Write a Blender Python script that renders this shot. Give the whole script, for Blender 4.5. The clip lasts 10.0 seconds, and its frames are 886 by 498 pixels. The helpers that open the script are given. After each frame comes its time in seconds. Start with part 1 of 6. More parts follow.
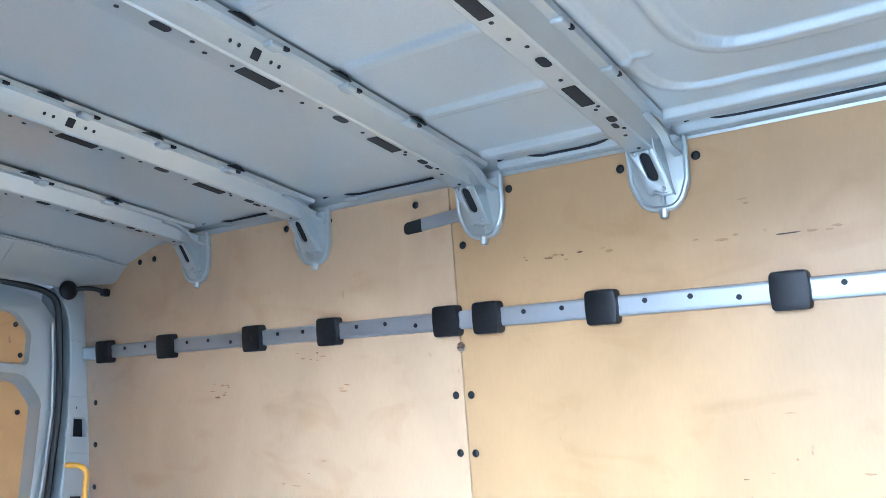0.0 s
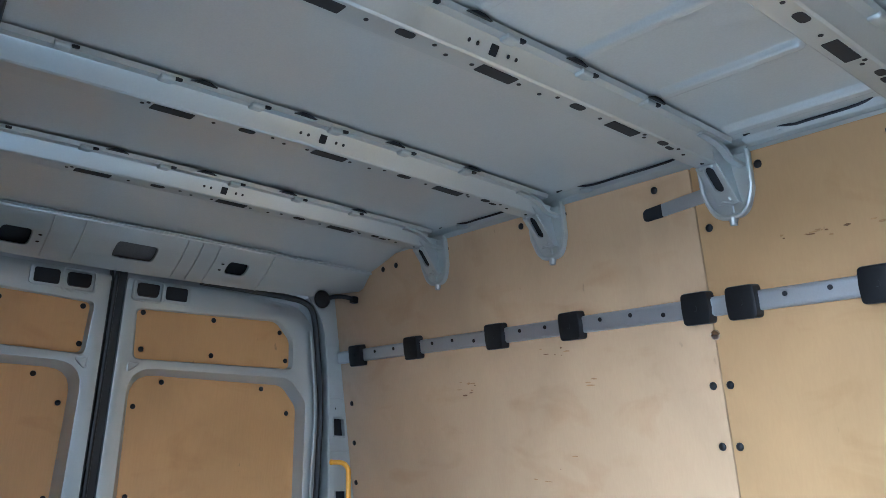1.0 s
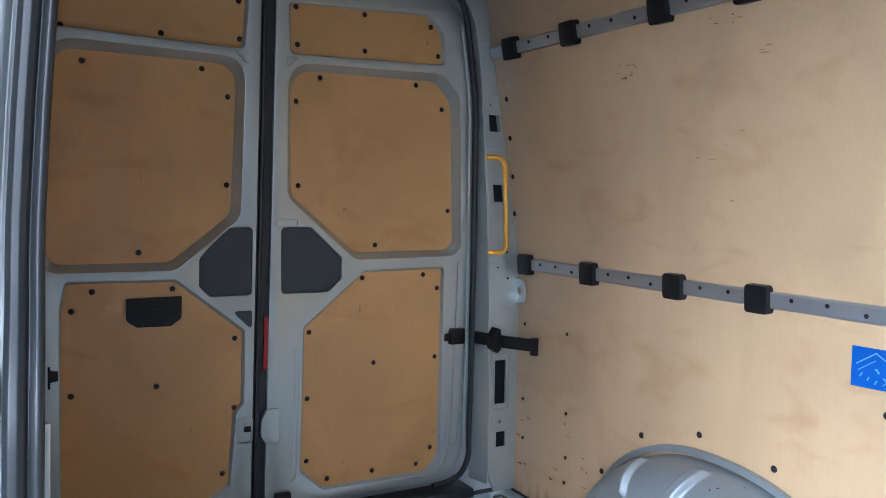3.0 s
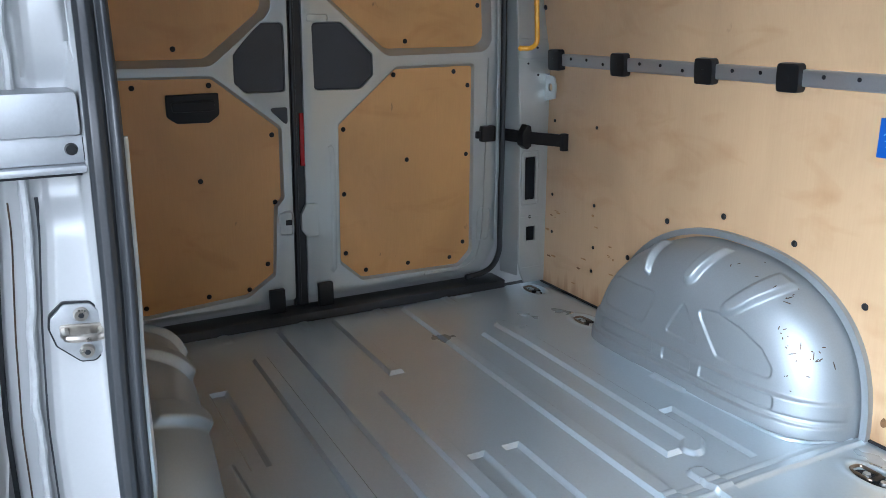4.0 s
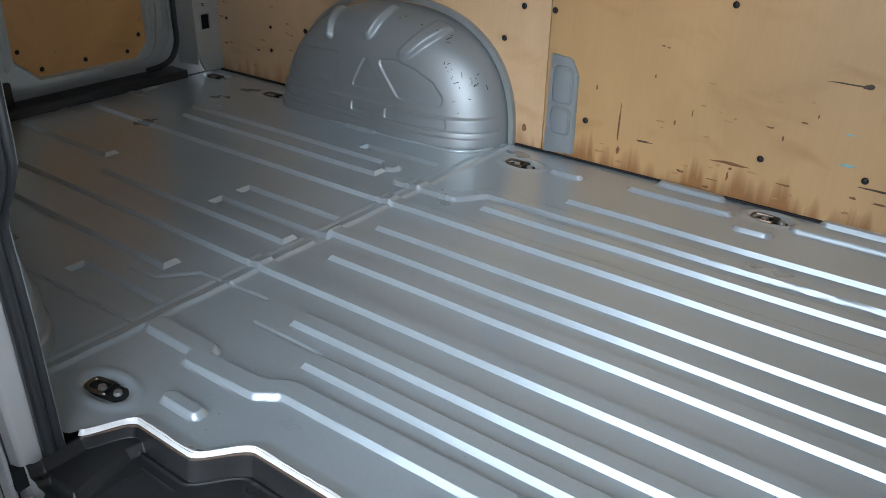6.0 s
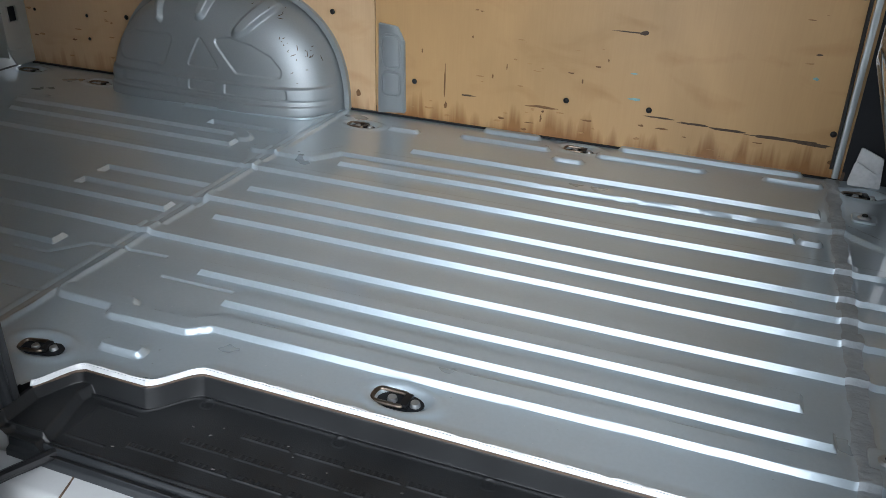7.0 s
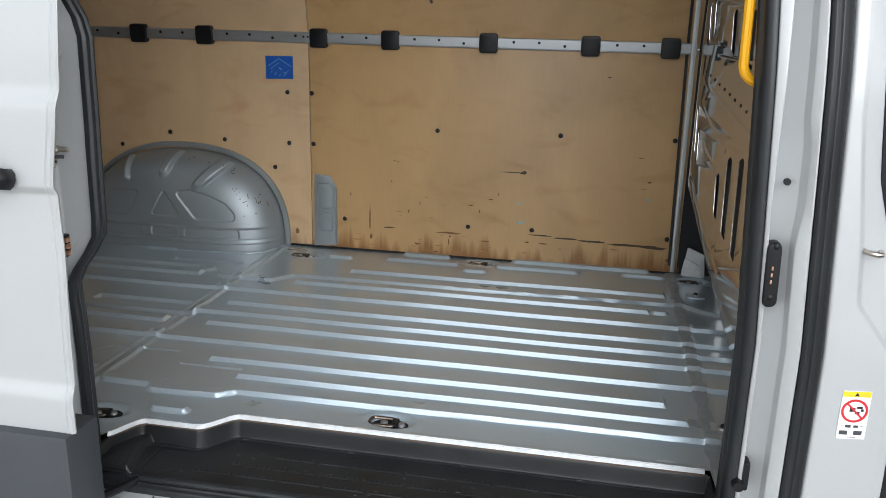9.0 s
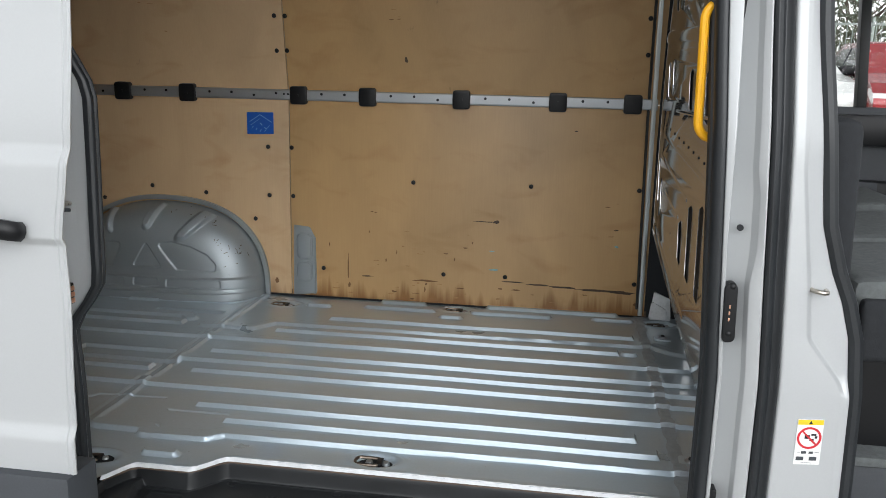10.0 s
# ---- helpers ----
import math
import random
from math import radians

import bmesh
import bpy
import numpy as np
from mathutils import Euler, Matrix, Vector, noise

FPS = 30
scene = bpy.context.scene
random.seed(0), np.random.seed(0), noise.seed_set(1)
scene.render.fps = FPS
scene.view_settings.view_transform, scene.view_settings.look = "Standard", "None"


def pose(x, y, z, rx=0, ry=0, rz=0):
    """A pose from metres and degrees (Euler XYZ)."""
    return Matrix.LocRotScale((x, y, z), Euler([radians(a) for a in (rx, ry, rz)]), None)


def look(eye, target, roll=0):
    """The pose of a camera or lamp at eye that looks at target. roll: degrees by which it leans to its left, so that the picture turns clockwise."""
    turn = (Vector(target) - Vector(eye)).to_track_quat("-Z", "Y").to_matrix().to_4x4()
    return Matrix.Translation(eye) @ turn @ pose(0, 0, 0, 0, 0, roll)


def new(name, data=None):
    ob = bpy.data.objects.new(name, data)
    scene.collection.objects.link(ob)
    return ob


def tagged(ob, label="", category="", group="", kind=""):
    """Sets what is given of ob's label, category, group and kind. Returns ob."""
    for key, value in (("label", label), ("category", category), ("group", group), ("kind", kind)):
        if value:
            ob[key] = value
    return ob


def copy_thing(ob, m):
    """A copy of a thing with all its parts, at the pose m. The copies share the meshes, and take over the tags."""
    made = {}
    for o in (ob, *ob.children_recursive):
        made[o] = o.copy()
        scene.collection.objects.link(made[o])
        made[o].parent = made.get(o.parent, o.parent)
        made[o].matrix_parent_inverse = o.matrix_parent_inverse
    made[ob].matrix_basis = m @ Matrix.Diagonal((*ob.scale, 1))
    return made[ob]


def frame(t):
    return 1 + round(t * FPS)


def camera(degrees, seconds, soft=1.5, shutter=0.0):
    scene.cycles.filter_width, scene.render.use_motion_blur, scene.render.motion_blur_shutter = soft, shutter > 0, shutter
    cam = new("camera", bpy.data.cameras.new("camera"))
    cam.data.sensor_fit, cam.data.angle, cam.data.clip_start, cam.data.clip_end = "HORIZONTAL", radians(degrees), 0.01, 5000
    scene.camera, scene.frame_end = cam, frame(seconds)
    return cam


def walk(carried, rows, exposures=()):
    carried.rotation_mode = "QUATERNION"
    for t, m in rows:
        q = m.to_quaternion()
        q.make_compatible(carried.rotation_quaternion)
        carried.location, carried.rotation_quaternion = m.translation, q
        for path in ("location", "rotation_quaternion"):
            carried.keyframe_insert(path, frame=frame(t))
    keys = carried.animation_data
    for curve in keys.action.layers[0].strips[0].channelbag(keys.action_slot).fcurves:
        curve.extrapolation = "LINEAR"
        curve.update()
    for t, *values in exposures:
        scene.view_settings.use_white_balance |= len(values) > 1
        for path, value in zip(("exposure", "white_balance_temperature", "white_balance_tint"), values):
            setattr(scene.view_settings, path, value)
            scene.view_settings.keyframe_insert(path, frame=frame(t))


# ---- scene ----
cam = camera(57.0, 10.0, soft=0.6)
PATH = [
    (0, (-0.049, 0.048, 1.406), (-1.162, 1.631, 1.909), 1.5),
    (0.5, (-0.072, 0.03, 1.403), (-1.404, 1.435, 1.906), 1.5),
    (1, (-0.108, 0.02, 1.383), (-1.605, 1.25, 1.88), 1.5),
    (1.5, (-0.131, 0.022, 1.351), (-1.725, 1.126, 1.842), 1.3),
    (2, (-0.152, 0.031, 1.318), (-1.817, 1.059, 1.733), 1.1),
    (2.5, (-0.172, 0.061, 1.267), (-1.903, 1.053, 1.4), 1.1),
    (3, (-0.157, 0.053, 1.216), (-1.899, 1.026, 1.079), 1.0),
    (4.5, (-0.025, -0.04, 1.056), (-1.649, 0.886, 0.344), 0.6),
    (5, (0.05, -0.104, 1.018), (-1.379, 1.027, 0.194), 1.1),
    (5.5, (0.093, -0.251, 0.988), (-1.112, 1.076, 0.1), 1.2),
    (5.7, (0.104, -0.321, 0.978), (-1.038, 1.054, 0.08), 1.2),
    (6.8, (0.08, -0.742, 0.982), (-0.64, 0.88, 0.059), 1.5),
    (7, (0.075, -0.812, 0.981), (-0.532, 0.857, 0.061), 1.7),
    (7.5, (0.127, -0.982, 0.988), (-0.313, 0.734, 0.06), 1.0),
    (8, (0.165, -1.174, 1.029), (-0.231, 0.618, 0.234), 1.0),
    (8.5, (0.113, -1.372, 1.044), (-0.262, 0.49, 0.418), 1.3),
    (9, (0.064, -1.556, 1.037), (-0.292, 0.335, 0.492), 1.4),
    (9.5, (0.055, -1.66, 1.05), (-0.269, 0.249, 0.551), 1.3),
    (10, (0.056, -1.685, 1.057), (-0.234, 0.248, 0.633), 1.3),
]
walk(cam, [(t, look(eye, target, roll)) for t, eye, target, roll in PATH],
     exposures=[(0, 3.78, 4650, 8), (0.5, 3.86, 4650, 8), (1, 3.00, 4850, 8), (1.5, 2.55, 5050, 8), (2, 2.35, 5200, 8), (2.5, 2.40, 5150, 10), (3, 2.60, 5150, 10), (4.5, 2.10, 5600, 10), (5, 1.60, 5700, 10), (5.5, 1.33, 5800, 10), (7, 1.20, 6000, 10),
                (7.5, 1.10, 6100, 10), (8.5, 0.95, 6200, 10), (10, 0.72, 6350, 10)])

# ---- world and light: an overcast day ----
world = bpy.data.worlds.new("overcast_sky")
scene.world = world
world.use_nodes = True
wt = world.node_tree
sky = wt.nodes.new("ShaderNodeTexSky")
sky.sky_type = "NISHITA"
sky.sun_disc = False
sky.sun_elevation, sky.sun_rotation = radians(30), radians(150)
sky.air_density, sky.dust_density, sky.ozone_density = 1.0, 1.0, 1.0
wt.nodes["Background"].inputs["Strength"].default_value = 0.15
cloud = wt.nodes.new("ShaderNodeHueSaturation")
cloud.inputs["Saturation"].default_value = 0.04
wt.links.new(sky.outputs[0], cloud.inputs["Color"])
wt.links.new(cloud.outputs[0], wt.nodes["Background"].inputs[0])
sun = new("sun", bpy.data.lights.new("sun", "SUN"))
sun.data.energy, sun.data.angle, sun.data.color = 0.7, radians(60), (0.97, 0.99, 1.0)
sun.matrix_world = look((2.2, -8.3, 5.6), (0, 0.5, 0.3))


# ---- materials ----
def material(name, base, rough=0.5, metal=0.0, coat=0.0, vary=0.12, scale=6.0, bump=0.02, grain=220.0, stretch=(1, 1, 1), spec=0.5, coat_rough=0.12):
    """Principled material with a large and a fine variation and a light relief."""
    m = bpy.data.materials.new(name)
    m.use_nodes = True
    nt = m.node_tree
    b = nt.nodes["Principled BSDF"]
    tc = nt.nodes.new("ShaderNodeTexCoord")
    mp = nt.nodes.new("ShaderNodeMapping")
    mp.inputs["Scale"].default_value = stretch
    nt.links.new(tc.outputs["Object"], mp.inputs["Vector"])
    n1 = nt.nodes.new("ShaderNodeTexNoise")
    n1.inputs["Scale"].default_value, n1.inputs["Detail"].default_value = scale, 4
    n2 = nt.nodes.new("ShaderNodeTexNoise")
    n2.inputs["Scale"].default_value, n2.inputs["Detail"].default_value = grain, 2
    for n in (n1, n2):
        nt.links.new(mp.outputs[0], n.inputs["Vector"])
    add = nt.nodes.new("ShaderNodeMath")
    add.operation = "MULTIPLY_ADD"
    add.inputs[1].default_value, add.inputs[2].default_value = 0.35, 0.0
    nt.links.new(n2.outputs["Fac"], add.inputs[0])
    mixf = nt.nodes.new("ShaderNodeMath")
    mixf.operation = "MULTIPLY_ADD"
    mixf.inputs[1].default_value = 0.65
    nt.links.new(n1.outputs["Fac"], mixf.inputs[0])
    nt.links.new(add.outputs[0], mixf.inputs[2])
    ramp = nt.nodes.new("ShaderNodeValToRGB")
    ramp.color_ramp.elements[0].position, ramp.color_ramp.elements[1].position = 0.3, 0.7
    ramp.color_ramp.elements[0].color = (*[c * (1 - vary) for c in base], 1)
    ramp.color_ramp.elements[1].color = (*[min(1, c * (1 + vary)) for c in base], 1)
    nt.links.new(mixf.outputs[0], ramp.inputs[0])
    nt.links.new(ramp.outputs[0], b.inputs["Base Color"])
    rr = nt.nodes.new("ShaderNodeMapRange")
    rr.inputs["To Min"].default_value, rr.inputs["To Max"].default_value = max(0.02, rough - 0.08), min(1, rough + 0.08)
    nt.links.new(n1.outputs["Fac"], rr.inputs["Value"])
    nt.links.new(rr.outputs[0], b.inputs["Roughness"])
    b.inputs["Metallic"].default_value = metal
    b.inputs["Coat Weight"].default_value = coat
    b.inputs["Coat Roughness"].default_value = coat_rough
    b.inputs["Specular IOR Level"].default_value = spec
    if bump:
        bp = nt.nodes.new("ShaderNodeBump")
        bp.inputs["Strength"].default_value, bp.inputs["Distance"].default_value = bump, 0.02
        nt.links.new(mixf.outputs[0], bp.inputs["Height"])
        nt.links.new(bp.outputs[0], b.inputs["Normal"])
    return m


def plywood(name, base, stain, soak=0.0):
    """Lacquered birch ply: upright grain, cloudy figure and scattered grime."""
    m = bpy.data.materials.new(name)
    m.use_nodes = True
    nt = m.node_tree
    b = nt.nodes["Principled BSDF"]
    tc = nt.nodes.new("ShaderNodeTexCoord")

    def tex(sc, scale, detail, dist=0.0):
        mp = nt.nodes.new("ShaderNodeMapping")
        mp.inputs["Scale"].default_value = sc
        nt.links.new(tc.outputs["Object"], mp.inputs["Vector"])
        n = nt.nodes.new("ShaderNodeTexNoise")
        n.inputs["Scale"].default_value, n.inputs["Detail"].default_value, n.inputs["Distortion"].default_value = scale, detail, dist
        nt.links.new(mp.outputs[0], n.inputs["Vector"])
        return n.outputs["Fac"]

    def ramp(src, p0, p1, c0, c1):
        r = nt.nodes.new("ShaderNodeValToRGB")
        r.color_ramp.elements[0].position, r.color_ramp.elements[1].position = p0, p1
        r.color_ramp.elements[0].color, r.color_ramp.elements[1].color = (*c0, 1), (*c1, 1)
        nt.links.new(src, r.inputs[0])
        return r.outputs[0]

    def mix(kind, fac, a, c):
        n = nt.nodes.new("ShaderNodeMix")
        n.data_type, n.blend_type = "RGBA", kind
        if isinstance(fac, float):
            n.inputs[0].default_value = fac
        else:
            nt.links.new(fac, n.inputs[0])
        nt.links.new(a, n.inputs[6])
        if isinstance(c, tuple):
            n.inputs[7].default_value = (*c, 1)
        else:
            nt.links.new(c, n.inputs[7])
        return n.outputs[2]

    fine = tex((30, 30, 1.4), 6, 6, 0.4)
    cloud = tex((1.2, 1.2, 0.8), 2.2, 4, 0.6)
    dots = tex((1, 1, 0.45), 26, 3)
    smear = tex((0.8, 0.8, 1.6), 5.0, 5, 0.8)
    col = ramp(cloud, 0.3, 0.72, tuple(c * 0.86 for c in base), tuple(min(1, c * 1.1) for c in base))
    col = mix("MULTIPLY", 0.22, col, ramp(fine, 0.32, 0.68, (0.84, 0.8, 0.76), (1, 1, 1)))
    col = mix("MIX", ramp(dots, 0.735, 0.79, (0, 0, 0), (stain, stain, stain)), col, (0.16, 0.1, 0.055))
    col = mix("MULTIPLY", ramp(smear, 0.55, 0.8, (0, 0, 0), (0.7, 0.7, 0.7)), col, (0.78, 0.68, 0.56))
    if soak:
        # brown water stain creeping up from the floor in ragged tongues
        sep = nt.nodes.new("ShaderNodeSeparateXYZ")
        nt.links.new(tc.outputs["Object"], sep.inputs[0])
        rise = nt.nodes.new("ShaderNodeMath")
        rise.operation = "MULTIPLY_ADD"
        rise.inputs[1].default_value, rise.inputs[2].default_value = 0.34, -0.125
        nt.links.new(tex((20, 20, 0.8), 1.0, 6, 0.4), rise.inputs[0])
        over = nt.nodes.new("ShaderNodeMath")
        over.operation = "SUBTRACT"
        nt.links.new(rise.outputs[0], over.inputs[0])
        nt.links.new(sep.outputs["Z"], over.inputs[1])
        wet = nt.nodes.new("ShaderNodeMapRange")
        wet.inputs["From Min"].default_value, wet.inputs["From Max"].default_value, wet.inputs["To Max"].default_value = -0.02, 0.045, soak
        nt.links.new(over.outputs[0], wet.inputs["Value"])
        col = mix("MULTIPLY", wet.outputs[0], col, (0.52, 0.37, 0.23))
    nt.links.new(col, b.inputs["Base Color"])
    b.inputs["Roughness"].default_value = 0.42
    b.inputs["Coat Weight"].default_value, b.inputs["Coat Roughness"].default_value = 0.15, 0.3
    bp = nt.nodes.new("ShaderNodeBump")
    bp.inputs["Strength"].default_value, bp.inputs["Distance"].default_value = 0.06, 0.01
    nt.links.new(fine, bp.inputs["Height"])
    nt.links.new(bp.outputs[0], b.inputs["Normal"])
    return m


def dust(m):
    """Pale specks and soft smears of dust laid over a paint."""
    nt = m.node_tree
    b = nt.nodes["Principled BSDF"]
    old = b.inputs["Base Color"].links[0].from_socket
    tc = nt.nodes.new("ShaderNodeTexCoord")
    for scale, detail, p0, p1, amount, col in ((95, 2, 0.735, 0.78, 0.4, (0.72, 0.75, 0.77)), (70, 2, 0.765, 0.80, 0.4, (0.16, 0.16, 0.16))):
        n = nt.nodes.new("ShaderNodeTexNoise")
        n.inputs["Scale"].default_value, n.inputs["Detail"].default_value = scale, detail
        mp = nt.nodes.new("ShaderNodeMapping")
        mp.inputs["Location"].default_value = (scale, 0, 0)
        nt.links.new(tc.outputs["Object"], mp.inputs["Vector"])
        nt.links.new(mp.outputs[0], n.inputs["Vector"])
        r = nt.nodes.new("ShaderNodeMapRange")
        r.inputs["From Min"].default_value, r.inputs["From Max"].default_value, r.inputs["To Max"].default_value = p0, p1, amount
        nt.links.new(n.outputs["Fac"], r.inputs["Value"])
        x = nt.nodes.new("ShaderNodeMix")
        x.data_type = "RGBA"
        x.inputs[7].default_value = (*col, 1)
        nt.links.new(r.outputs[0], x.inputs[0])
        nt.links.new(old, x.inputs[6])
        old = x.outputs[2]
    nt.links.new(old, b.inputs["Base Color"])


SILVER = material("silver_paint", (0.462, 0.50, 0.497), 0.33, 0.58, 0.45, 0.05, 2.5, 0.012)
# same silver paint; the arches' darker reflections are put into its base colour
SILVERD = material("darkened_silver_paint", (0.31, 0.345, 0.36), 0.50, 0.6, 0.25, 0.06, 3.5, 0.004, coat_rough=0.2)
ROOFP = material("roof_paint", (0.47, 0.50, 0.49), 0.36, 0.3, 0.4, 0.09, 1.8, 0.008, coat_rough=0.1)
FLOORP = material("floor_paint", (0.46, 0.545, 0.60), 0.30, 0.46, 0.8, 0.06, 3.0, 0.006, 120, coat_rough=0.05)
dust(FLOORP)
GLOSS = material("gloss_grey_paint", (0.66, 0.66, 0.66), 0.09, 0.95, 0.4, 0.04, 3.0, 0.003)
BODY = material("body_paint", (0.47, 0.485, 0.49), 0.38, 0.15, 0.35, 0.03, 1.5, 0.004, coat_rough=0.1)
PLY = plywood("plywood", (0.52, 0.362, 0.207), 0.5, 0.6)
PLYF = plywood("front_plywood", (0.49, 0.315, 0.145), 0.6, 0.9)
PLYD = plywood("door_plywood", (0.60, 0.338, 0.124), 0.7)
RUBBER = material("rubber", (0.021, 0.0235, 0.026), 0.37, vary=0.3, bump=0.03, spec=0.42)
PLASTIC = material("black_plastic", (0.008, 0.0085, 0.0095), 0.38, vary=0.3, bump=0.03, spec=0.3)
TRAYP = material("tray_plastic", (0.0165, 0.0178, 0.019), 0.36, vary=0.45, scale=9, bump=0.06, grain=400, spec=0.4)
# near black: the dark of holes and gaps put into the colour
HOLE = material("black_and_hole_shade", (0.006, 0.008, 0.011), 0.7, vary=0.3, bump=0)
GREYP = material("grey_plastic", (0.045, 0.05, 0.057), 0.6, vary=0.15, bump=0.05)
# dust on the tray, and the shade painted into the header's recess
GREYD = material("dust_and_shade_grey", (0.09, 0.088, 0.085), 0.8, vary=0.3, bump=0)
YELLOW = material("yellow_plastic", (0.85, 0.42, 0.012), 0.35, vary=0.06, bump=0.02)
ALU = material("aluminium_rail", (0.44, 0.46, 0.475), 0.46, 0.85, 0, 0.06, 8, 0.02)
ZINC = material("zinc_steel", (0.42, 0.39, 0.34), 0.28, 1.0, 0, 0.2, 30, 0.05)
RINGM = material("worn_ring_steel", (0.20, 0.165, 0.13), 0.34, 1.0, 0, 0.3, 40, 0.05)
SCUFF = material("scuff", (0.07, 0.045, 0.028), 0.7, vary=0.5, scale=40)
SCUFFL = material("grime", (0.17, 0.085, 0.03), 0.6, vary=0.35, scale=40)
FAINT = material("faint_rub", (0.36, 0.21, 0.09), 0.6, vary=0.3, scale=40)
TEAL = material("paint_fleck", (0.2, 0.4, 0.42), 0.5, vary=0.3, scale=40)
BLUE = material("blue_label", (0.012, 0.085, 0.36), 0.35, vary=0.05, bump=0)
PALEBLUE = material("label_print", (0.17, 0.32, 0.55), 0.4, vary=0.05, bump=0)
WHITE = material("white_label", (0.8, 0.8, 0.79), 0.4, vary=0.03, bump=0)
RED = material("red_print", (0.6, 0.02, 0.03), 0.4, vary=0.05, bump=0)
SIGNY = material("yellow_print", (0.8, 0.6, 0.02), 0.4, vary=0.05, bump=0)
REDLENS = material("red_lens", (0.35, 0.01, 0.012), 0.2, vary=0.1, bump=0)
COPPER = material("copper_contact", (0.8, 0.45, 0.3), 0.3, 0.9, vary=0.1, bump=0)
SEAM = material("seam_sealer", (0.34, 0.375, 0.40), 0.45, 0.2, 0, 0.15, 25, 0.25, 80)
SEALANT = material("sealant", (0.60, 0.62, 0.63), 0.5, 0.1, 0, 0.12, 30, 0.3, 90)
FABRIC = material("seat_fabric", (0.12, 0.13, 0.13), 0.9, vary=0.25, scale=60, bump=0.2, grain=600)
FABRICD = material("dark_seat_fabric", (0.02, 0.022, 0.025), 0.9, vary=0.25, scale=60, bump=0.2, grain=600)
PAVE = material("paving_block", (0.42, 0.41, 0.385), 0.8, vary=0.3, scale=7, bump=0.3, grain=120)
JOINT = material("paving_joint", (0.1, 0.095, 0.085), 0.9, vary=0.3, scale=40, bump=0.2)
FOLIAGE = material("foliage", (0.10, 0.11, 0.075), 0.8, vary=0.5, scale=3)
BARK = material("bark", (0.12, 0.095, 0.075), 0.9, vary=0.3, scale=20)
CARRED = material("red_car_paint", (0.3, 0.012, 0.016), 0.25, 0.2, 0.8, 0.05, bump=0)
CARWHITE = material("white_car_paint", (0.75, 0.75, 0.73), 0.25, 0.0, 0.8, 0.03, bump=0)
GLASSD = material("dark_glass", (0.03, 0.035, 0.04), 0.05, 0.0, 0.0, 0.1, bump=0)
FENCEM = material("fence_steel", (0.25, 0.28, 0.26), 0.5, 0.4, vary=0.1)


# ---- building helpers ----
from mathutils.geometry import tessellate_polygon


def link(name, bm, mat, parent=None, label="", smooth=None):
    me = bpy.data.meshes.new(name)
    bm.normal_update()
    bm.to_mesh(me)
    bm.free()
    me.materials.append(mat)
    if smooth is not None:
        for p in me.polygons:
            p.use_smooth = True
        me.set_sharp_from_angle(angle=radians(smooth))
    ob = new(name, me)
    if parent is not None:
        ob.parent = parent
    if label:
        ob["label"] = label
    return ob


def part(name, bm, mat, parent, label="", smooth=35):
    return link(name, bm, mat, parent, label, smooth)


def thing(name, label, category, group="", kind="", at=(0, 0, 0)):
    e = new(name)
    e.location = at
    e.empty_display_size = 0.05
    return tagged(e, label, category, group, kind)


def shared(name, me, m, parent, label=""):
    """A piece on shared mesh data, at the pose m."""
    ob = new(name, me)
    ob.parent = parent
    ob.matrix_basis = m
    if label:
        ob["label"] = label
    return ob


def mesh_of(bm, mat, smooth=35):
    me = bpy.data.meshes.new("piece")
    bm.normal_update()
    bm.to_mesh(me)
    bm.free()
    me.materials.append(mat)
    for p in me.polygons:
        p.use_smooth = True
    me.set_sharp_from_angle(angle=radians(smooth))
    return me


def box(x0, x1, y0, y1, z0, z1, bev=0.0, seg=2, bm=None):
    bm = bm or bmesh.new()
    vs = [bm.verts.new((x, y, z)) for x in (x0, x1) for y in (y0, y1) for z in (z0, z1)]
    fs = [(0, 1, 3, 2), (4, 6, 7, 5), (0, 4, 5, 1), (2, 3, 7, 6), (0, 2, 6, 4), (1, 5, 7, 3)]
    faces = [bm.faces.new([vs[i] for i in f]) for f in fs]
    if bev:
        bmesh.ops.bevel(bm, geom=list({e for f in faces for e in f.edges}), offset=bev, segments=seg, affect="EDGES", profile=0.6)
    return bm


def rounded(pts, r, n=5, flat=3.1):
    """Round the corners of a polygon; r is one radius or one for each corner."""
    out = []
    k = len(pts)
    for i in range(k):
        p0, p, p1 = Vector(pts[i - 1]), Vector(pts[i]), Vector(pts[(i + 1) % k])
        rad = r[i] if isinstance(r, (list, tuple)) else r
        a, b = (p0 - p), (p1 - p)
        ang = a.angle(b)
        if rad <= 0 or ang > flat:
            out.append(tuple(p))
            continue
        d = max(1e-4, min(rad / math.tan(ang / 2), 0.48 * a.length, 0.48 * b.length))
        s, e = p + a.normalized() * d, p + b.normalized() * d
        for j in range(n + 1):
            u = j / n
            out.append(tuple(s * (1 - u) ** 2 + p * 2 * u * (1 - u) + e * u * u))
    return out


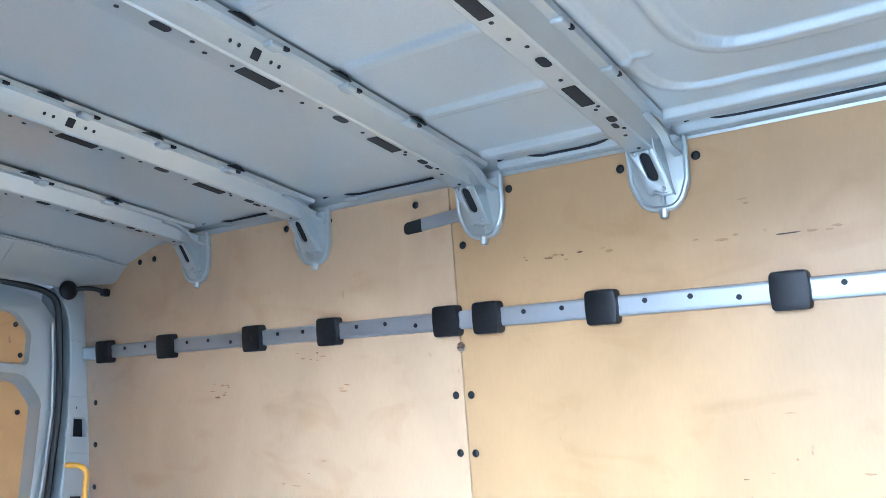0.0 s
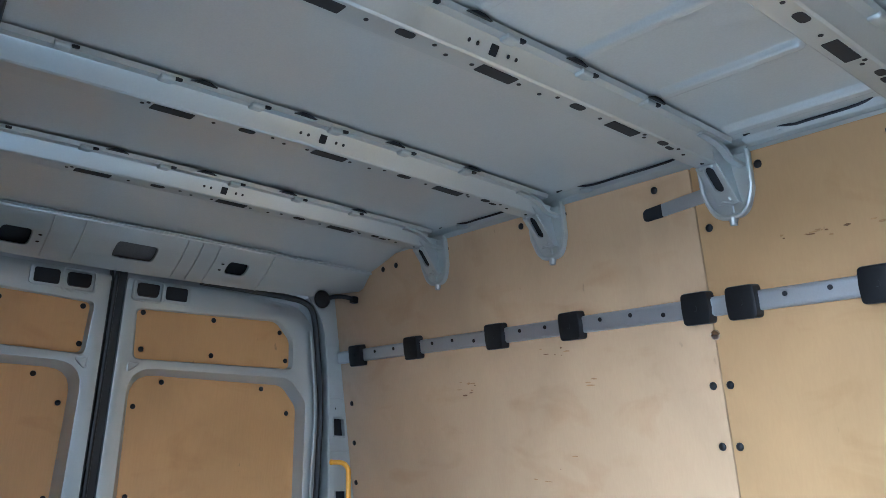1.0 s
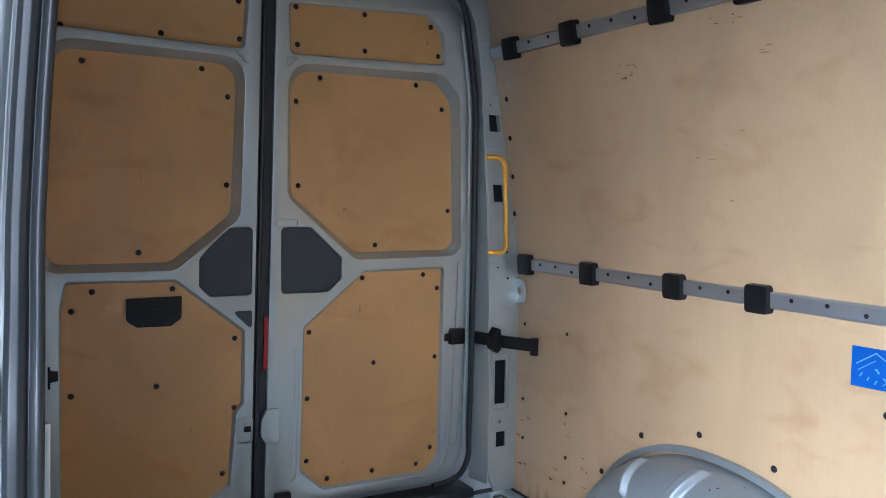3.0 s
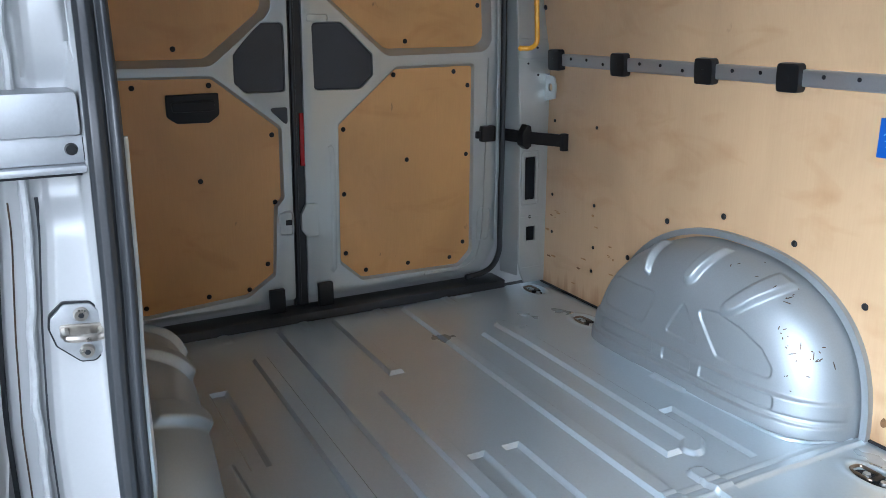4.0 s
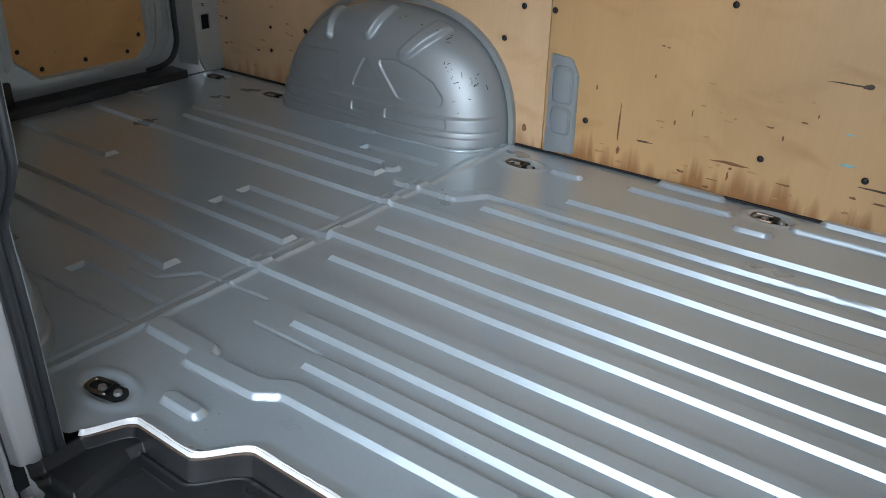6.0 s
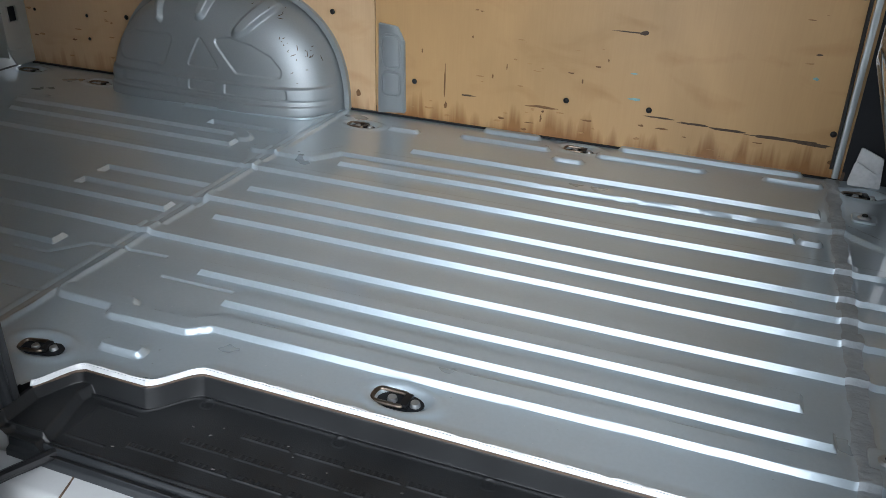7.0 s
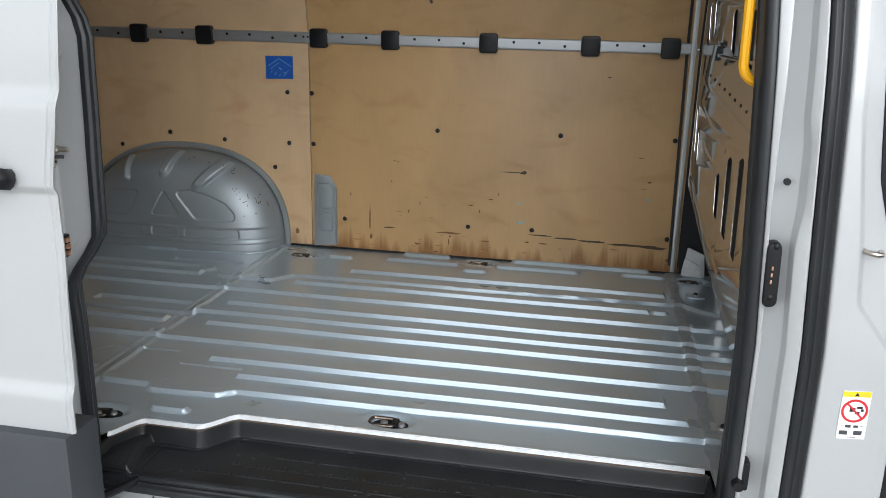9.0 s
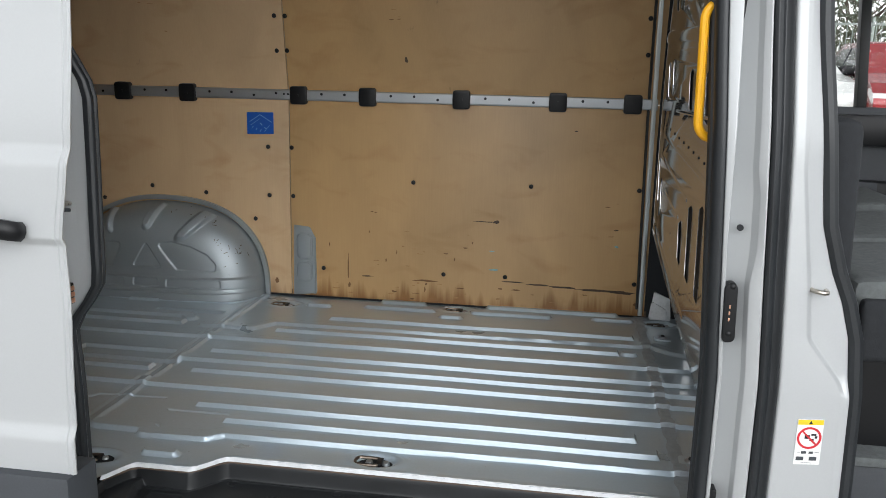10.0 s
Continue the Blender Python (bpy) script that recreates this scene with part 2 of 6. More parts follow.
def plate(loops, fn, w0, w1, bev=0.0, bm=None):
    """A plate with holes: loops of (u, v), the first the outline, mapped by fn(u, v, w) from w0 (front) to w1 (back)."""
    bm = bm or bmesh.new()
    tris = tessellate_polygon([[Vector((u, v, 0)) for u, v in lp] for lp in loops])
    flat = [p for lp in loops for p in lp]
    front = [bm.verts.new(fn(u, v, w0)) for u, v in flat]
    back = [bm.verts.new(fn(u, v, w1)) for u, v in flat]
    for t in tris:
        for vs in (front, back):
            try:
                bm.faces.new([vs[i] for i in t])
            except ValueError:
                pass
    i0 = 0
    rim = []
    for lp in loops:
        k = len(lp)
        for i in range(k):
            a, b = i0 + i, i0 + (i + 1) % k
            try:
                f = bm.faces.new((front[a], front[b], back[b], back[a]))
            except ValueError:
                continue
            rim += [e for e in f.edges if e.verts[0] in (front[a], front[b]) and e.verts[1] in (front[a], front[b])]
        i0 += k
    bmesh.ops.recalc_face_normals(bm, faces=bm.faces[:])
    if bev:
        bmesh.ops.bevel(bm, geom=list(set(rim)), offset=bev, segments=2, affect="EDGES", profile=0.6)
    return bm


def sweep(path, prof, up=(0, 0, 1), closed=False, bm=None, caps=True):
    """Sweep a closed profile of (side, up) along a path of points."""
    bm = bm or bmesh.new()
    P = [Vector(p) for p in path]
    n = len(P)
    rings = []
    for i, p in enumerate(P):
        a = P[i - 1] if (i or closed) else P[0]
        b = P[(i + 1) % n] if (i < n - 1 or closed) else P[-1]
        t = (b - a).normalized()
        side = t.cross(Vector(up))
        side = side.normalized() if side.length > 1e-4 else Vector((1, 0, 0))
        u = side.cross(t).normalized()
        rings.append([bm.verts.new(p + side * s + u * h) for s, h in prof])
    m = len(prof)
    for i in range(n if closed else n - 1):
        r0, r1 = rings[i], rings[(i + 1) % n]
        for j in range(m):
            bm.faces.new((r0[j], r0[(j + 1) % m], r1[(j + 1) % m], r1[j]))
    if caps and not closed:
        bm.faces.new(rings[0][::-1])
        bm.faces.new(rings[-1])
    bmesh.ops.recalc_face_normals(bm, faces=bm.faces[:])
    return bm


def circle(r, n=10, squash=1.0):
    return [(r * math.cos(2 * math.pi * i / n), r * squash * math.sin(2 * math.pi * i / n)) for i in range(n)]


def smooth_path(pts, n=6):
    """Catmull-Rom through the points."""
    P = [Vector(p) for p in pts]
    out = []
    for i in range(len(P) - 1):
        p0, p1, p2, p3 = P[max(i - 1, 0)], P[i], P[i + 1], P[min(i + 2, len(P) - 1)]
        for j in range(n):
            u = j / n
            out.append(0.5 * ((2 * p1) + (p2 - p0) * u + (2 * p0 - 5 * p1 + 4 * p2 - p3) * u * u + (3 * p1 - p0 - 3 * p2 + p3) * u ** 3))
    out.append(P[-1])
    return out


def sheet(V, nx, ny, mat, name, parent=None, label="", keep=None, flip=False):
    """A smooth sheet from an array of nx by ny points."""
    idx = np.arange(nx * ny).reshape(nx, ny)
    q = np.stack([idx[:-1, :-1], idx[1:, :-1], idx[1:, 1:], idx[:-1, 1:]], -1).reshape(-1, 4)
    if keep is not None:
        q = q[keep.reshape(-1)]
    if flip:
        q = q[:, ::-1]
    me = bpy.data.meshes.new(name)
    me.from_pydata(V.reshape(-1, 3).tolist(), [], q.tolist())
    for p in me.polygons:
        p.use_smooth = True
    me.materials.append(mat)
    ob = new(name, me)
    if parent is not None:
        ob.parent = parent
    if label:
        ob["label"] = label
    return ob


def sstep(a, b, x):
    u = np.clip((x - a) / (b - a), 0, 1)
    return u * u * (3 - 2 * u)


# ---- the body's forms ----
FLOOR_BACK, FLOOR_FRONT = -2.90, 0.66
WALL_Y, RIGHT_Y = 1.92, 0.09


def wall_y(z):
    return WALL_Y - 0.18 * max(0.0, z - 0.94)


def right_in(z):
    return float(np.interp(z, [0.94, 1.0, 1.1, 1.2, 1.3, 1.45, 1.6, 1.8, 2.1], [0.0, 0.006, 0.021, 0.032, 0.038, 0.044, 0.051, 0.067, 0.095]))


def rear_x(z):
    return -2.975 + 0.07 * z


def tray_edge(x):
    """Inner edge of the step well: where the floor ends on the door's side."""
    a = 0.200 + 0.078 * sstep(-0.905, -0.815, x)
    a = np.where(x < -1.04, 0.2 - 0.085 * sstep(-1.04, -1.105, x) ** 1.5, a)
    return np.where((x < -1.11) | (x > 0.387), 0.10, a)


def seg_dist(X, Y, path):
    d = np.full(X.shape, 9.0)
    for (x0, y0), (x1, y1) in zip(path[:-1], path[1:]):
        L2 = (x1 - x0) ** 2 + (y1 - y0) ** 2
        u = np.clip(((X - x0) * (x1 - x0) + (Y - y0) * (y1 - y0)) / L2, 0, 1)
        d = np.minimum(d, np.hypot(X - x0 - u * (x1 - x0), Y - y0 - u * (y1 - y0)))
    return d


# ---- floor ----
def build_floor():
    W, H, S, off = 0.0225, 0.0125, 0.0085, 0.028
    front = ((1.583, -0.90, 0.34), (1.380, -1.07, 0.27), (1.238, -1.30, 0.66), (1.088, -1.22, 0.66), (0.985, -1.30, 0.66),
             (0.883, -1.20, 0.66), (0.735, -1.30, 0.66), (0.606, -1.05, 0.28), (0.506, -0.915, 0.335))
    short = ((1.77, -1.07, -0.99), (1.795, -0.805, -0.515), (1.89, -0.75, -0.57), (1.72, -0.45, -0.38), (1.805, -0.32, 0.005),
             (1.90, -0.26, 0.3), (1.825, 0.215, 0.36), (1.385, 0.315, 0.345), (0.268, -1.06, -0.985))
    # raised ribs behind the cross joint, then the sunk ones between them, each from its near edge
    rear = ((1.235, -2.84, -1.30), (0.735, -2.84, -1.30), (1.385, -2.47, -1.50), (0.868, -2.2, -1.37), (0.59, -2.62, -1.50), (0.95, -2.84, -2.3))
    sunk = ((1.548, -1.72, -1.40), (1.036, -1.755, -1.37), (0.93, -1.755, -1.30), (0.408, -2.435, -1.94), (0.445, -1.70, -1.372))
    xs = set(np.round(np.linspace(FLOOR_BACK, FLOOR_FRONT, 560), 4))
    for _, x0, x1 in front + rear + sunk:
        d = 0.025 if (_, x0, x1) in front else 0.0
        for k in (-0.0006, 0, 0.0006, 0.0045, 0.0084, 0.009, 0.0096):
            xs |= {round(x0 - d + k, 4), round(x1 + d - k, 4)}
    xs = np.array(sorted(v for v in xs if FLOOR_BACK <= v <= FLOOR_FRONT))
    # rows of points follow the shoulders of the ribs, so that their slopes stay crisp
    ys = set(np.round(np.linspace(0.095, 1.93, 430), 4))
    for y, _, _ in front + short + rear + sunk + ((1.468, 0, 0), (0.42, 0, 0), (0.373, 0, 0)):
        w = 0.012 if (y, _, _) in short else W
        c = y + (0.012 if w < 0.02 else off)
        for s in (-1, 1):
            for k in (-0.0006, 0, 0.0006, S / 2, S - 0.0006, S, S + 0.0006):
                ys.add(round(c + s * (w + k), 4))
    ys = np.array(sorted(v for v in ys if 0.095 <= v <= 1.93))
    X, Y = np.meshgrid(xs, ys, indexing="ij")
    Z = np.zeros_like(X)

    def ridge(path, w=W, h=H, slope=S):
        nonlocal Z
        Z = np.maximum(Z, h * np.clip((w + slope - seg_dist(X, Y, path)) / slope, 0, 1))

    def block(x0, x1, y0, y1, h, slope=S):
        """A rib with nearly square ends; sunk where h is below zero."""
        nonlocal Z
        d = np.minimum(np.minimum(Y - y0 + 0.003, y1 - 0.003 - Y), np.minimum((X - x0) * 0.944, (x1 - X) * 0.944))
        k = abs(h) * np.clip(d / slope, 0, 1)
        Z = np.maximum(Z, k) if h > 0 else np.minimum(Z, np.where(k > 0, -k, Z))

    for y, x0, x1 in front:
        block(x0 - 0.025, x1 + 0.025 if x1 < 0.6 else x1 + 0.1, y, y + 2 * off, H)
    ridge([(-1.40, 1.397), (-1.20, 1.402), (-1.135, 1.490), (-0.3, 1.496), (0.43, 1.515), (0.5, 1.46), (0.55, 1.435)])
    ridge([(-1.29, 0.395 + off), (-1.135, 0.395 + off), (-1.125, 0.365 + off), (-0.945, 0.373 + off), (-0.90, 0.405 + off), (0.66, 0.42 + off)])
    for y, x0, x1 in short:
        ridge([(x0, y + 0.012), (x1, y + 0.012)], 0.012)
    # behind the cross joint
    for y, x0, x1 in rear:
        block(x0, x1, y, y + 2 * off, H)
    ridge([(-2.51, 1.47 + off), (-2.32, 1.48 + off), (-1.54, 1.48 + off), (-1.5, 1.44 + off)])
    for yy in (0.55, 0.85, 1.15, 1.45):
        ridge([(-2.88, yy), (-2.82, yy)], 0.012, 0.004)
    ridge([(-1.90, 1.70), (-1.785, 1.705), (-1.762, 1.80)], 0.012, 0.009)
    ridge([(-2.865, 1.50), (-2.865, 1.55)], 0.008, 0.006)
    ridge([(-2.465, 1.52), (-2.465, 1.56)], 0.008, 0.006)
    for y, x0, x1 in sunk:
        block(x0, x1, y, y + 2 * off, -H)
    # narrow grooves beside the near wheel arch
    for path in ([(-1.98, 0.37), (-1.36, 0.398)], [(-1.58, 0.549), (-1.486, 0.552), (-1.416, 0.635), (-1.20, 0.65)], [(-1.14, 0.564), (-0.94, 0.562)]):
        Z -= 0.005 * np.clip(1.6 - seg_dist(X, Y, path) / 0.004, 0, 1)
    # cross joints: a lapped seam behind, a sealed seam in front
    wob = 0.004 * np.sin(Y * 23) + 0.003 * np.sin(Y * 57 + 1)
    Z += 0.007 * np.exp(-((X + 1.322 - wob * 0.3) / 0.009) ** 2) - 0.005 * np.exp(-((X + 1.352) / 0.009) ** 2) + 0.004 * sstep(-1.375, -1.36, X) * (1 - sstep(-1.34, -1.325, X))
    lump = 0.0004 * np.sin(X * 210 + 9 * np.sin(Y * 31)) * np.sin(Y * 120 + 5 * np.sin(X * 90))
    Z += (0.0028 + lump) * sstep(0.382, 0.392, X + wob * 0.4) * (1 - sstep(0.422, 0.432, X + wob * 0.4))
    Z -= 0.0012 * np.exp(-((X + wob * 0.4 - 0.440) / 0.004) ** 2)
    # dished seats of the lashing rings
    for x, y in TIES:
        r = np.hypot((X - x) / 0.068, (Y - y) / 0.040)
        Z += 0.004 * np.exp(-((r - 1.15) / 0.22) ** 2) - 0.012 * (1 - sstep(0.55, 1.0, r))
    # slight dents of use
    rs = np.random.RandomState(4)
    for _ in range(60):
        x, y, s = rs.uniform(-2.8, 0.5), rs.uniform(0.3, 1.85), rs.uniform(0.006, 0.02)
        Z -= rs.uniform(0.00004, 0.00012) * np.exp(-((X - x) ** 2 + (Y - y) ** 2) / s ** 2)
    Z += 0.0012 * np.sin(X * 2.7 + 1) * np.sin(Y * 4.1) + 0.0006 * np.sin(X * 9 + Y * 5)
    E = tray_edge(X)
    near = np.clip((Y - E) / 0.03, 0, 1)
    Z = Z * near + 0.006 * (1 - near) * (X > -1.12) * (X < 0.39)
    Yc = np.maximum(Y, E)
    dead = (Y[:, 1:] <= E[:, 1:]) & (Y[:, :-1] <= E[:, :-1])
    keep = ~(dead[:-1] & dead[1:])
    ob = sheet(np.stack([X, Yc, Z], -1), len(xs), len(ys), FLOORP, "floor", keep=keep)
    ob.data.set_sharp_from_angle(angle=radians(32))
    # band of seam sealer draped over the ribs
    i0, i1 = np.searchsorted(xs, 0.383), np.searchsorted(xs, 0.427)
    sel = ys > 0.285
    Xs, Ys, Zs = X[i0:i1][:, sel], Y[i0:i1][:, sel], Z[i0:i1][:, sel]
    wav = 0.003 * np.sin(Ys * 37) + 0.002 * np.sin(Ys * 83 + 2)
    lumps = 0.0007 * np.sin(Xs * 400 + 6 * np.sin(Ys * 60)) * np.sin(Ys * 260 + 4 * np.sin(Xs * 150))
    band = sheet(np.stack([Xs + wav * np.sign(Xs - 0.405), Ys, Zs + 0.0016 + lumps], -1), Xs.shape[0], Xs.shape[1], SEAM, "seam_band", ob, "grey lumpy seam sealer")
    band.data.set_sharp_from_angle(angle=radians(40))
    return tagged(ob, "silver painted steel cargo floor with long pressed ribs", "floor", kind="structure")


TIES = [(-0.425, 0.35), (-1.185, 0.226), (-1.195, 1.777), (-0.40, 1.86), (-2.40, 1.80), (-2.80, 1.83), (0.49, 1.825)]
floor = build_floor()

bm = bmesh.new()
box(FLOOR_BACK - 0.1, FLOOR_FRONT + 1.4, 0.31, 1.99, -0.07, -0.025, bm=bm)
box(FLOOR_BACK - 0.1, -1.13, 0.0, 0.31, -0.07, -0.025, bm=bm)
tagged(link("underfloor", bm, HOLE), "dark underside below the cargo floor", "underfloor", kind="structure")

# bright chipped edge where the floor meets the step well
def chipped_edge():
    xs = np.linspace(-1.105, 0.372, 420)
    bm = bmesh.new()
    rows = []
    for x in xs:
        e = float(tray_edge(np.array(x)))
        q = Vector((x * 9, 0, 0))
        a = e + 0.002 + 0.002 * noise.noise(q * 3) + 0.001 * noise.noise(q * 5)
        b = a + 0.0012 + 0.0055 * noise.noise(q * 1.5 + Vector((5, 3, 1))) + 0.001 * noise.noise(q * 6 + Vector((2, 8, 1)))
        z = 0.0072 + 0.0008 * noise.noise(q * 6)
        rows.append([bm.verts.new(p) for p in ((x, e - 0.003, -0.004), (x, a, z), (x, max(b, a + 0.0006), z + 0.0008), (x, max(b, a + 0.0006) + 0.002, 0.001))])
    for r0, r1 in zip(rows[:-1], rows[1:]):
        for j in range(3):
            bm.faces.new((r0[j], r1[j], r1[j + 1], r0[j + 1]))
    bmesh.ops.recalc_face_normals(bm, faces=bm.faces[:])
    part("floor_edge", bm, SEALANT, floor, "chipped pale sealed edge")


chipped_edge()
# shade below the floor's edge, drawn as a thin brown line
part("edge_shadow", sweep([(x, float(tray_edge(np.array(x))) - 0.003, -0.006) for x in np.linspace(-1.1, 0.38, 80)], circle(0.003, 6)), SCUFF, floor, "dark brown line for the shade under the floor's edge")
bm = plate([rounded([(0.384, 0.003), (0.421, 0.006), (0.458, -0.098), (0.434, -0.112)], 0.003)], lambda u, v, w: (u, 0.29 + w, v), 0.0, 0.004, 0.001)
part("corner_flange", bm, BODY, floor, "bare pale corner flange")
for cx, cy, w, h in ((0.285, 0.302, 0.055, 0.022),):
    pts = [(cx + w / 2 * math.cos(a) * (0.8 + 0.2 * math.sin(3 * a)), cy + h / 2 * math.sin(a)) for a in np.linspace(0, 2 * math.pi, 15)[:-1]]
    part("paint_patch", plate([pts], lambda u, v, q: (u, v, q), 0.0016, 0.0004), SEALANT, floor, "pale patch of touched-up paint")


# ---- step well, sill ----
def build_tray():
    xs = np.linspace(-1.10, 0.384, 520)
    v = np.concatenate([np.linspace(0, 0.9, 150), np.linspace(0.903, 1, 34)])
    X, Vv = np.meshgrid(xs, v, indexing="ij")
    Y0 = 0.012
    E = tray_edge(np.clip(X, -1.10, 0.384)) - 0.004
    Y = Y0 + (E - Y0) * Vv
    d = np.minimum(np.minimum(X + 1.10, 0.384 - X), E - Y)
    Z = -0.052 + 0.046 * (1 - sstep(0.001, 0.010, d)) + 0.003 * np.exp(-((d - 0.016) / 0.004) ** 2)
    # raised landing at the rear end, its edge running askew
    Z = np.maximum(Z, -0.052 + 0.020 * (1 - sstep(-0.006, 0.008, X + 1.035 - 0.25 * np.abs(Y - 0.16))))
    frame_d = np.abs(np.maximum(np.abs(X + 0.935) - 0.055, np.abs(Y - 0.115) - 0.045))
    Z += 0.0015 * np.exp(-(frame_d / 0.0025) ** 2) * (X < -0.9)
    # double lip along the front
    Z += 0.006 * (1 - sstep(0.012, 0.03, Y))
    Z -= 0.008 * (1 - sstep(0.034, 0.040, Y)) * sstep(0.02, 0.03, d)
    Z += 0.0025 * np.exp(-((Y - 0.046 - 0.008 * (X + 0.4)) / 0.0022) ** 2) + 0.002 * np.exp(-((Y - 0.061) / 0.002) ** 2) * (X > -0.45)
    # rows of ribs with small ticks beside them
    for yy, x0, x1 in ((0.187, -0.68, 0.30), (0.133, -0.775, 0.30), (0.086, -0.86, 0.25)):
        u = (X - x0) % 0.112
        on = (X > x0) & (X < x1)
        Z += 0.0036 * np.exp(-((Y - yy) / 0.0013) ** 2) * (u < 0.101) * on
        Z += 0.002 * ((X - x0) % 0.0135 < 0.004) * (np.abs(Y - yy - 0.007) < 0.005) * (u < 0.101) * on
    for x in (-0.796, -0.504, -0.21, 0.08):
        Z += 0.0016 * np.exp(-((np.hypot(X - x, Y - 0.245) - 0.013) / 0.002) ** 2)
    Z += 0.0006 * np.sin(X * 8) * np.sin(Y * 22)
    tray = thing("step_tray", "black moulded plastic step tray in the side doorway", "step tray")
    sheet(np.stack([X, Y, Z], -1), len(xs), len(v), TRAYP, "tray_pan", tray)
    rq = random.Random(5)
    for _ in range(26):
        x, y, w = rq.uniform(-0.95, 0.3), rq.uniform(0.05, 0.2), rq.uniform(0.001, 0.005)
        pts = [(x + w * math.cos(a) * rq.uniform(0.5, 1.3), y + 0.0016 * math.sin(a) * rq.uniform(0.6, 1.6)) for a in np.linspace(0, 2 * math.pi, 8)[:-1]]
        part("dust_fleck", plate([pts], lambda u, q, k: (u, q, -0.0485 + k), 0.0007, 0.0), GREYD, tray)
    return tray


build_tray()


def extrude_x(prof, x0, x1, mat, name, parent=None, label="", n=2):
    """A profile of (y, z) along x, with closed ends."""
    bm = bmesh.new()
    rows = []
    for x in np.linspace(x0, x1, n):
        rows.append([bm.verts.new((x, y, z)) for y, z in prof])
    k = len(prof)
    for r0, r1 in zip(rows[:-1], rows[1:]):
        for j in range(k):
            bm.faces.new((r0[j], r0[(j + 1) % k], r1[(j + 1) % k], r1[j]))
    bm.faces.new(rows[0][::-1])
    bm.faces.new(rows[-1])
    bmesh.ops.recalc_face_normals(bm, faces=bm.faces[:])
    return link(name, bm, mat, parent, label, 35)


sill = thing("door_sill", "silver painted sill below the side doorway", "door sill", kind="structure")
extrude_x(rounded([(0.03, -0.2), (0.02, -0.082), (-0.035, -0.092), (-0.06, -0.125), (-0.065, -0.24), (-0.05, -0.3)], [0, 0.01, 0.015, 0.03, 0.02, 0]), -1.12, 1.7, BODY, "sill_panel", sill)
extrude_x(rounded([(-0.05, -0.3), (-0.062, -0.245), (-0.075, -0.26), (-0.075, -0.42), (-0.03, -0.44)], 0.008), -1.0, 1.7, GREYP, "sill_cladding", sill, "dark grey plastic cladding")
extrude_x(rounded([(0.040, -0.09), (0.042, -0.056), (0.030, -0.046), (0.024, -0.052), (0.021, -0.066), (0.012, -0.070), (0.009, -0.088)], 0.005), -1.08, 0.40, RUBBER, "rubber_strip", sill, "black rubber sealing strip")

part("sill_seam", sweep([(-0.925, 0.022, -0.083), (-0.915, -0.034, -0.0905), (-0.905, -0.058, -0.12), (-0.905, -0.064, -0.2)], circle(0.0022, 6)), SCUFF, sill, "dark seam between sill panels")

# ---- far side wall: plywood lining ----
wall = thing("wall_north", "birch plywood lining on the long side wall", "wall", kind="structure")


def wall_map(u, v, w):
    return (u, wall_y(v) + w, v)


def wall_panel(x0, x1, z0, z1, cut=()):
    lp = rounded([(x0, z0), (x1, z0), (x1, z1), (x0, z1)], 0.004, 2)
    part("plywood_panel", plate([lp, *cut], wall_map, 0.0, 0.009, 0.001), PLYF if x1 > 0 else PLY, wall)


wall_panel(-2.885, -1.2085, 0.009, 0.937)
wall_panel(-1.2045, 0.43, 0.008, 0.937)
wall_panel(-2.885, -1.2085, 0.941, 2.10)
wall_panel(-1.2045, 0.43, 0.941, 2.10)
for z0, z1 in ((-0.05, 0.94), (0.94, 2.2)):
    bm = plate([[(-2.98, z0), (0.42, z0), (0.42, z1), (-2.98, z1)]], lambda u, v, w: (u, wall_y(v) + w, v), 0.014, 0.06)
    part("outer_skin", bm, SILVER, wall, "painted steel body side")


def screw_mesh():
    bm = bmesh.new()
    bmesh.ops.create_uvsphere(bm, u_segments=10, v_segments=6, radius=0.0105)
    bmesh.ops.scale(bm, vec=(1, 1, 0.45), verts=bm.verts)
    return mesh_of(bm, PLASTIC, 60)


SCREW = screw_mesh()
SCREWS = [(-1.89, 0.5), (-1.62, 0.478), (-1.308, 0.478), (-1.193, 0.479), (-1.379, 0.364), (-1.31, 0.703), (-1.197, 0.703), (-0.627, 0.566), (-0.097, 0.57), (0.371, 0.572),
          (-1.05, 0.144), (-0.48, 0.147), (-0.197, 0.151), (0.378, 0.152), (-1.246, 1.281), (-1.197, 1.28), (-1.246, 1.133), (-1.199, 1.134), (0.361, 1.289), (0.363, 1.144),
          (-2.817, 0.70), (-2.545, 0.702), (-2.818, 0.397), (-2.539, 0.404), (-2.813, 0.239), (-2.534, 0.238), (-2.539, 0.141), (-2.138, 0.431), (-2.329, 0.251),
          (-1.316, 2.07), (-1.027, 2.066), (-0.733, 2.063), (-0.559, 2.062), (-1.176, 1.945), (-1.627, 2.072), (-1.801, 2.072), (-2.154, 2.066), (-2.441, 2.056)]
SCREWS += [(-2.521, 2.054), (-2.797, 2.04), (-1.232, 1.57), (-1.186, 1.57), (-1.232, 1.427), (-1.186, 1.427), (-2.812, 1.58), (-2.821, 1.432), (-2.835, 1.284), (-2.855, 1.138)]
for x, z in SCREWS:
    s = 0.7 if x < -2.5 and z < 1 else 1.0
    shared("screw_cap", SCREW, pose(x, wall_y(z) - 0.001, z, 90 + (10 if z > 0.94 else 0), 0, 0) @ Matrix.Scale(s, 4), wall)
bm = bmesh.new()
bmesh.ops.create_cone(bm, cap_ends=True, segments=16, radius1=0.013, radius2=0.011, depth=0.004)
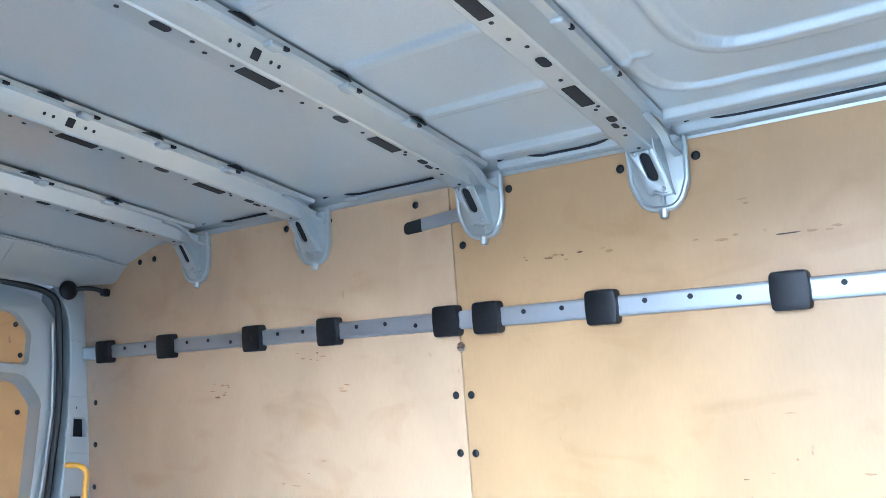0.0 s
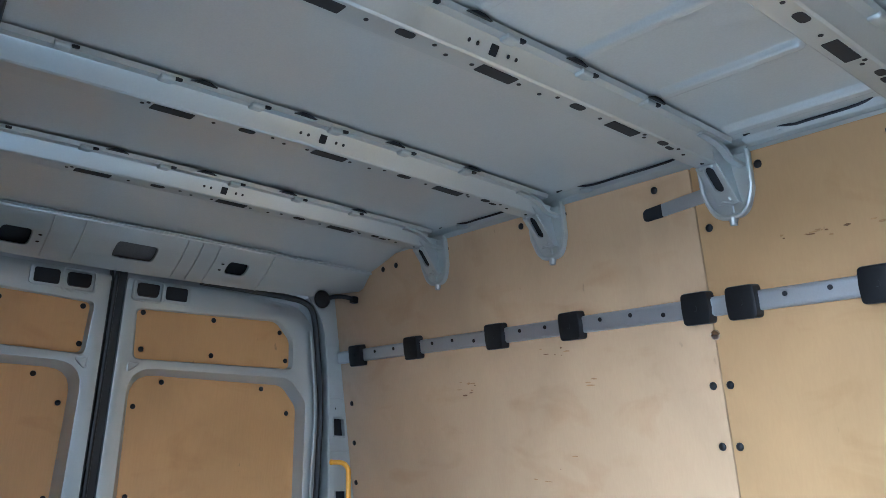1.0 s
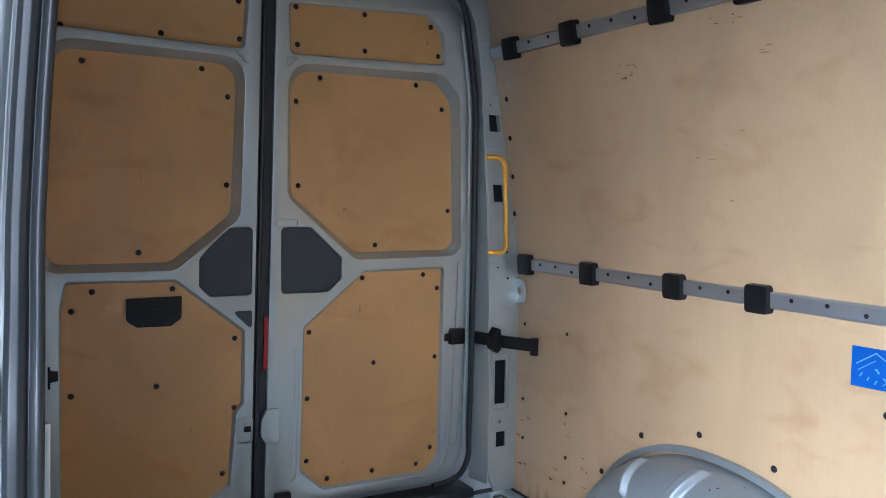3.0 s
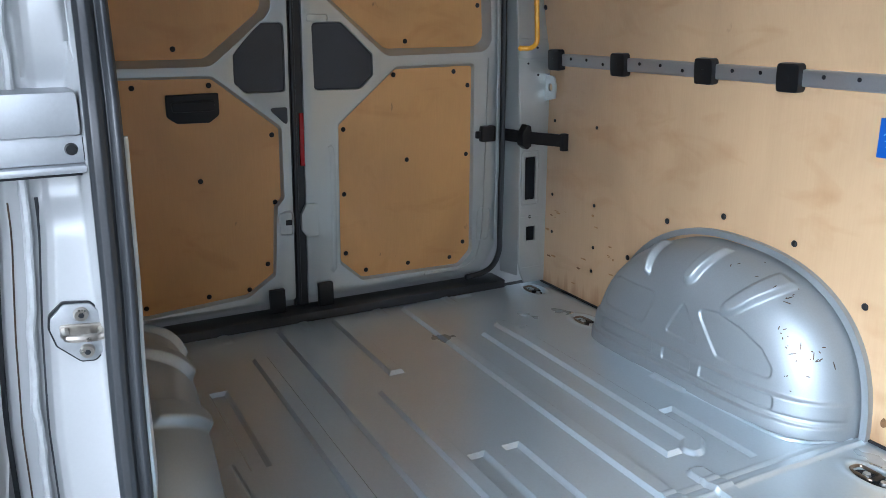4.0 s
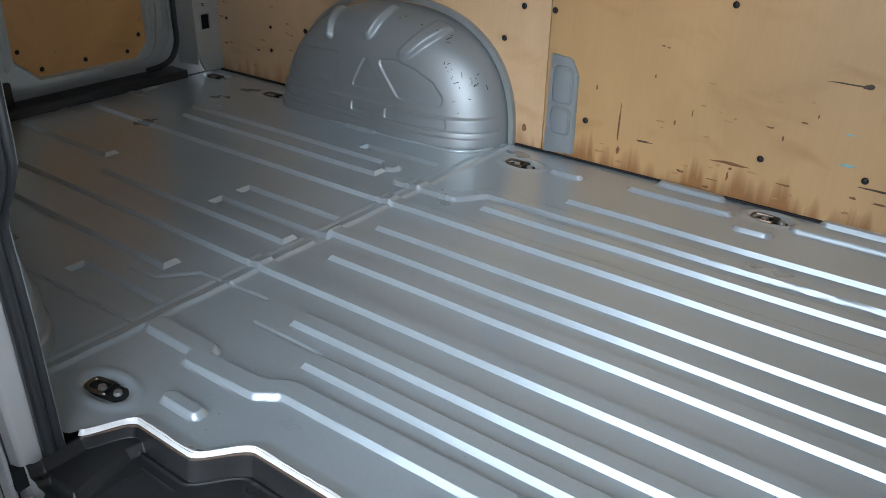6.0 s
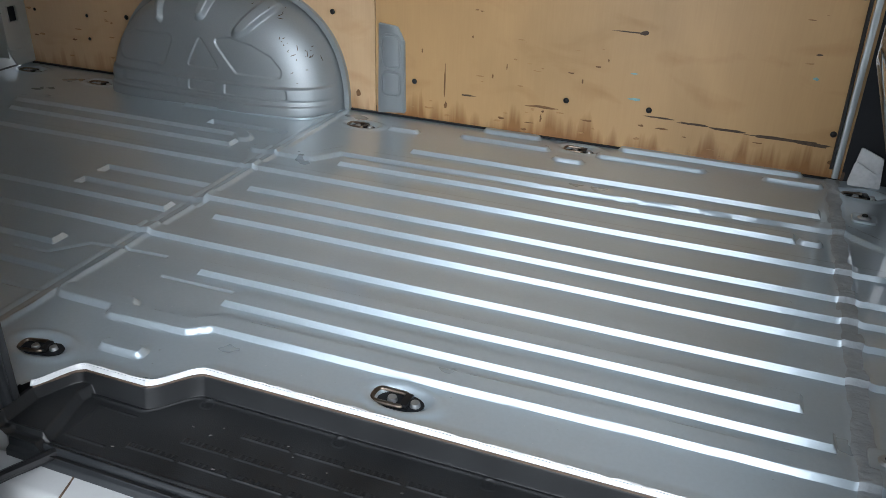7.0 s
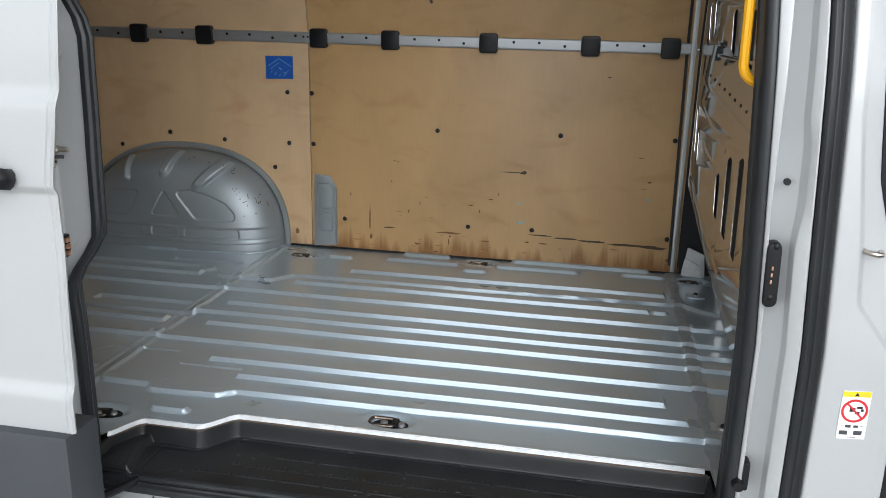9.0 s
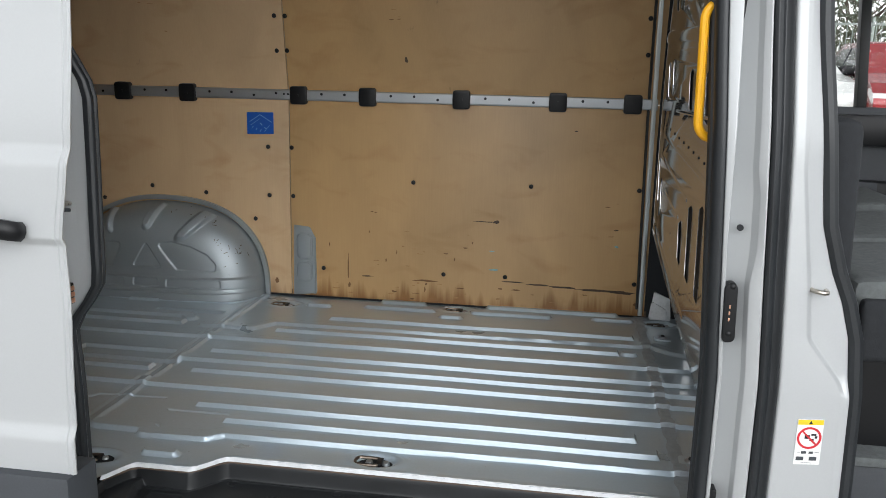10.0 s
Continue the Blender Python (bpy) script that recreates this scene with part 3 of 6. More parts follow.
shared("washer", mesh_of(bm, ZINC), pose(-1.205, wall_y(1.69) - 0.002, 1.69, 100, 0, 0), wall)

# wear on the lining: scuffs and grime
rs = random.Random(7)


def blot(cx, cz, w, h, mat, name="scuff_mark", n=14, surf=wall_map, parent=wall, lift=-0.0006):
    pts = []
    for i in range(n):
        a = 2 * math.pi * i / n
        r = rs.uniform(0.55, 1.1)
        pts.append((cx + w / 2 * r * math.cos(a), cz + h / 2 * r * math.sin(a)))
    pts = rounded(pts, 0.35 * min(w, h), 2)
    part(name, plate([pts], surf, lift * rs.uniform(0.5, 3.0), 0.0008), mat, parent)


for cx, cz, w, h in ((0.24, 0.113, 0.34, 0.015), (0.33, 0.108, 0.12, 0.013), (0.06, 0.119, 0.14, 0.012), (-0.05, 0.123, 0.12, 0.009), (-0.16, 0.130, 0.10, 0.007), (-0.30, 0.402, 0.13, 0.006), (-0.245, 0.402, 0.03, 0.02),
                     (-0.66, 1.105, 0.016, 0.03), (0.087, 0.818, 0.02, 0.008), (0.285, 0.392, 0.02, 0.01), (-0.84, 0.118, 0.07, 0.007), (-0.39, 1.872, 0.05, 0.004)):
    blot(cx, cz, w, h, SCUFF)
for cx, cz, w, h in ((-0.93, 0.15, 0.007, 0.15), (-0.925, 0.07, 0.012, 0.03), (-0.57, 0.112, 0.13, 0.010), (-0.565, 0.07, 0.008, 0.035), (-0.75, 0.2, 0.008, 0.02), (-0.43, 0.22, 0.008, 0.02), (-1.28, 0.07, 0.02, 0.03), (-1.355, 0.06, 0.02, 0.03), (-2.62, 0.13, 0.03, 0.008),
                     (-2.83, 0.13, 0.03, 0.008), (0.40, 0.06, 0.04, 0.03), (-1.02, 0.26, 0.006, 0.02), (-0.70, 0.24, 0.006, 0.03), (-0.83, 0.33, 0.007, 0.012), (-0.35, 0.30, 0.006, 0.015)):
    blot(cx, cz, w, h, SCUFFL, "grime_mark")
# irregular staining along the foot of the lining
for k in range(26):
    x = rs.uniform(-1.08, 0.40)
    blot(x, rs.uniform(0.02, 0.10), rs.uniform(0.008, 0.05), rs.uniform(0.003, 0.010), FAINT if k % 3 else SCUFFL, "grime_mark")
for k in range(9):
    x = rs.uniform(-2.85, -2.4)
    blot(x, rs.uniform(0.05, 0.4), rs.uniform(0.01, 0.05), rs.uniform(0.004, 0.012), FAINT, "grime_mark")
# clusters of faint rubs
for cx, cz, w, h, k in ((-2.12, 1.60, 0.10, 0.06, 9), (-1.75, 1.69, 0.14, 0.03, 6), (-1.6, 1.6, 0.06, 0.03, 4), (-0.86, 1.885, 0.2, 0.02, 7), (-0.5, 1.88, 0.16, 0.012, 4), (-0.30, 1.87, 0.10, 0.012, 4), (-0.95, 1.89, 0.1, 0.02, 5), (-0.48, 1.95, 0.04, 0.012, 2),
                        (-2.75, 0.32, 0.14, 0.05, 6), (-2.45, 0.25, 0.04, 0.06, 3), (0.26, 0.5, 0.05, 0.02, 3), (0.28, 0.35, 0.04, 0.03, 3), (-0.72, 1.3, 0.08, 0.06, 4), (-0.8, 0.42, 0.04, 0.03, 3), (-0.6, 0.25, 0.5, 0.2, 14), (-1.8, 1.3, 0.3, 0.2, 5), (-0.4, 1.45, 0.5, 0.2, 6)):
    for _ in range(k):
        blot(cx + rs.uniform(-w, w) / 2, cz + rs.uniform(-h, h) / 2, rs.uniform(0.006, 0.035), rs.uniform(0.0025, 0.007), FAINT if rs.random() < 0.7 else SCUFFL, "rub_mark", 8)
blot(-0.25, 0.182, 0.05, 0.012, TEAL, "paint_fleck")
blot(-0.258, 0.268, 0.03, 0.006, TEAL, "paint_fleck")
blot(0.29, 0.318, 0.02, 0.012, TEAL, "paint_fleck")
bm = box(-2.88, 0.44, WALL_Y + 0.003, WALL_Y + 0.03, 0.001, 0.03, 0.002)
part("floor_gap", bm, SCUFF, wall, "dark gap along the floor")
# black caulk, with the shade of the gap put into the same strip
part("gap_line", box(-2.88, 0.42, WALL_Y - 0.006, WALL_Y + 0.002, 0.001, 0.0075, 0.001), HOLE, wall, "black strip for the caulk and dark gap along the floor")


# ---- load rails with black pads ----
def pad_mesh():
    bm = plate([rounded([(-0.037, -0.04), (0.037, -0.04), (0.039, 0), (0.037, 0.04), (-0.037, 0.04), (-0.039, 0)], 0.012)], lambda u, v, w: (u, w, v), -0.016, 0.02, 0.006)
    bm2 = plate([rounded([(-0.006, -0.006), (0.006, -0.006), (0.006, 0.006), (-0.006, 0.006)], 0.003)], lambda u, v, w: (u, w, v), -0.0175, -0.014)
    me = bpy.data.meshes.new("tmp")
    bm2.to_mesh(me)
    bm2.free()
    bm.from_mesh(me)
    return mesh_of(bm, PLASTIC)


PAD = pad_mesh()
bm = bmesh.new()
bmesh.ops.create_cone(bm, cap_ends=True, segments=12, radius1=0.006, radius2=0.006, depth=0.002)
DOT = mesh_of(bm, HOLE)


def load_rail(z, x0, x1, pads, tilt):
    t = thing("load_rail", "grey aluminium load rail with square black rubber pads", "load rail", "load rails on the side wall", at=(0, wall_y(z) - 0.002, z))
    prof = rounded([(-0.0, -0.024), (-0.012, -0.022), (-0.014, -0.016), (-0.014, 0.016), (-0.012, 0.022), (0.0, 0.024)], [0, 0.003, 0.003, 0.003, 0.003, 0])
    ob = extrude_x(prof, x0, x1, ALU, "rail", t)
    t.rotation_euler = (radians(tilt), 0, 0)
    for x in pads:
        shared("pad", PAD, pose(x, -0.014, 0), t, "square black rubber pad")
    part("joint_plate", box(-1.232, -1.192, -0.0175, -0.012, -0.019, 0.019, 0.0015), ALU, t, "small joint plate")
    for x in (-1.222, -1.203):
        shared("joint_screw", DOT, pose(x, -0.018, 0.004, 90) @ Matrix.Scale(0.8, 4), t)
    # black discs on the rail imitate the dark of its holes
    xs = sorted(pads)
    for a, b in zip(xs[:-1], xs[1:]):
        k = max(1, int((b - a) / 0.12))
        for i in range(1, k + 1):
            if b - a > 0.2:
                x = a + (b - a) * i / (k + 1)
                shared("hole", DOT, pose(x, -0.0145, 0.007 if i % 3 else -0.004, 90), t)
    return t


load_rail(1.757, -2.86, 0.42, [-2.72, -2.371, -1.95, -1.639, -1.231, -1.109, -0.802, -0.397, 0.0, 0.33], 10)
load_rail(0.941, -2.86, 0.42, [-2.8, -2.412, -2.0, -1.683, -1.154, -0.836, -0.416, 0.002, 0.317], 3)


# ---- roof ----
BEAMS = [-0.655, -1.12, -1.70, -2.225]
ROOF_Z = 2.122
LIFT = 0.025


def build_roof():
    nx, ny = 480, 420
    xs, ys = np.linspace(-2.66, 0.75, nx), np.linspace(0.12, 1.80, ny)
    X, Y = np.meshgrid(xs, ys, indexing="ij")
    Z = ROOF_Z + 0.012 * (1 - ((Y - 1.0) / 0.78) ** 2)

    def emboss(path, w, h):
        nonlocal Z
        Z -= h * np.clip((w * 1.1 - seg_dist(X, Y, path)) / (w * 0.45), 0, 1)

    for y in (0.60, 0.85, 1.11, 1.36):
        emboss([(-1.02, y), (-0.74, y)], 0.016, 0.012)
    for y in (1.615, 1.70, 0.30, 0.38):
        emboss([(-1.03, y), (-0.72, y)], 0.018, 0.014)
        emboss([(-0.58, y), (0.7, y)], 0.020, 0.016)
    # framed field ahead of the front beam
    fr = rounded([(-0.46, 0.6), (-0.46, 1.40), (0.8, 1.40), (0.8, 0.6)], 0.14, 8)
    emboss(fr[:-9], 0.018, 0.014)
    fr2 = rounded([(-0.6, 0.48), (-0.56, 1.52), (0.8, 1.56), (0.8, 0.44)], 0.12, 8)
    emboss(fr2[:-9], 0.012, 0.009)
    emboss([(-0.575, 1.35), (-0.53, 1.35)], 0.010, 0.006)
    for a, b in ((-1.60, -1.15), (-2.08, -1.66), (-2.6, -2.14)):
        for y in (0.45, 0.8, 1.15, 1.5):
            Z -= 0.0025 * np.exp(-((Y - y - 0.1 * (X - a)) / 0.04) ** 2) * sstep(a, a + 0.1, X) * (1 - sstep(b - 0.1, b, X))
    Z += 0.0015 * np.sin(X * 3.3) * np.sin(Y * 5 + 0.4)
    Z -= 0.078 * sstep(-2.28, -2.70, X)
    ob = sheet(np.stack([X, Y, Z], -1), nx, ny, ROOFP, "ceiling", flip=True)
    return tagged(ob, "bare silver painted steel van roof with pressed ribs", "ceiling", kind="structure")


build_roof()
bm = box(-3.05, 0.75, 0.0, 2.02, 2.165, 2.2, 0.01)
tagged(link("roof_skin", bm, BODY), "outer skin of the van roof", "roof", kind="structure")


def roof_rail(sign, name):
    """Long folded rail where roof and wall meet."""
    y0 = 1.73 if sign > 0 else 0.17
    t = thing(name, "folded steel rail along the roof's edge", "roof rail", "roof rails", kind="structure")
    s = sign
    prof = [(y0 - s * 0.055, 2.148), (y0 - s * 0.05, 2.125), (y0 - s * 0.02, 2.118), (y0 - s * 0.012, 2.098), (y0 + s * 0.012, 2.094), (y0 + s * 0.03, 2.110), (y0 + s * 0.06, 2.160)]
    extrude_x(rounded(prof, [0, 0.006, 0.006, 0.005, 0.005, 0, 0]), -2.720, 0.75, SILVER, "rail_fold", t)
    xs = [-2.72] + sorted(BEAMS) + [0.7]
    for a, b in zip(xs[:-1], xs[1:]):
        if b - a < 0.3:
            continue
        pts = smooth_path([(a + 0.09, y0 - s * 0.062, 2.125), (a + 0.14, y0 - s * 0.058, 2.132), (a + 0.2, y0 - s * 0.05, 2.121), ((a + b) / 2, y0 - s * 0.05, 2.120), (b - 0.12, y0 - s * 0.05, 2.121), (b - 0.08, y0 - s * 0.058, 2.130)], 5)
        # the gap's shade is a near-black tube along the fold
        part("shadow_gap", sweep(pts, circle(0.0032, 6)), HOLE, t, "black tube for the shade in the gap")
        bm = bmesh.new()
        bmesh.ops.create_uvsphere(bm, u_segments=10, v_segments=6, radius=0.018)
        bmesh.ops.scale(bm, vec=(1.3, 1, 0.3), verts=bm.verts)
        bmesh.ops.translate(bm, vec=(a + 0.17, y0 - s * 0.03, 2.118), verts=bm.verts)
        part("boss", bm, SILVER, t)
    return t


roof_rail(1, "roof_rail")
roof_rail(-1, "roof_rail")


def rect(u0, u1, v0, v1, r):
    return rounded([(u0, v0), (u1, v0), (u1, v1), (u0, v1)], r, 3)


def roof_beam():
    """Hat-section cross beam, with its bolted end brackets; made round x = 0."""
    t = thing("roof_beam", "punched silver steel roof cross beam with end brackets", "roof beam", "roof cross beams")
    y0, y1 = 0.50, 1.50
    prof = [(-0.070, 2.096), (-0.060, 2.096), (-0.044, 2.090), (-0.032, 2.048), (-0.028, 2.045), (0.020, 2.045), (0.025, 2.048), (0.043, 2.080), (0.047, 2.084), (0.066, 2.085), (0.070, 2.096)]
    bm = bmesh.new()
    n = 41
    crown = lambda y: 0.006 * (1 - ((min(y, 1.6) - 1) / 0.6) ** 2)
    rows = []
    for i in range(n):
        y = 0.166 + (1.655 - 0.166) * i / (n - 1)
        rows.append([bm.verts.new((x, y, z + crown(y))) for x, z in prof])
    for r0, r1 in zip(rows[:-1], rows[1:]):
        for j in range(len(prof) - 1):
            bm.faces.new((r0[j], r0[j + 1], r1[j + 1], r1[j]))
    bmesh.ops.recalc_face_normals(bm, faces=bm.faces[:])
    part("beam", bm, SILVER, t, "", 28)
    under = lambda u, v, w: (u, v, 2.045 + crown(v) + w)
    # black plates on the uncut beam stand for the dark in its openings
    for y in (0.585, 0.97, 1.34):
        part("slot", plate([rect(-0.016, 0.013, y - 0.045, y + 0.045, 0.003)], under, -0.001, 0.004), HOLE, t, "black plate for the dark of a punched slot")
    for u, y in ((-0.003, 1.03), (-0.006, 1.089), (0.008, 1.126), (0.0, 1.264), (0.012, 1.398), (0.002, 1.41), (0.015, 1.518), (0.003, 1.554), (0.0, 1.633),
                 (-0.003, 0.91), (-0.006, 0.851), (0.008, 0.814), (0.0, 0.676), (0.012, 0.53), (0.002, 0.52)):
        part("punched_hole", plate([[(u + a, y + b) for a, b in circle(0.0045, 8)]], under, -0.001, 0.003), HOLE, t)
    for u, y, w, l in ((0.006, 1.188, 0.010, 0.019), (0.006, 0.752, 0.010, 0.019), (0.011, 1.465, 0.009, 0.014), (0.004, 1.499, 0.006, 0.012)):
        part("slot", plate([rect(u - w, u + w, y - l, y + l, w * 0.95)], under, -0.001, 0.004), HOLE, t)
    side = lambda u, v, w: (0.025 + 0.018 * (v - 2.048) / 0.032 - w, u, v + crown(u))
    part("square_hole", plate([rect(0.92, 0.938, 2.056, 2.074, 0.002)], side, -0.001, 0.004), HOLE, t)
    for y in (0.87, 0.89, 0.965, 0.985):
        part("punched_hole", plate([[(y + a, 2.065 + b) for a, b in circle(0.0035, 8)]], side, -0.001, 0.003), HOLE, t)
    for y in (0.343, 0.544, 0.745, 0.946, 1.147, 1.348):
        part("lug", box(0.046, 0.0715, y - 0.016, y + 0.016, 2.0822, 2.0945, 0.0055, 3), SILVER, t)
        # dark box painted in for the shade beside the lug
        part("lug_shade", box(0.062, 0.0722, y + 0.015, y + 0.030, 2.0868, 2.0935, 0.003), HOLE, t)
    # upright plate against the wall, with a rolled rim
    pl = rounded([(-0.054, 2.072), (-0.053, 1.99), (-0.026, 1.926), (0.056, 1.926), (0.080, 1.985), (0.082, 2.072)], [0.004, 0.05, 0.05, 0.05, 0.05, 0.004], 7)
    wy = lambda v: 1.716 - 0.18 * (v - 2.0)
    part("bracket_plate", plate([pl], lambda u, v, w: (u, wy(v) + w, v), -0.006, 0.006, 0.003), SILVER, t)
    rim = smooth_path([(0.014 + (u - 0.014) * 0.95, wy(v) - 0.006, v + 0.004) for u, v in pl], 1)
    part("rolled_rim", sweep(rim, circle(0.0065, 8), up=(0, 1, 0)), SILVER, t)
    # arm: the beam's underside bent down onto the plate, with a long slot
    arm = lambda u, v, w: (u + 0.020 * v, 1.652 + 0.050 * v + 0.8 * w, 2.045 - 0.086 * v + 0.5 * w)
    slot = [(0.0125 * math.cos(a), 0.38 + (0.19 if math.sin(a) > 0 else -0.19) + 0.14 * math.sin(a)) for a in np.linspace(0.15, 2 * math.pi + 0.15, 21)[:-1]]
    ao = rounded([(-0.030, 0.0), (0.025, 0.0), (0.028, 1.0), (-0.026, 1.0)], 0.006, 3)
    part("arm", plate([ao, slot], arm, -0.004, 0.004, 0.0015), SILVER, t)
    # black sheet for the dark seen through the arm's slot
    part("arm_slot_dark", plate([rounded([(-0.02, 0.03), (0.02, 0.03), (0.02, 0.8), (-0.02, 0.8)], 0.01, 2)], arm, 0.010, 0.013), HOLE, t)
    part("arm_foot", sweep([arm(-0.022, 1.0, 0.001), arm(-0.008, 0.96, -0.003), arm(0.008, 1.03, -0.003), arm(0.026, 1.0, 0.001)], circle(0.0045, 6)), SILVER, t)
    part("foot_rib", sweep([(0.020, wy(1.955) - 0.010, 1.962), (0.021, wy(1.935) - 0.008, 1.937)], circle(0.005, 6), up=(0, 1, 0)), SILVER, t)
    web = rounded([(1.60, 2.078), (1.722, 2.076), (1.732, 1.955), (1.700, 1.958), (1.655, 2.043)], [0, 0.01, 0.004, 0.004, 0.004], 3)
    part("web", plate([web], lambda u, v, w: (0.026 + 0.020 * max(0.0, (2.045 - v) / 0.086) + 0.3 * max(0.0, v - 2.045) + w, u, v), -0.002, 0.002), SILVER, t)
    part("saddle", sweep(smooth_path([(0.050, 1.55, 2.084), (0.051, 1.60, 2.080), (0.055, 1.635, 2.066), (0.057, 1.66, 2.048), (0.064, 1.70, 2.040)], 3), [(-0.009, -0.004), (0.009, -0.004), (0.009, 0.004), (-0.009, 0.004)]), SILVER, t)
    bm = bmesh.new()
    bmesh.ops.create_cone(bm, cap_ends=True, segments=10, radius1=0.008, radius2=0.012, depth=0.018)
    bmesh.ops.translate(bm, vec=(0.018, 1.726, 1.918), verts=bm.verts)
    part("peg", bm, SILVER, t)
    for u, v in ((-0.018, 0.05), (0.012, 0.03), (0.012, 0.9)):
        bm = bmesh.new()
        bmesh.ops.create_uvsphere(bm, u_segments=8, v_segments=5, radius=0.0055)
        bmesh.ops.translate(bm, vec=arm(u, v, -0.003), verts=bm.verts)
        part("weld_nub", bm, SILVER, t)
    return t


beam = roof_beam()
beam.location = (BEAMS[0], 0, LIFT)
for x in BEAMS[1:]:
    t = copy_thing(beam, pose(x, 0, LIFT))
    # shade at the roof ribs, drawn as black wedges along the flange
    for y in (0.62, 0.86, 1.11, 1.36):
        part("rib_shade", plate([[(y - 0.032, 2.0935), (y + 0.026, 2.0935), (y + 0.008, 2.1005), (y - 0.010, 2.101)]], lambda u, v, w: (0.073 + w, u, v), 0.0, 0.006), HOLE, t, "black wedge for the shade where a roof rib meets the beam")

# strap through the lining beside the third beam
lug = thing("wall_strap", "flat grey steel strap set in a slot of the lining", "strap")
part("strap_plate", plate([rounded([(-1.30, 1.998), (-1.165, 2.008), (-1.165, 2.042), (-1.30, 2.03)], 0.003)], wall_map, -0.004, 0.001), ALU, lug)
# uncut lining: the slot's dark is a black plate laid on it
part("slot", plate([rounded([(-1.36, 1.994), (-1.30, 1.997), (-1.30, 2.031), (-1.36, 2.026)], [0.016, 0.001, 0.001, 0.016])], wall_map, -0.002, 0.001), HOLE, lug)


# ---- rear end: header, pillar, two doors ----
def header_map(u, v, w):
    """v runs from the roof (0) down to the door (1)."""
    return (-2.60 - 0.10 * v - 0.07 * v * v - w, u, 2.052 - 0.112 * v + w * 0.4)


header = thing("rear_header", "pressed steel header above the rear doors with square openings", "header", kind="structure")
ho = [(0.10, -0.05), (1.78, -0.05), (1.72, 0.55), (1.55, 0.86), (1.3, 0.93), (0.95, 0.98), (0.6, 0.98), (0.3, 0.93), (0.15, 0.8)]
holes = [[(u, v / 0.13) for u, v in rect(u0, u1, v0 * 0.13, v1 * 0.13, 0.013)] for u0, u1, v0, v1 in ((0.475, 0.56, 0.44, 0.76), (0.80, 0.93, 0.36, 0.70), (1.175, 1.25, 0.38, 0.66))]
part("header_panel", plate([ho, *holes], header_map, 0.0, 0.012, 0.004), SILVER, header)
# black sheet set behind the openings to carry their dark
part("hollow", plate([[(0.3, 0.1), (1.5, 0.1), (1.5, 0.9), (0.3, 0.9)]], header_map, 0.03, 0.034), HOLE, header, "black sheet for the dark behind the openings")
# silver recess coloured dark grey to carry its shade
part("recess_floor", plate([rect(0.79, 0.94, 0.34, 0.72, 0.012)], header_map, 0.024, 0.028), GREYD, header)
part("fold", sweep([header_map(u, 0.02, -0.002) for u in np.linspace(0.1, 1.76, 20)], circle(0.005, 6)), SILVER, header)
for u in (0.60, 0.69, 1.01, 1.06, 1.12, 1.32):
    part("pressed_crease", sweep([header_map(u + 0.004 * v, v, -0.001) for v in np.linspace(0.05, 0.92, 10)], circle(0.003, 5)), SILVER, header)
# small holes painted on as black discs
for u, v in ((0.582, 0.52), (0.582, 0.66), (1.155, 0.46), (1.155, 0.6)):
    part("punched_hole", plate([[(u + a, v + b * 3) for a, b in circle(0.006, 8)]], header_map, -0.001, 0.002), HOLE, header)
# rear aperture and corner pillar beside the lining
pillar = thing("rear_pillar", "silver steel rear corner pillar with square openings", "pillar", kind="structure")
PX = -2.865


def fold_y(z):
    """Where the pillar's face folds back towards the doors."""
    return float(np.interp(z, [0.0, 0.55, 0.73, 1.05, 1.53, 1.64, 1.74, 1.85, 1.90, 1.94, 2.1], [1.790, 1.786, 1.781, 1.765, 1.735, 1.725, 1.712, 1.694, 1.676, 1.650, 1.52]))


def seal_y(z):
    return float(np.interp(z, [0.07, 0.53, 0.98, 1.53, 1.63, 1.74, 1.84, 1.91], [1.743, 1.730, 1.712, 1.686, 1.671, 1.651, 1.629, 1.612]))


def pillar_map(u, v, w):
    """u: 0 at the door opening, 1 at the lining."""
    y = fold_y(v)
    return (PX - w, y + (wall_y(v) - y) * u, v)


po = [(0.25, 0.012), (1.02, 0.012), (1.02, 0.94), (1.02, 2.1), (0.0, 2.1)] + [(0.0, z) for z in np.linspace(2.0, 0.12, 40)] + [(0.08, 0.06)]
ph = [rect(0.25, 0.88, 1.455, 1.524, 0.012), rect(0.26, 0.70, 1.182, 1.254, 0.012), rounded([(0.17, 0.372), (0.60, 0.372), (0.60, 0.554), (0.17, 0.554)], 0.03), rect(0.25, 0.62, 0.195, 0.262, 0.012)]
part("pillar_face", plate([[pillar_map(u, v, 0)[1:] for u, v in o] for o in (po, *ph)], lambda u, v, w: (PX - w, u, v), 0.0, 0.01, 0.003), SILVER, pillar)
for o in ph:
    part("hole_rim", sweep([pillar_map(u, v, -0.001) for u, v in o], circle(0.0032, 6), up=(1, 0, 0), closed=True), SILVER, pillar)
part("pressed_rim", sweep([pillar_map(u, v, -0.001) for u, v in rounded([(0.08, 0.352), (0.70, 0.352), (0.70, 0.574), (0.08, 0.574)], 0.035)], circle(0.004, 6), up=(1, 0, 0), closed=True), SILVER, pillar)
# near-black sheet puts the shade behind the pillar's openings
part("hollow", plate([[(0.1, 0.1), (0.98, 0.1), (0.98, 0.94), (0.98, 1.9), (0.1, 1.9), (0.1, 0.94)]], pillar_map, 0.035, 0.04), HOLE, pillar)
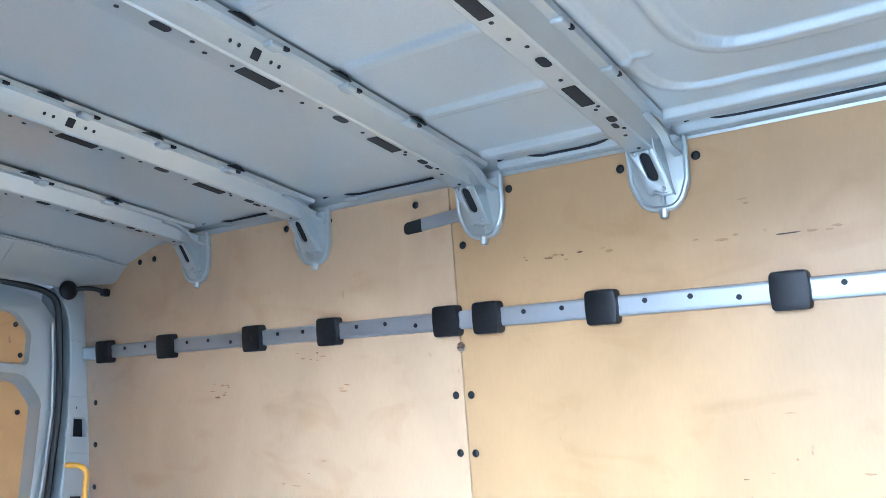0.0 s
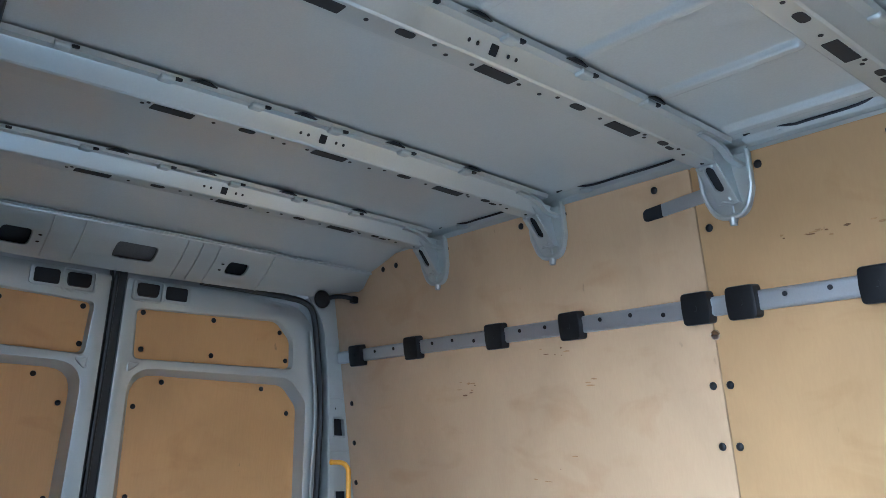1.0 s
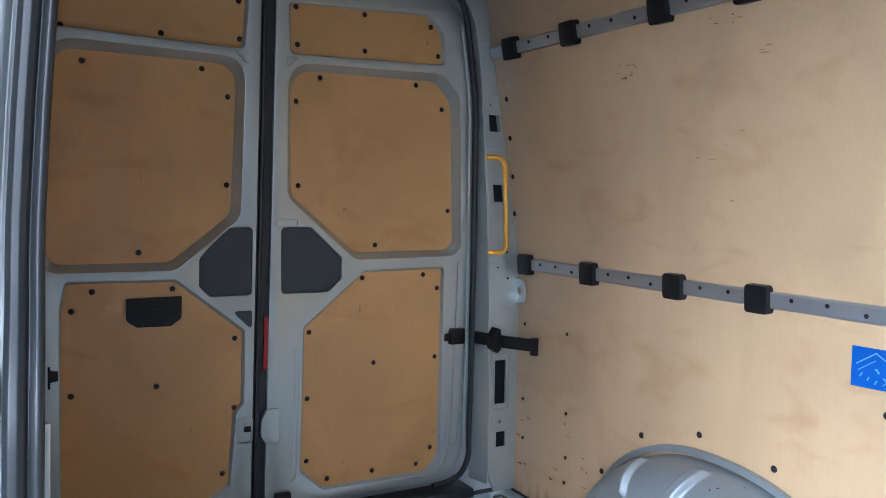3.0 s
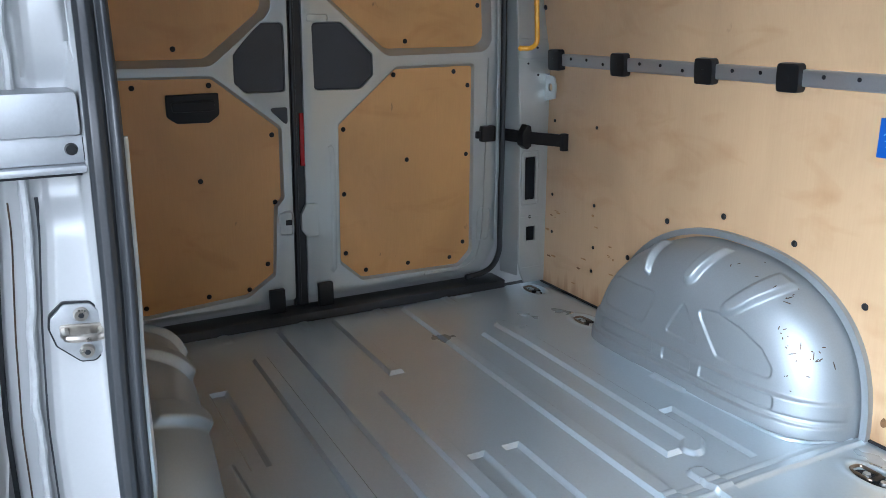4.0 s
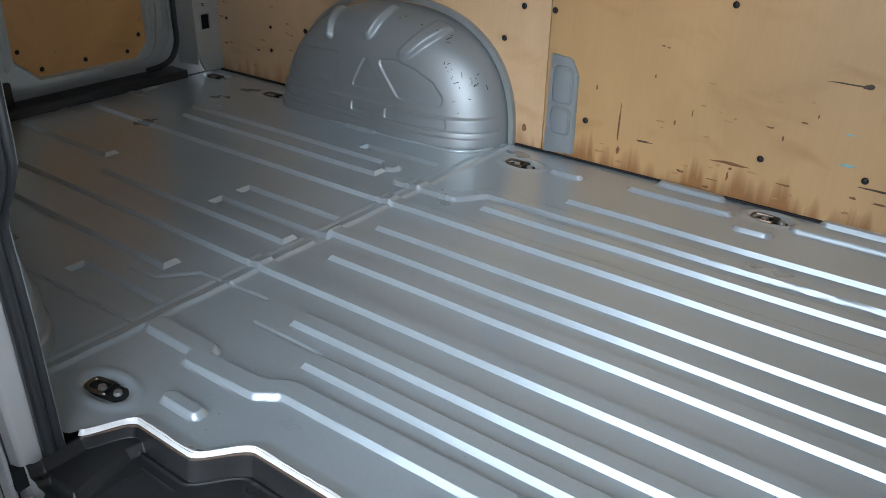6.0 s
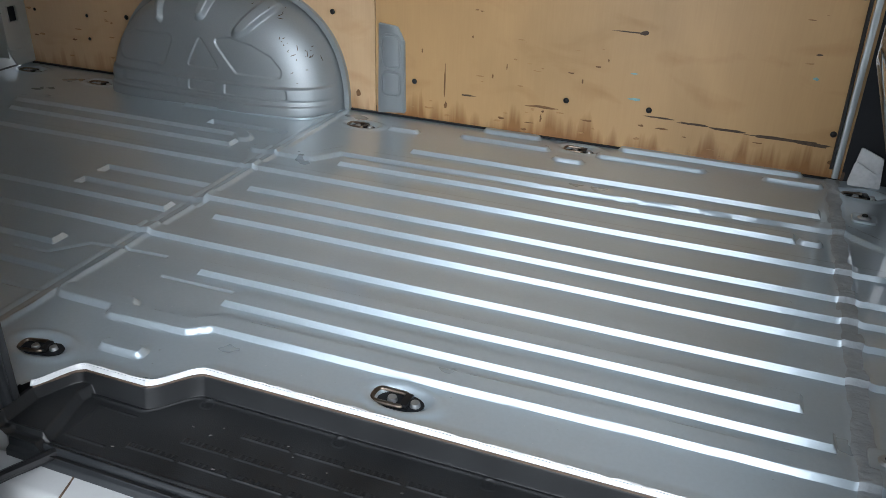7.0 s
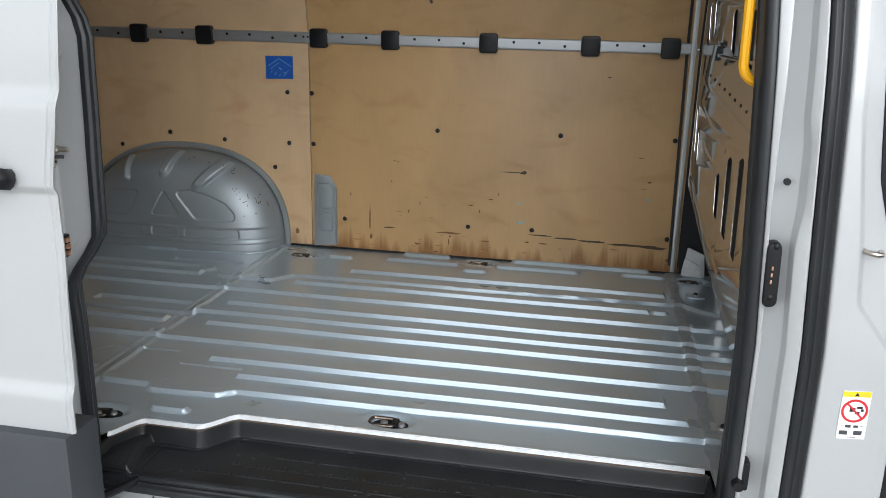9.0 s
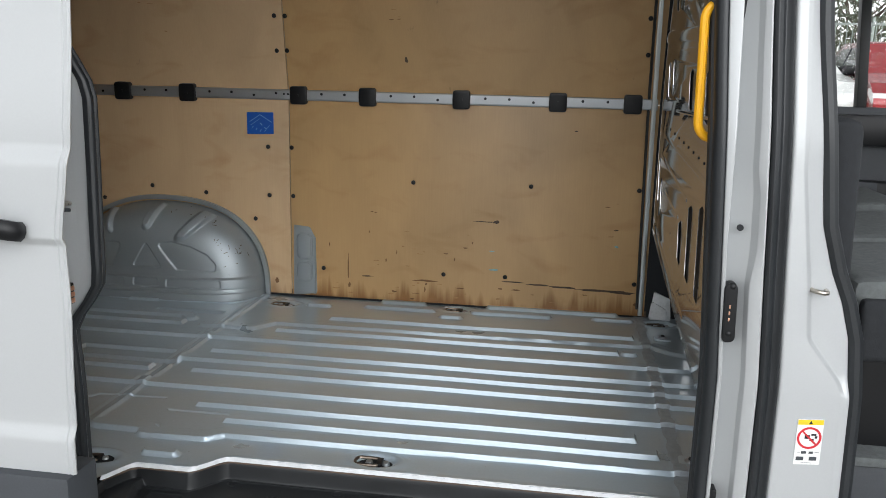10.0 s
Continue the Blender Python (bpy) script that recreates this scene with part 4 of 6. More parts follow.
# the reveal between the fold and the doors' seal
bm = bmesh.new()
zs = np.linspace(0.05, 1.98, 60)
rows = [[bm.verts.new((PX - 0.002 - 0.10 * k, fold_y(z) + (seal_y(z) + 0.022 - fold_y(z)) * k, z)) for k in (0.0, 0.3, 0.7, 1.0)] for z in zs]
for r0, r1 in zip(rows[:-1], rows[1:]):
    for j in range(3):
        bm.faces.new((r0[j], r0[j + 1], r1[j + 1], r1[j]))
bmesh.ops.recalc_face_normals(bm, faces=bm.faces[:])
bmesh.ops.solidify(bm, geom=bm.faces[:], thickness=0.004)
part("jamb", bm, SILVER, pillar, "", 40)
part("fold_edge", sweep([(PX, fold_y(z) + 0.001, z) for z in np.linspace(0.10, 1.97, 60)], circle(0.0045, 8), up=(0, 1, 0)), SILVER, pillar)
for z in (0.08, 0.30, 0.60, 0.945, 1.02, 1.40, 1.60, 1.8):
    part("pressed_crease", sweep([pillar_map(u, z, -0.0005) for u in (0.06, 0.5, 0.95)], circle(0.002, 5)), SILVER, pillar)
# black discs in place of cut holes
for u, z, r in ((0.4, 0.30, 0.007), (0.62, 0.985, 0.005), (0.30, 0.925, 0.004), (0.62, 0.88, 0.005), (0.42, 1.56, 0.004)):
    part("punched_hole", plate([[(u + a / 0.13, z + b) for a, b in circle(r, 8)]], pillar_map, -0.001, 0.003), HOLE, pillar)

# left corner pillar, mirrored, closes the frame
bm = box(-2.99, -2.86, 0.02, 0.07, 0.0, 2.1, 0.01)
tagged(link("corner_pillar", bm, SILVER), "silver steel corner pillar", "pillar", kind="structure")


def door_map(u, v, w):
    return (rear_x(v) - w, u, v)


CY = 0.880  # where the two doors meet


def mirror(pts):
    return [(2 * CY - u, v) for u, v in pts]


# openings of one leaf, as for the one beside the lining
top_open = rounded([(0.955, 1.845), (1.475, 1.865), (1.54, 1.80), (1.55, 1.695), (0.965, 1.68)], [0.02, 0.06, 0.05, 0.02, 0.02])
mid_open = rounded([(0.972, 1.632), (1.54, 1.636), (1.612, 1.56), (1.652, 1.02), (1.62, 0.992), (1.235, 0.990), (0.985, 1.20)], [0.08, 0.07, 0.07, 0.06, 0.06, 0.05, 0.06])
plate_open = rounded([(0.942, 1.088), (1.050, 1.088), (1.170, 0.975), (1.172, 0.90), (1.122, 0.852), (0.948, 0.854)], [0.02, 0.02, 0.015, 0.02, 0.03, 0.015])
low_open = rounded([(1.265, 0.918), (1.592, 0.922), (1.615, 0.16), (1.56, 0.105), (1.13, 0.110), (1.042, 0.19), (1.040, 0.722)], [0.02, 0.015, 0.05, 0.03, 0.03, 0.03, 0.02])
low_open_l = mirror(rounded([(1.172, 0.908), (1.50, 0.912), (1.515, 0.83), (1.52, 0.16), (1.46, 0.085), (1.09, 0.110), (0.985, 0.18), (0.972, 0.44), (0.945, 0.47), (0.945, 0.725)], [0.03, 0.015, 0.02, 0.03, 0.03, 0.03, 0.02, 0.02, 0.02, 0.02]))
tri_open_l = mirror(rounded([(0.915, 0.80), (0.985, 0.80), (0.915, 0.731)], 0.01))
mid_open_l = rounded([(0.788, 1.632), (0.27, 1.636), (0.194, 1.57), (0.200, 1.02), (0.225, 0.970), (0.578, 0.970), (0.775, 1.13)], [0.08, 0.07, 0.07, 0.04, 0.04, 0.06, 0.06])
plate_open_l = rounded([(0.841, 1.088), (0.752, 1.088), (0.664, 0.982), (0.664, 0.888), (0.70, 0.854), (0.841, 0.854)], [0.02, 0.03, 0.02, 0.02, 0.02, 0.015])
leaf = rounded([(0.905, 1.945), (1.30, 1.95), (1.56, 1.93), (1.66, 1.83), (1.715, 1.2), (1.735, 0.8), (1.735, 0.18), (1.66, 0.055), (0.905, 0.065)], [0.015, 0.0, 0.12, 0.1, 0, 0, 0.12, 0.05, 0.015])
leaf_l = mirror(leaf)


def inset(pts, d):
    c = Vector((sum(p[0] for p in pts) / len(pts), sum(p[1] for p in pts) / len(pts)))
    return [tuple(Vector(p) + (c - Vector(p)).normalized() * d) for p in pts]


def band(outer, inner, w0, w1):
    """A sloping shoulder between two loops of as many points."""
    bm = bmesh.new()
    o = [bm.verts.new(door_map(u, v, w0)) for u, v in outer]
    n = [bm.verts.new(door_map(u, v, w1)) for u, v in inner]
    k = len(o)
    for i in range(k):
        bm.faces.new((o[i], o[(i + 1) % k], n[(i + 1) % k], n[i]))
    bmesh.ops.recalc_face_normals(bm, faces=bm.faces[:])
    return bm


def rear_door(name, lf, opens, plain, label):
    t = thing(name, label, "rear door", "rear doors", kind="structure")
    wide = [inset(o, -0.024 if o is opens[1] else -0.008) for o in opens]
    part("door_frame", plate([lf, *wide, plain], door_map, 0.0, 0.012, 0.005), SILVER, t)
    for o in opens:
        # recessed shoulder and the plywood set in it
        deep = 0.048 if o is opens[1] else 0.020
        part("shoulder", band(inset(o, -0.027 if o is opens[1] else -0.010), inset(o, 0.004), 0.002, deep), SILVER, t)
        part("plywood_panel", plate([inset(o, -0.012)], door_map, 0.044 if o is opens[1] else 0.016, 0.052 if o is opens[1] else 0.024), PLYD, t)
    part("cover_plate", plate([inset(plain, 0.002)], door_map, 0.006, 0.012, 0.002), GREYP, t, "dark grey cover plate")
    bm = plate([inset(lf, -0.004)], door_map, 0.056, 0.075)
    part("outer_skin", bm, BODY, t)
    return t


door_r = rear_door("rear_door", leaf, [top_open, mid_open, low_open], plate_open, "closed silver rear door lined with plywood panels, beside the lining")
door_l = rear_door("rear_door", leaf_l, [mirror(top_open), mid_open_l, low_open_l], plate_open_l, "closed silver rear door lined with plywood, with a black pull recess")
part("cover_plate", plate([tri_open_l], door_map, -0.002, 0.004, 0.001), GREYP, door_l, "small dark triangular cover")
pull = rounded([(0.436, 0.858), (0.61, 0.860), (0.61, 0.785), (0.575, 0.76), (0.468, 0.762), (0.436, 0.785)], [0.006, 0.006, 0.02, 0.015, 0.015, 0.02])
part("pull_recess", plate([pull], door_map, 0.006, 0.02, 0.003), PLASTIC, door_l, "black recessed door pull")
part("side_latch", plate([[(0.206, 0.585), (0.213, 0.585), (0.213, 0.606), (0.235, 0.610), (0.235, 0.640), (0.213, 0.644), (0.213, 0.657), (0.206, 0.657)]], door_map, -0.006, 0.006, 0.002), PLASTIC, door_l, "small black latch")
part("pull_grip", plate([rounded([(0.45, 0.835), (0.596, 0.836), (0.59, 0.80), (0.456, 0.80)], 0.01)], door_map, 0.0, 0.008, 0.003), PLASTIC, door_l)
for t, pts in ((door_l, [(0.312, 1.601), (0.673, 1.608), (0.759, 1.523), (0.76, 1.23), (0.478, 1.005), (0.335, 0.885), (0.581, 0.885), (0.275, 0.825), (0.79, 0.703), (0.532, 0.557), (0.272, 0.551), (0.792, 0.456), (0.755, 0.22), (0.257, 0.174), (0.314, 0.115), (0.533, 0.124), (0.682, 0.128),
                         (0.274, 1.808), (0.534, 1.828), (0.782, 1.831), (0.25, 1.696), (0.539, 1.703), (0.787, 1.71)]),
               (door_r, [(1.082, 1.612), (1.46, 1.616), (0.996, 1.525), (1.575, 1.533), (1.012, 1.233), (1.624, 1.146), (1.319, 1.017), (1.26, 0.897), (1.514, 0.901), (1.578, 0.846), (1.059, 0.705), (1.32, 0.57), (1.583, 0.572), (1.06, 0.457), (1.583, 0.199), (1.064, 0.219), (1.523, 0.139), (1.332, 0.141),
                         (1.148, 0.138), (0.977, 1.836), (1.23, 1.84), (1.496, 1.826), (0.986, 1.713), (1.236, 1.715), (1.532, 1.724)])):
    for u, v in pts:
        mid = 0.98 < v < 1.64
        shared("screw_cap", SCREW, Matrix.Translation(door_map(u, v, 0.043 if mid else 0.015)) @ pose(0, 0, 0, 0, 90, 0) @ Matrix.Scale(0.9, 4), t)
# pressed details of the leaves
for o in (1, -1):
    q = (lambda p: p) if o > 0 else mirror
    t = door_r if o > 0 else door_l
    tri = q([(0.945, 1.668), (0.99, 1.668), (0.945, 1.628)])
    part("pressed_triangle", sweep([door_map(u, v, -0.001) for u, v in rounded(tri, 0.01)], circle(0.003, 5), up=(1, 0, 0), closed=True), SILVER, t)
rrect = rounded([(0.925, 1.115), (1.0, 1.115), (1.0, 1.09), (0.925, 1.09)], 0.008)
part("pressed_frame", sweep([door_map(u, v, -0.001) for u, v in rrect], circle(0.0025, 5), up=(1, 0, 0), closed=True), SILVER, door_r)
rrect = rounded([(1.64, 0.34), (1.70, 0.34), (1.695, 0.2), (1.64, 0.2)], 0.02)
part("pressed_frame", sweep([door_map(u, v, -0.001) for u, v in rrect], circle(0.003, 5), up=(1, 0, 0), closed=True), SILVER, door_r)
part("pressed_crease", sweep(smooth_path([door_map(u, v, -0.002) for u, v in ((1.0, 0.65), (1.012, 0.58), (1.012, 0.2), (1.0, 0.17))], 4), [(a * 2.2, b * 0.6) for a, b in circle(0.004, 8)], up=(1, 0, 0)), SILVER, door_r)
part("pressed_crease", sweep(smooth_path([door_map(u, v, -0.002) for u, v in ((1.66, 0.95), (1.665, 0.5), (1.66, 0.2), (1.6, 0.095), (1.4, 0.085))], 5), circle(0.005, 6), up=(1, 0, 0)), SILVER, door_r)
part("lock_tab", plate([rounded([(0.905, 0.44), (0.885, 0.40), (0.885, 0.34), (0.905, 0.31), (0.95, 0.31), (0.95, 0.44)], 0.012)], door_map, -0.006, 0.02, 0.003), SILVER, door_r)
part("lock_frame", sweep([door_map(u, v, -0.002) for u, v in rounded([(0.80, 0.415), (0.852, 0.42), (0.852, 0.325), (0.80, 0.33)], 0.015)], circle(0.004, 5), up=(1, 0, 0), closed=True), SILVER, door_l)
# black plate for the dark of the lock's slot
part("lock_slot", plate([rect(0.825, 0.85, 0.365, 0.385, 0.003)], door_map, -0.002, 0.004), HOLE, door_l)
for t, y in ((door_l, 0.775), (door_r, 0.965)):
    part("bolt_guide", box(-2.955, -2.93, y - 0.03, y + 0.028, 0.03, 0.125, 0.004), PLASTIC, t, "black bolt guide")
for t, y, s in ((door_l, 0.655, 1), (door_r, 1.075, -1)):
    part("hinge_pocket", plate([rect(y - 0.05, y + 0.05, 1.878, 1.938, 0.012)], door_map, -0.008, 0.004, 0.002), SILVER, t)
    # the pocket's shade is a black plate on its face
    part("pocket_hole", plate([rect(y - 0.038, y + 0.038, 1.885, 1.931, 0.008)], door_map, -0.0095, 0.002), HOLE, t)
    yy = y + s * 0.098
    part("latch", plate([rounded([(yy - 0.036, 1.90), (yy - 0.03, 1.886), (yy + 0.03, 1.886), (yy + 0.036, 1.90), (yy + 0.036, 1.93), (yy - 0.036, 1.93)], 0.008)], door_map, -0.014, 0.004, 0.003), PLASTIC, t, "black top latch")
    part("latch_frame", sweep([door_map(a, b, -0.006) for a, b in rounded([(yy - 0.05, 1.872), (yy + 0.05, 1.872), (yy + 0.05, 1.94), (yy - 0.05, 1.94)], 0.014)], circle(0.005, 6), up=(1, 0, 0), closed=True), SILVER, t)

seal = thing("door_seal", "black rubber seals round the rear doors", "door seal", kind="structure")
part("middle_seal", plate([[(0.853, 0.03), (0.907, 0.03), (0.907, 1.985), (0.853, 1.985)]], door_map, 0.012, 0.03), RUBBER, seal)
part("seal_lip", sweep([door_map(0.87, z, 0.008) for z in np.linspace(0.04, 1.97, 14)], circle(0.009, 8), up=(1, 0, 0)), RUBBER, seal)
part("red_reflector", plate([rect(0.890, 0.908, 0.583, 0.775, 0.003)], door_map, 0.004, 0.014), REDLENS, seal, "red lamp lens")
so = inset(leaf, -0.012)
loop = [door_map(u, v, 0.0) for u, v in so if u > 0.93]
part("side_seal", sweep(smooth_path([(x, 2 * CY - y, z) for x, y, z in loop], 3), circle(0.0085, 8), up=(1, 0, 0)), RUBBER, seal)
edge = [(rear_x(0.05) + 0.03, 1.58, 0.052), (rear_x(0.06) + 0.028, 1.66, 0.060), (rear_x(0.09) + 0.024, 1.715, 0.088)] + [(rear_x(z) + 0.024, seal_y(z), z) for z in np.linspace(0.15, 1.87, 24)] + [(rear_x(1.92) + 0.022, 1.605, 1.918), (rear_x(1.94) + 0.022, 1.57, 1.945), (rear_x(1.95) + 0.02, 1.48, 1.957), (rear_x(1.96) + 0.02, 1.15, 1.962)]
part("leaf_edge", sweep([(rear_x(z) + 0.014, seal_y(z) - 0.019, z) for z in np.linspace(0.20, 1.84, 30)], circle(0.005, 8), up=(0, 1, 0)), SILVER, door_r)
part("side_seal", sweep(smooth_path(edge, 3), circle(0.012, 8), up=(1, 0, 0)), RUBBER, seal)
part("threshold", box(-3.0, -2.885, 0.06, 1.74, -0.03, 0.035, 0.008), RUBBER, seal, "black threshold under the doors")
tagged(link("rear_back", box(-3.1, -3.06, 0.0, 2.0, -0.1, 2.2), BODY), "closing panel behind the rear doors", "panel", kind="structure")


# small things at the rear corner
def grab_handle(name, p0, p1, out, r, label):
    t = thing(name, label, "grab handle", "grab handles")
    a, b, o = Vector(p0), Vector(p1), Vector(out)
    run = (b - a).normalized()
    bend = min(o.length * 0.8, 0.035)
    on = o.normalized()
    pts = [a]
    for c, d0, d1 in ((a + o, -on, run), (b + o, -run, -on)):
        pts += [c + d0 * bend * (1 - math.sin(k)) + d1 * bend * (1 - math.cos(k)) for k in np.linspace(0, math.pi / 2, 8)]
    pts.append(b)
    part("grip", sweep(pts, circle(r, 10), up=(0.3, 1, 0)), YELLOW, t)
    for p in (a, b):
        bm = bmesh.new()
        bmesh.ops.create_uvsphere(bm, u_segments=10, v_segments=6, radius=r * 1.15)
        bmesh.ops.translate(bm, vec=p, verts=bm.verts)
        part("foot", bm, YELLOW, t)
    return t


grab_handle("grab_handle", (-2.862, 1.758, 1.358), (-2.862, 1.776, 0.985), (0.040, 0.052, 0), 0.0095, "yellow plastic grab handle on the rear pillar")
hook = thing("roof_hook", "black rubber door buffer with a short arm", "buffer")
bm = bmesh.new()
bmesh.ops.create_uvsphere(bm, u_segments=16, v_segments=8, radius=0.034)
bmesh.ops.scale(bm, vec=(0.45, 1, 1), verts=bm.verts)
bmesh.ops.translate(bm, vec=(-2.70, 1.575, 1.945), verts=bm.verts)
part("buffer", bm, PLASTIC, hook)
part("arm", sweep(smooth_path([(-2.70, 1.58, 1.945), (-2.69, 1.615, 1.958), (-2.675, 1.65, 1.962), (-2.665, 1.685, 1.957)], 5), circle(0.0085, 8)), PLASTIC, hook)
part("arm_end", box(-2.678, -2.652, 1.678, 1.706, 1.940, 1.968, 0.008), PLASTIC, hook)
strap = thing("door_check", "black door check strap across the rear jamb", "door check")
part("strap", sweep(smooth_path([(-2.92, 1.735, 0.646), (-2.87, 1.768, 0.642), (-2.80, 1.816, 0.638), (-2.70, 1.885, 0.635)], 6), [(-0.006, -0.024), (0.006, -0.024), (0.006, 0.024), (-0.006, 0.024)]), PLASTIC, strap)
part("knuckle", plate([rounded([(1.765, 0.655), (1.788, 0.692), (1.806, 0.686), (1.812, 0.64), (1.808, 0.603), (1.790, 0.590), (1.766, 0.61)], 0.008)], lambda u, v, w: (-2.835 - w, u, v), -0.02, 0.02, 0.006), PLASTIC, strap)
part("end_stop", box(-2.715, -2.69, 1.872, 1.898, 0.595, 0.664, 0.005), PLASTIC, strap)
part("mount", box(-2.945, -2.905, 1.632, 1.697, 0.620, 0.684, 0.008), PLASTIC, strap)
part("pivot", box(-2.95, -2.915, 1.614, 1.636, 0.634, 0.664, 0.006), PLASTIC, strap)
eye = thing("lashing_eye", "silver steel lashing lug on the rear pillar", "lashing eye")
part("lug_plate", plate([rounded([(-2.88, 0.884), (-2.81, 0.874), (-2.798, 0.84), (-2.80, 0.79), (-2.88, 0.772)], 0.012), [(-2.833 + a, 0.832 + b) for a, b in circle(0.016, 12)]], lambda u, v, w: (u, 1.905 + w, v), -0.004, 0.004, 0.001), SILVER, eye)


# ---- wheel arches ----
def wheel_arch(name, sign, label):
    """Domed steel wheel housing against a side wall; sign +1: far wall, -1: door side."""
    na, nr = 440, 220
    A, B, D = 0.508, 0.430, 0.196
    th = np.linspace(0, math.pi, na)
    r = np.concatenate([np.linspace(0.0, 0.745, 130), np.sin(np.linspace(math.asin(0.75 ** 2.2), math.pi / 2, 90)) ** (1 / 2.2)])
    T, R = np.meshgrid(th, r, indexing="ij")
    cx, sx = np.cos(T), np.sin(T)
    power = lambda c: np.where(c < 0, 2.05, 2.55)
    sup = (np.abs(cx) ** power(cx) + np.abs(sx) ** power(cx)) ** (-1 / power(cx))
    X = np.where(cx < 0, A - 0.018, A) * R * cx * sup
    Z = B * R * sx * sup
    rear = sstep(-0.35, 0.55, -cx)
    depth = D * np.clip(1 - R ** (4.4 + 5.0 * rear), 0, 1) ** (1 / (1.9 + 0.5 * rear))
    # stepped waist and a flared foot
    body = 1 - sstep(0.985, 0.999, R)
    depth = depth + 0.012 * (1 - sstep(0.098, 0.112, Z)) * body + 0.009 * (1 - sstep(0.034, 0.042, Z)) * body - 0.003 * np.exp(-((Z - 0.055) / 0.004) ** 2) * body

    def field(poly, h, w=0.007):
        """A pressed field with a sharp shoulder, inside a convex outline."""
        d = np.full(X.shape, 9.0)
        k = len(poly)
        area = sum(poly[i][0] * poly[(i + 1) % k][1] - poly[(i + 1) % k][0] * poly[i][1] for i in range(k))
        for i in range(k):
            (x0, z0), (x1, z1) = poly[i], poly[(i + 1) % k]
            L = math.hypot(x1 - x0, z1 - z0)
            d = np.minimum(d, ((x1 - x0) * (Z - z0) - (z1 - z0) * (X - x0)) / L * (1 if area > 0 else -1))
        return h * sstep(-w / 2, w / 2, d)

    depth = depth + field(rounded([(-0.06, 0.15), (0.008, 0.268), (0.085, 0.148)], 0.012, 3), -0.005)
    depth = depth + field(rounded([(0.055, 0.262), (0.155, 0.142), (0.335, 0.138), (0.335, 0.17), (0.295, 0.215), (0.22, 0.25), (0.13, 0.270)], 0.02, 3), -0.005)
    depth = depth + field(rounded([(-0.385, 0.16), (-0.37, 0.225), (-0.31, 0.255), (-0.105, 0.262), (-0.165, 0.142), (-0.36, 0.142)], 0.02, 3), -0.005)
    for x0, x1 in ((-0.055, 0.07), (-0.36, -0.10), (0.105, 0.36)):
        depth = depth + field(rounded([(x0, 0.062), (x1, 0.062), (x1 - 0.004, 0.100), (x0 + 0.004, 0.100)], 0.01, 3), -0.005)
    # three fat swages over the crown
    for th0, wd, r0 in ((62, 0.031, 0.74), (88, 0.023, 0.80), (114, 0.0150, 0.80)):
        q = np.abs(T - radians(th0) + 0.25 * (R - 0.85)) * 0.46
        along = np.where(R < r0, (r0 - R) * 0.44, 0.0)
        q = np.hypot(q, along)
        amp = 0.019 * (1 - sstep(wd * 0.55, wd * 1.2, q)) * (1 - sstep(0.975, 0.99, R))
        depth = depth + amp * 0.75
        X, Z = X + amp * 0.8 * np.cos(T), Z + amp * 0.8 * np.sin(T)
    Y = sign * -depth
    xc = -1.845
    y0 = WALL_Y - 0.001 if sign > 0 else RIGHT_Y + 0.001
    V = np.stack([X + xc, Y + y0, np.maximum(Z, 0.001)], -1)
    t = thing(name, label, "wheel arch", "wheel arches")
    sheet(V, na, nr, SILVERD, "housing", t, flip=sign < 0)
    rim = [(xc + (A + 0.016) * c * s_, y0 - sign * 0.006, max(0.003, (B + 0.018) * s * s_)) for c, s, s_ in zip(np.cos(th), np.sin(th), (np.abs(np.cos(th)) ** power(np.cos(th)) + np.abs(np.sin(th)) ** power(np.cos(th))) ** (-1 / power(np.cos(th))))]
    part("flange", sweep(rim, [(-0.010, -0.012), (0.010, -0.012), (0.010, 0.008), (-0.010, 0.008)], up=(0, 1, 0)), SILVERD, t, "", 60)
    if sign < 0:
        return t
    foot = smooth_path([(xc - 0.50, y0 - sign * 0.04, 0.002), (xc - 0.45, y0 - sign * 0.16, 0.002), (xc - 0.3, y0 - sign * 0.208, 0.002), (xc + 0.3, y0 - sign * 0.208, 0.002), (xc + 0.45, y0 - sign * 0.165, 0.002), (xc + 0.505, y0 - sign * 0.03, 0.002)], 6)
    part("foot_bead", sweep(foot, circle(0.005, 6)), FLOORP, t, "painted seam")
    spots = [(0.62, 0.86), (0.55, 0.92), (0.75, 0.82), (0.95, 0.95), (1.25, 0.93), (0.5, 0.80)]
    for _ in range(34):
        ca, cr = spots[rs.randrange(6)]
        a, rr = ca + rs.gauss(0, 0.06), min(0.985, cr + rs.gauss(0, 0.025))
        i, j = int(a / math.pi * (na - 1)), int(np.searchsorted(r, rr))
        p = Vector(V[i, j])
        n = (Vector(V[i + 1, j]) - p).cross(Vector(V[i, j + 1]) - p).normalized()
        n = -n if n.y * sign > 0 else n
        e1 = n.orthogonal().normalized()
        e2 = n.cross(e1)
        ln = rs.choice((0.002, 0.003, 0.004, 0.006, 0.012))
        e1, e2 = (e1 * math.cos(a * 40) + e2 * math.sin(a * 40)), (e2 * math.cos(a * 40) - e1 * math.sin(a * 40))
        bm = bmesh.new()
        vs = [bm.verts.new(p + n * 0.0012 + e1 * ln * math.cos(k) + e2 * 0.0016 * math.sin(k)) for k in np.linspace(0, 2 * math.pi, 9)[:-1]]
        bm.faces.new(vs)
        bmesh.ops.solidify(bm, geom=bm.faces[:], thickness=0.001)
        part("scratch", bm, SCUFF, t, "dark scratch")
    return t


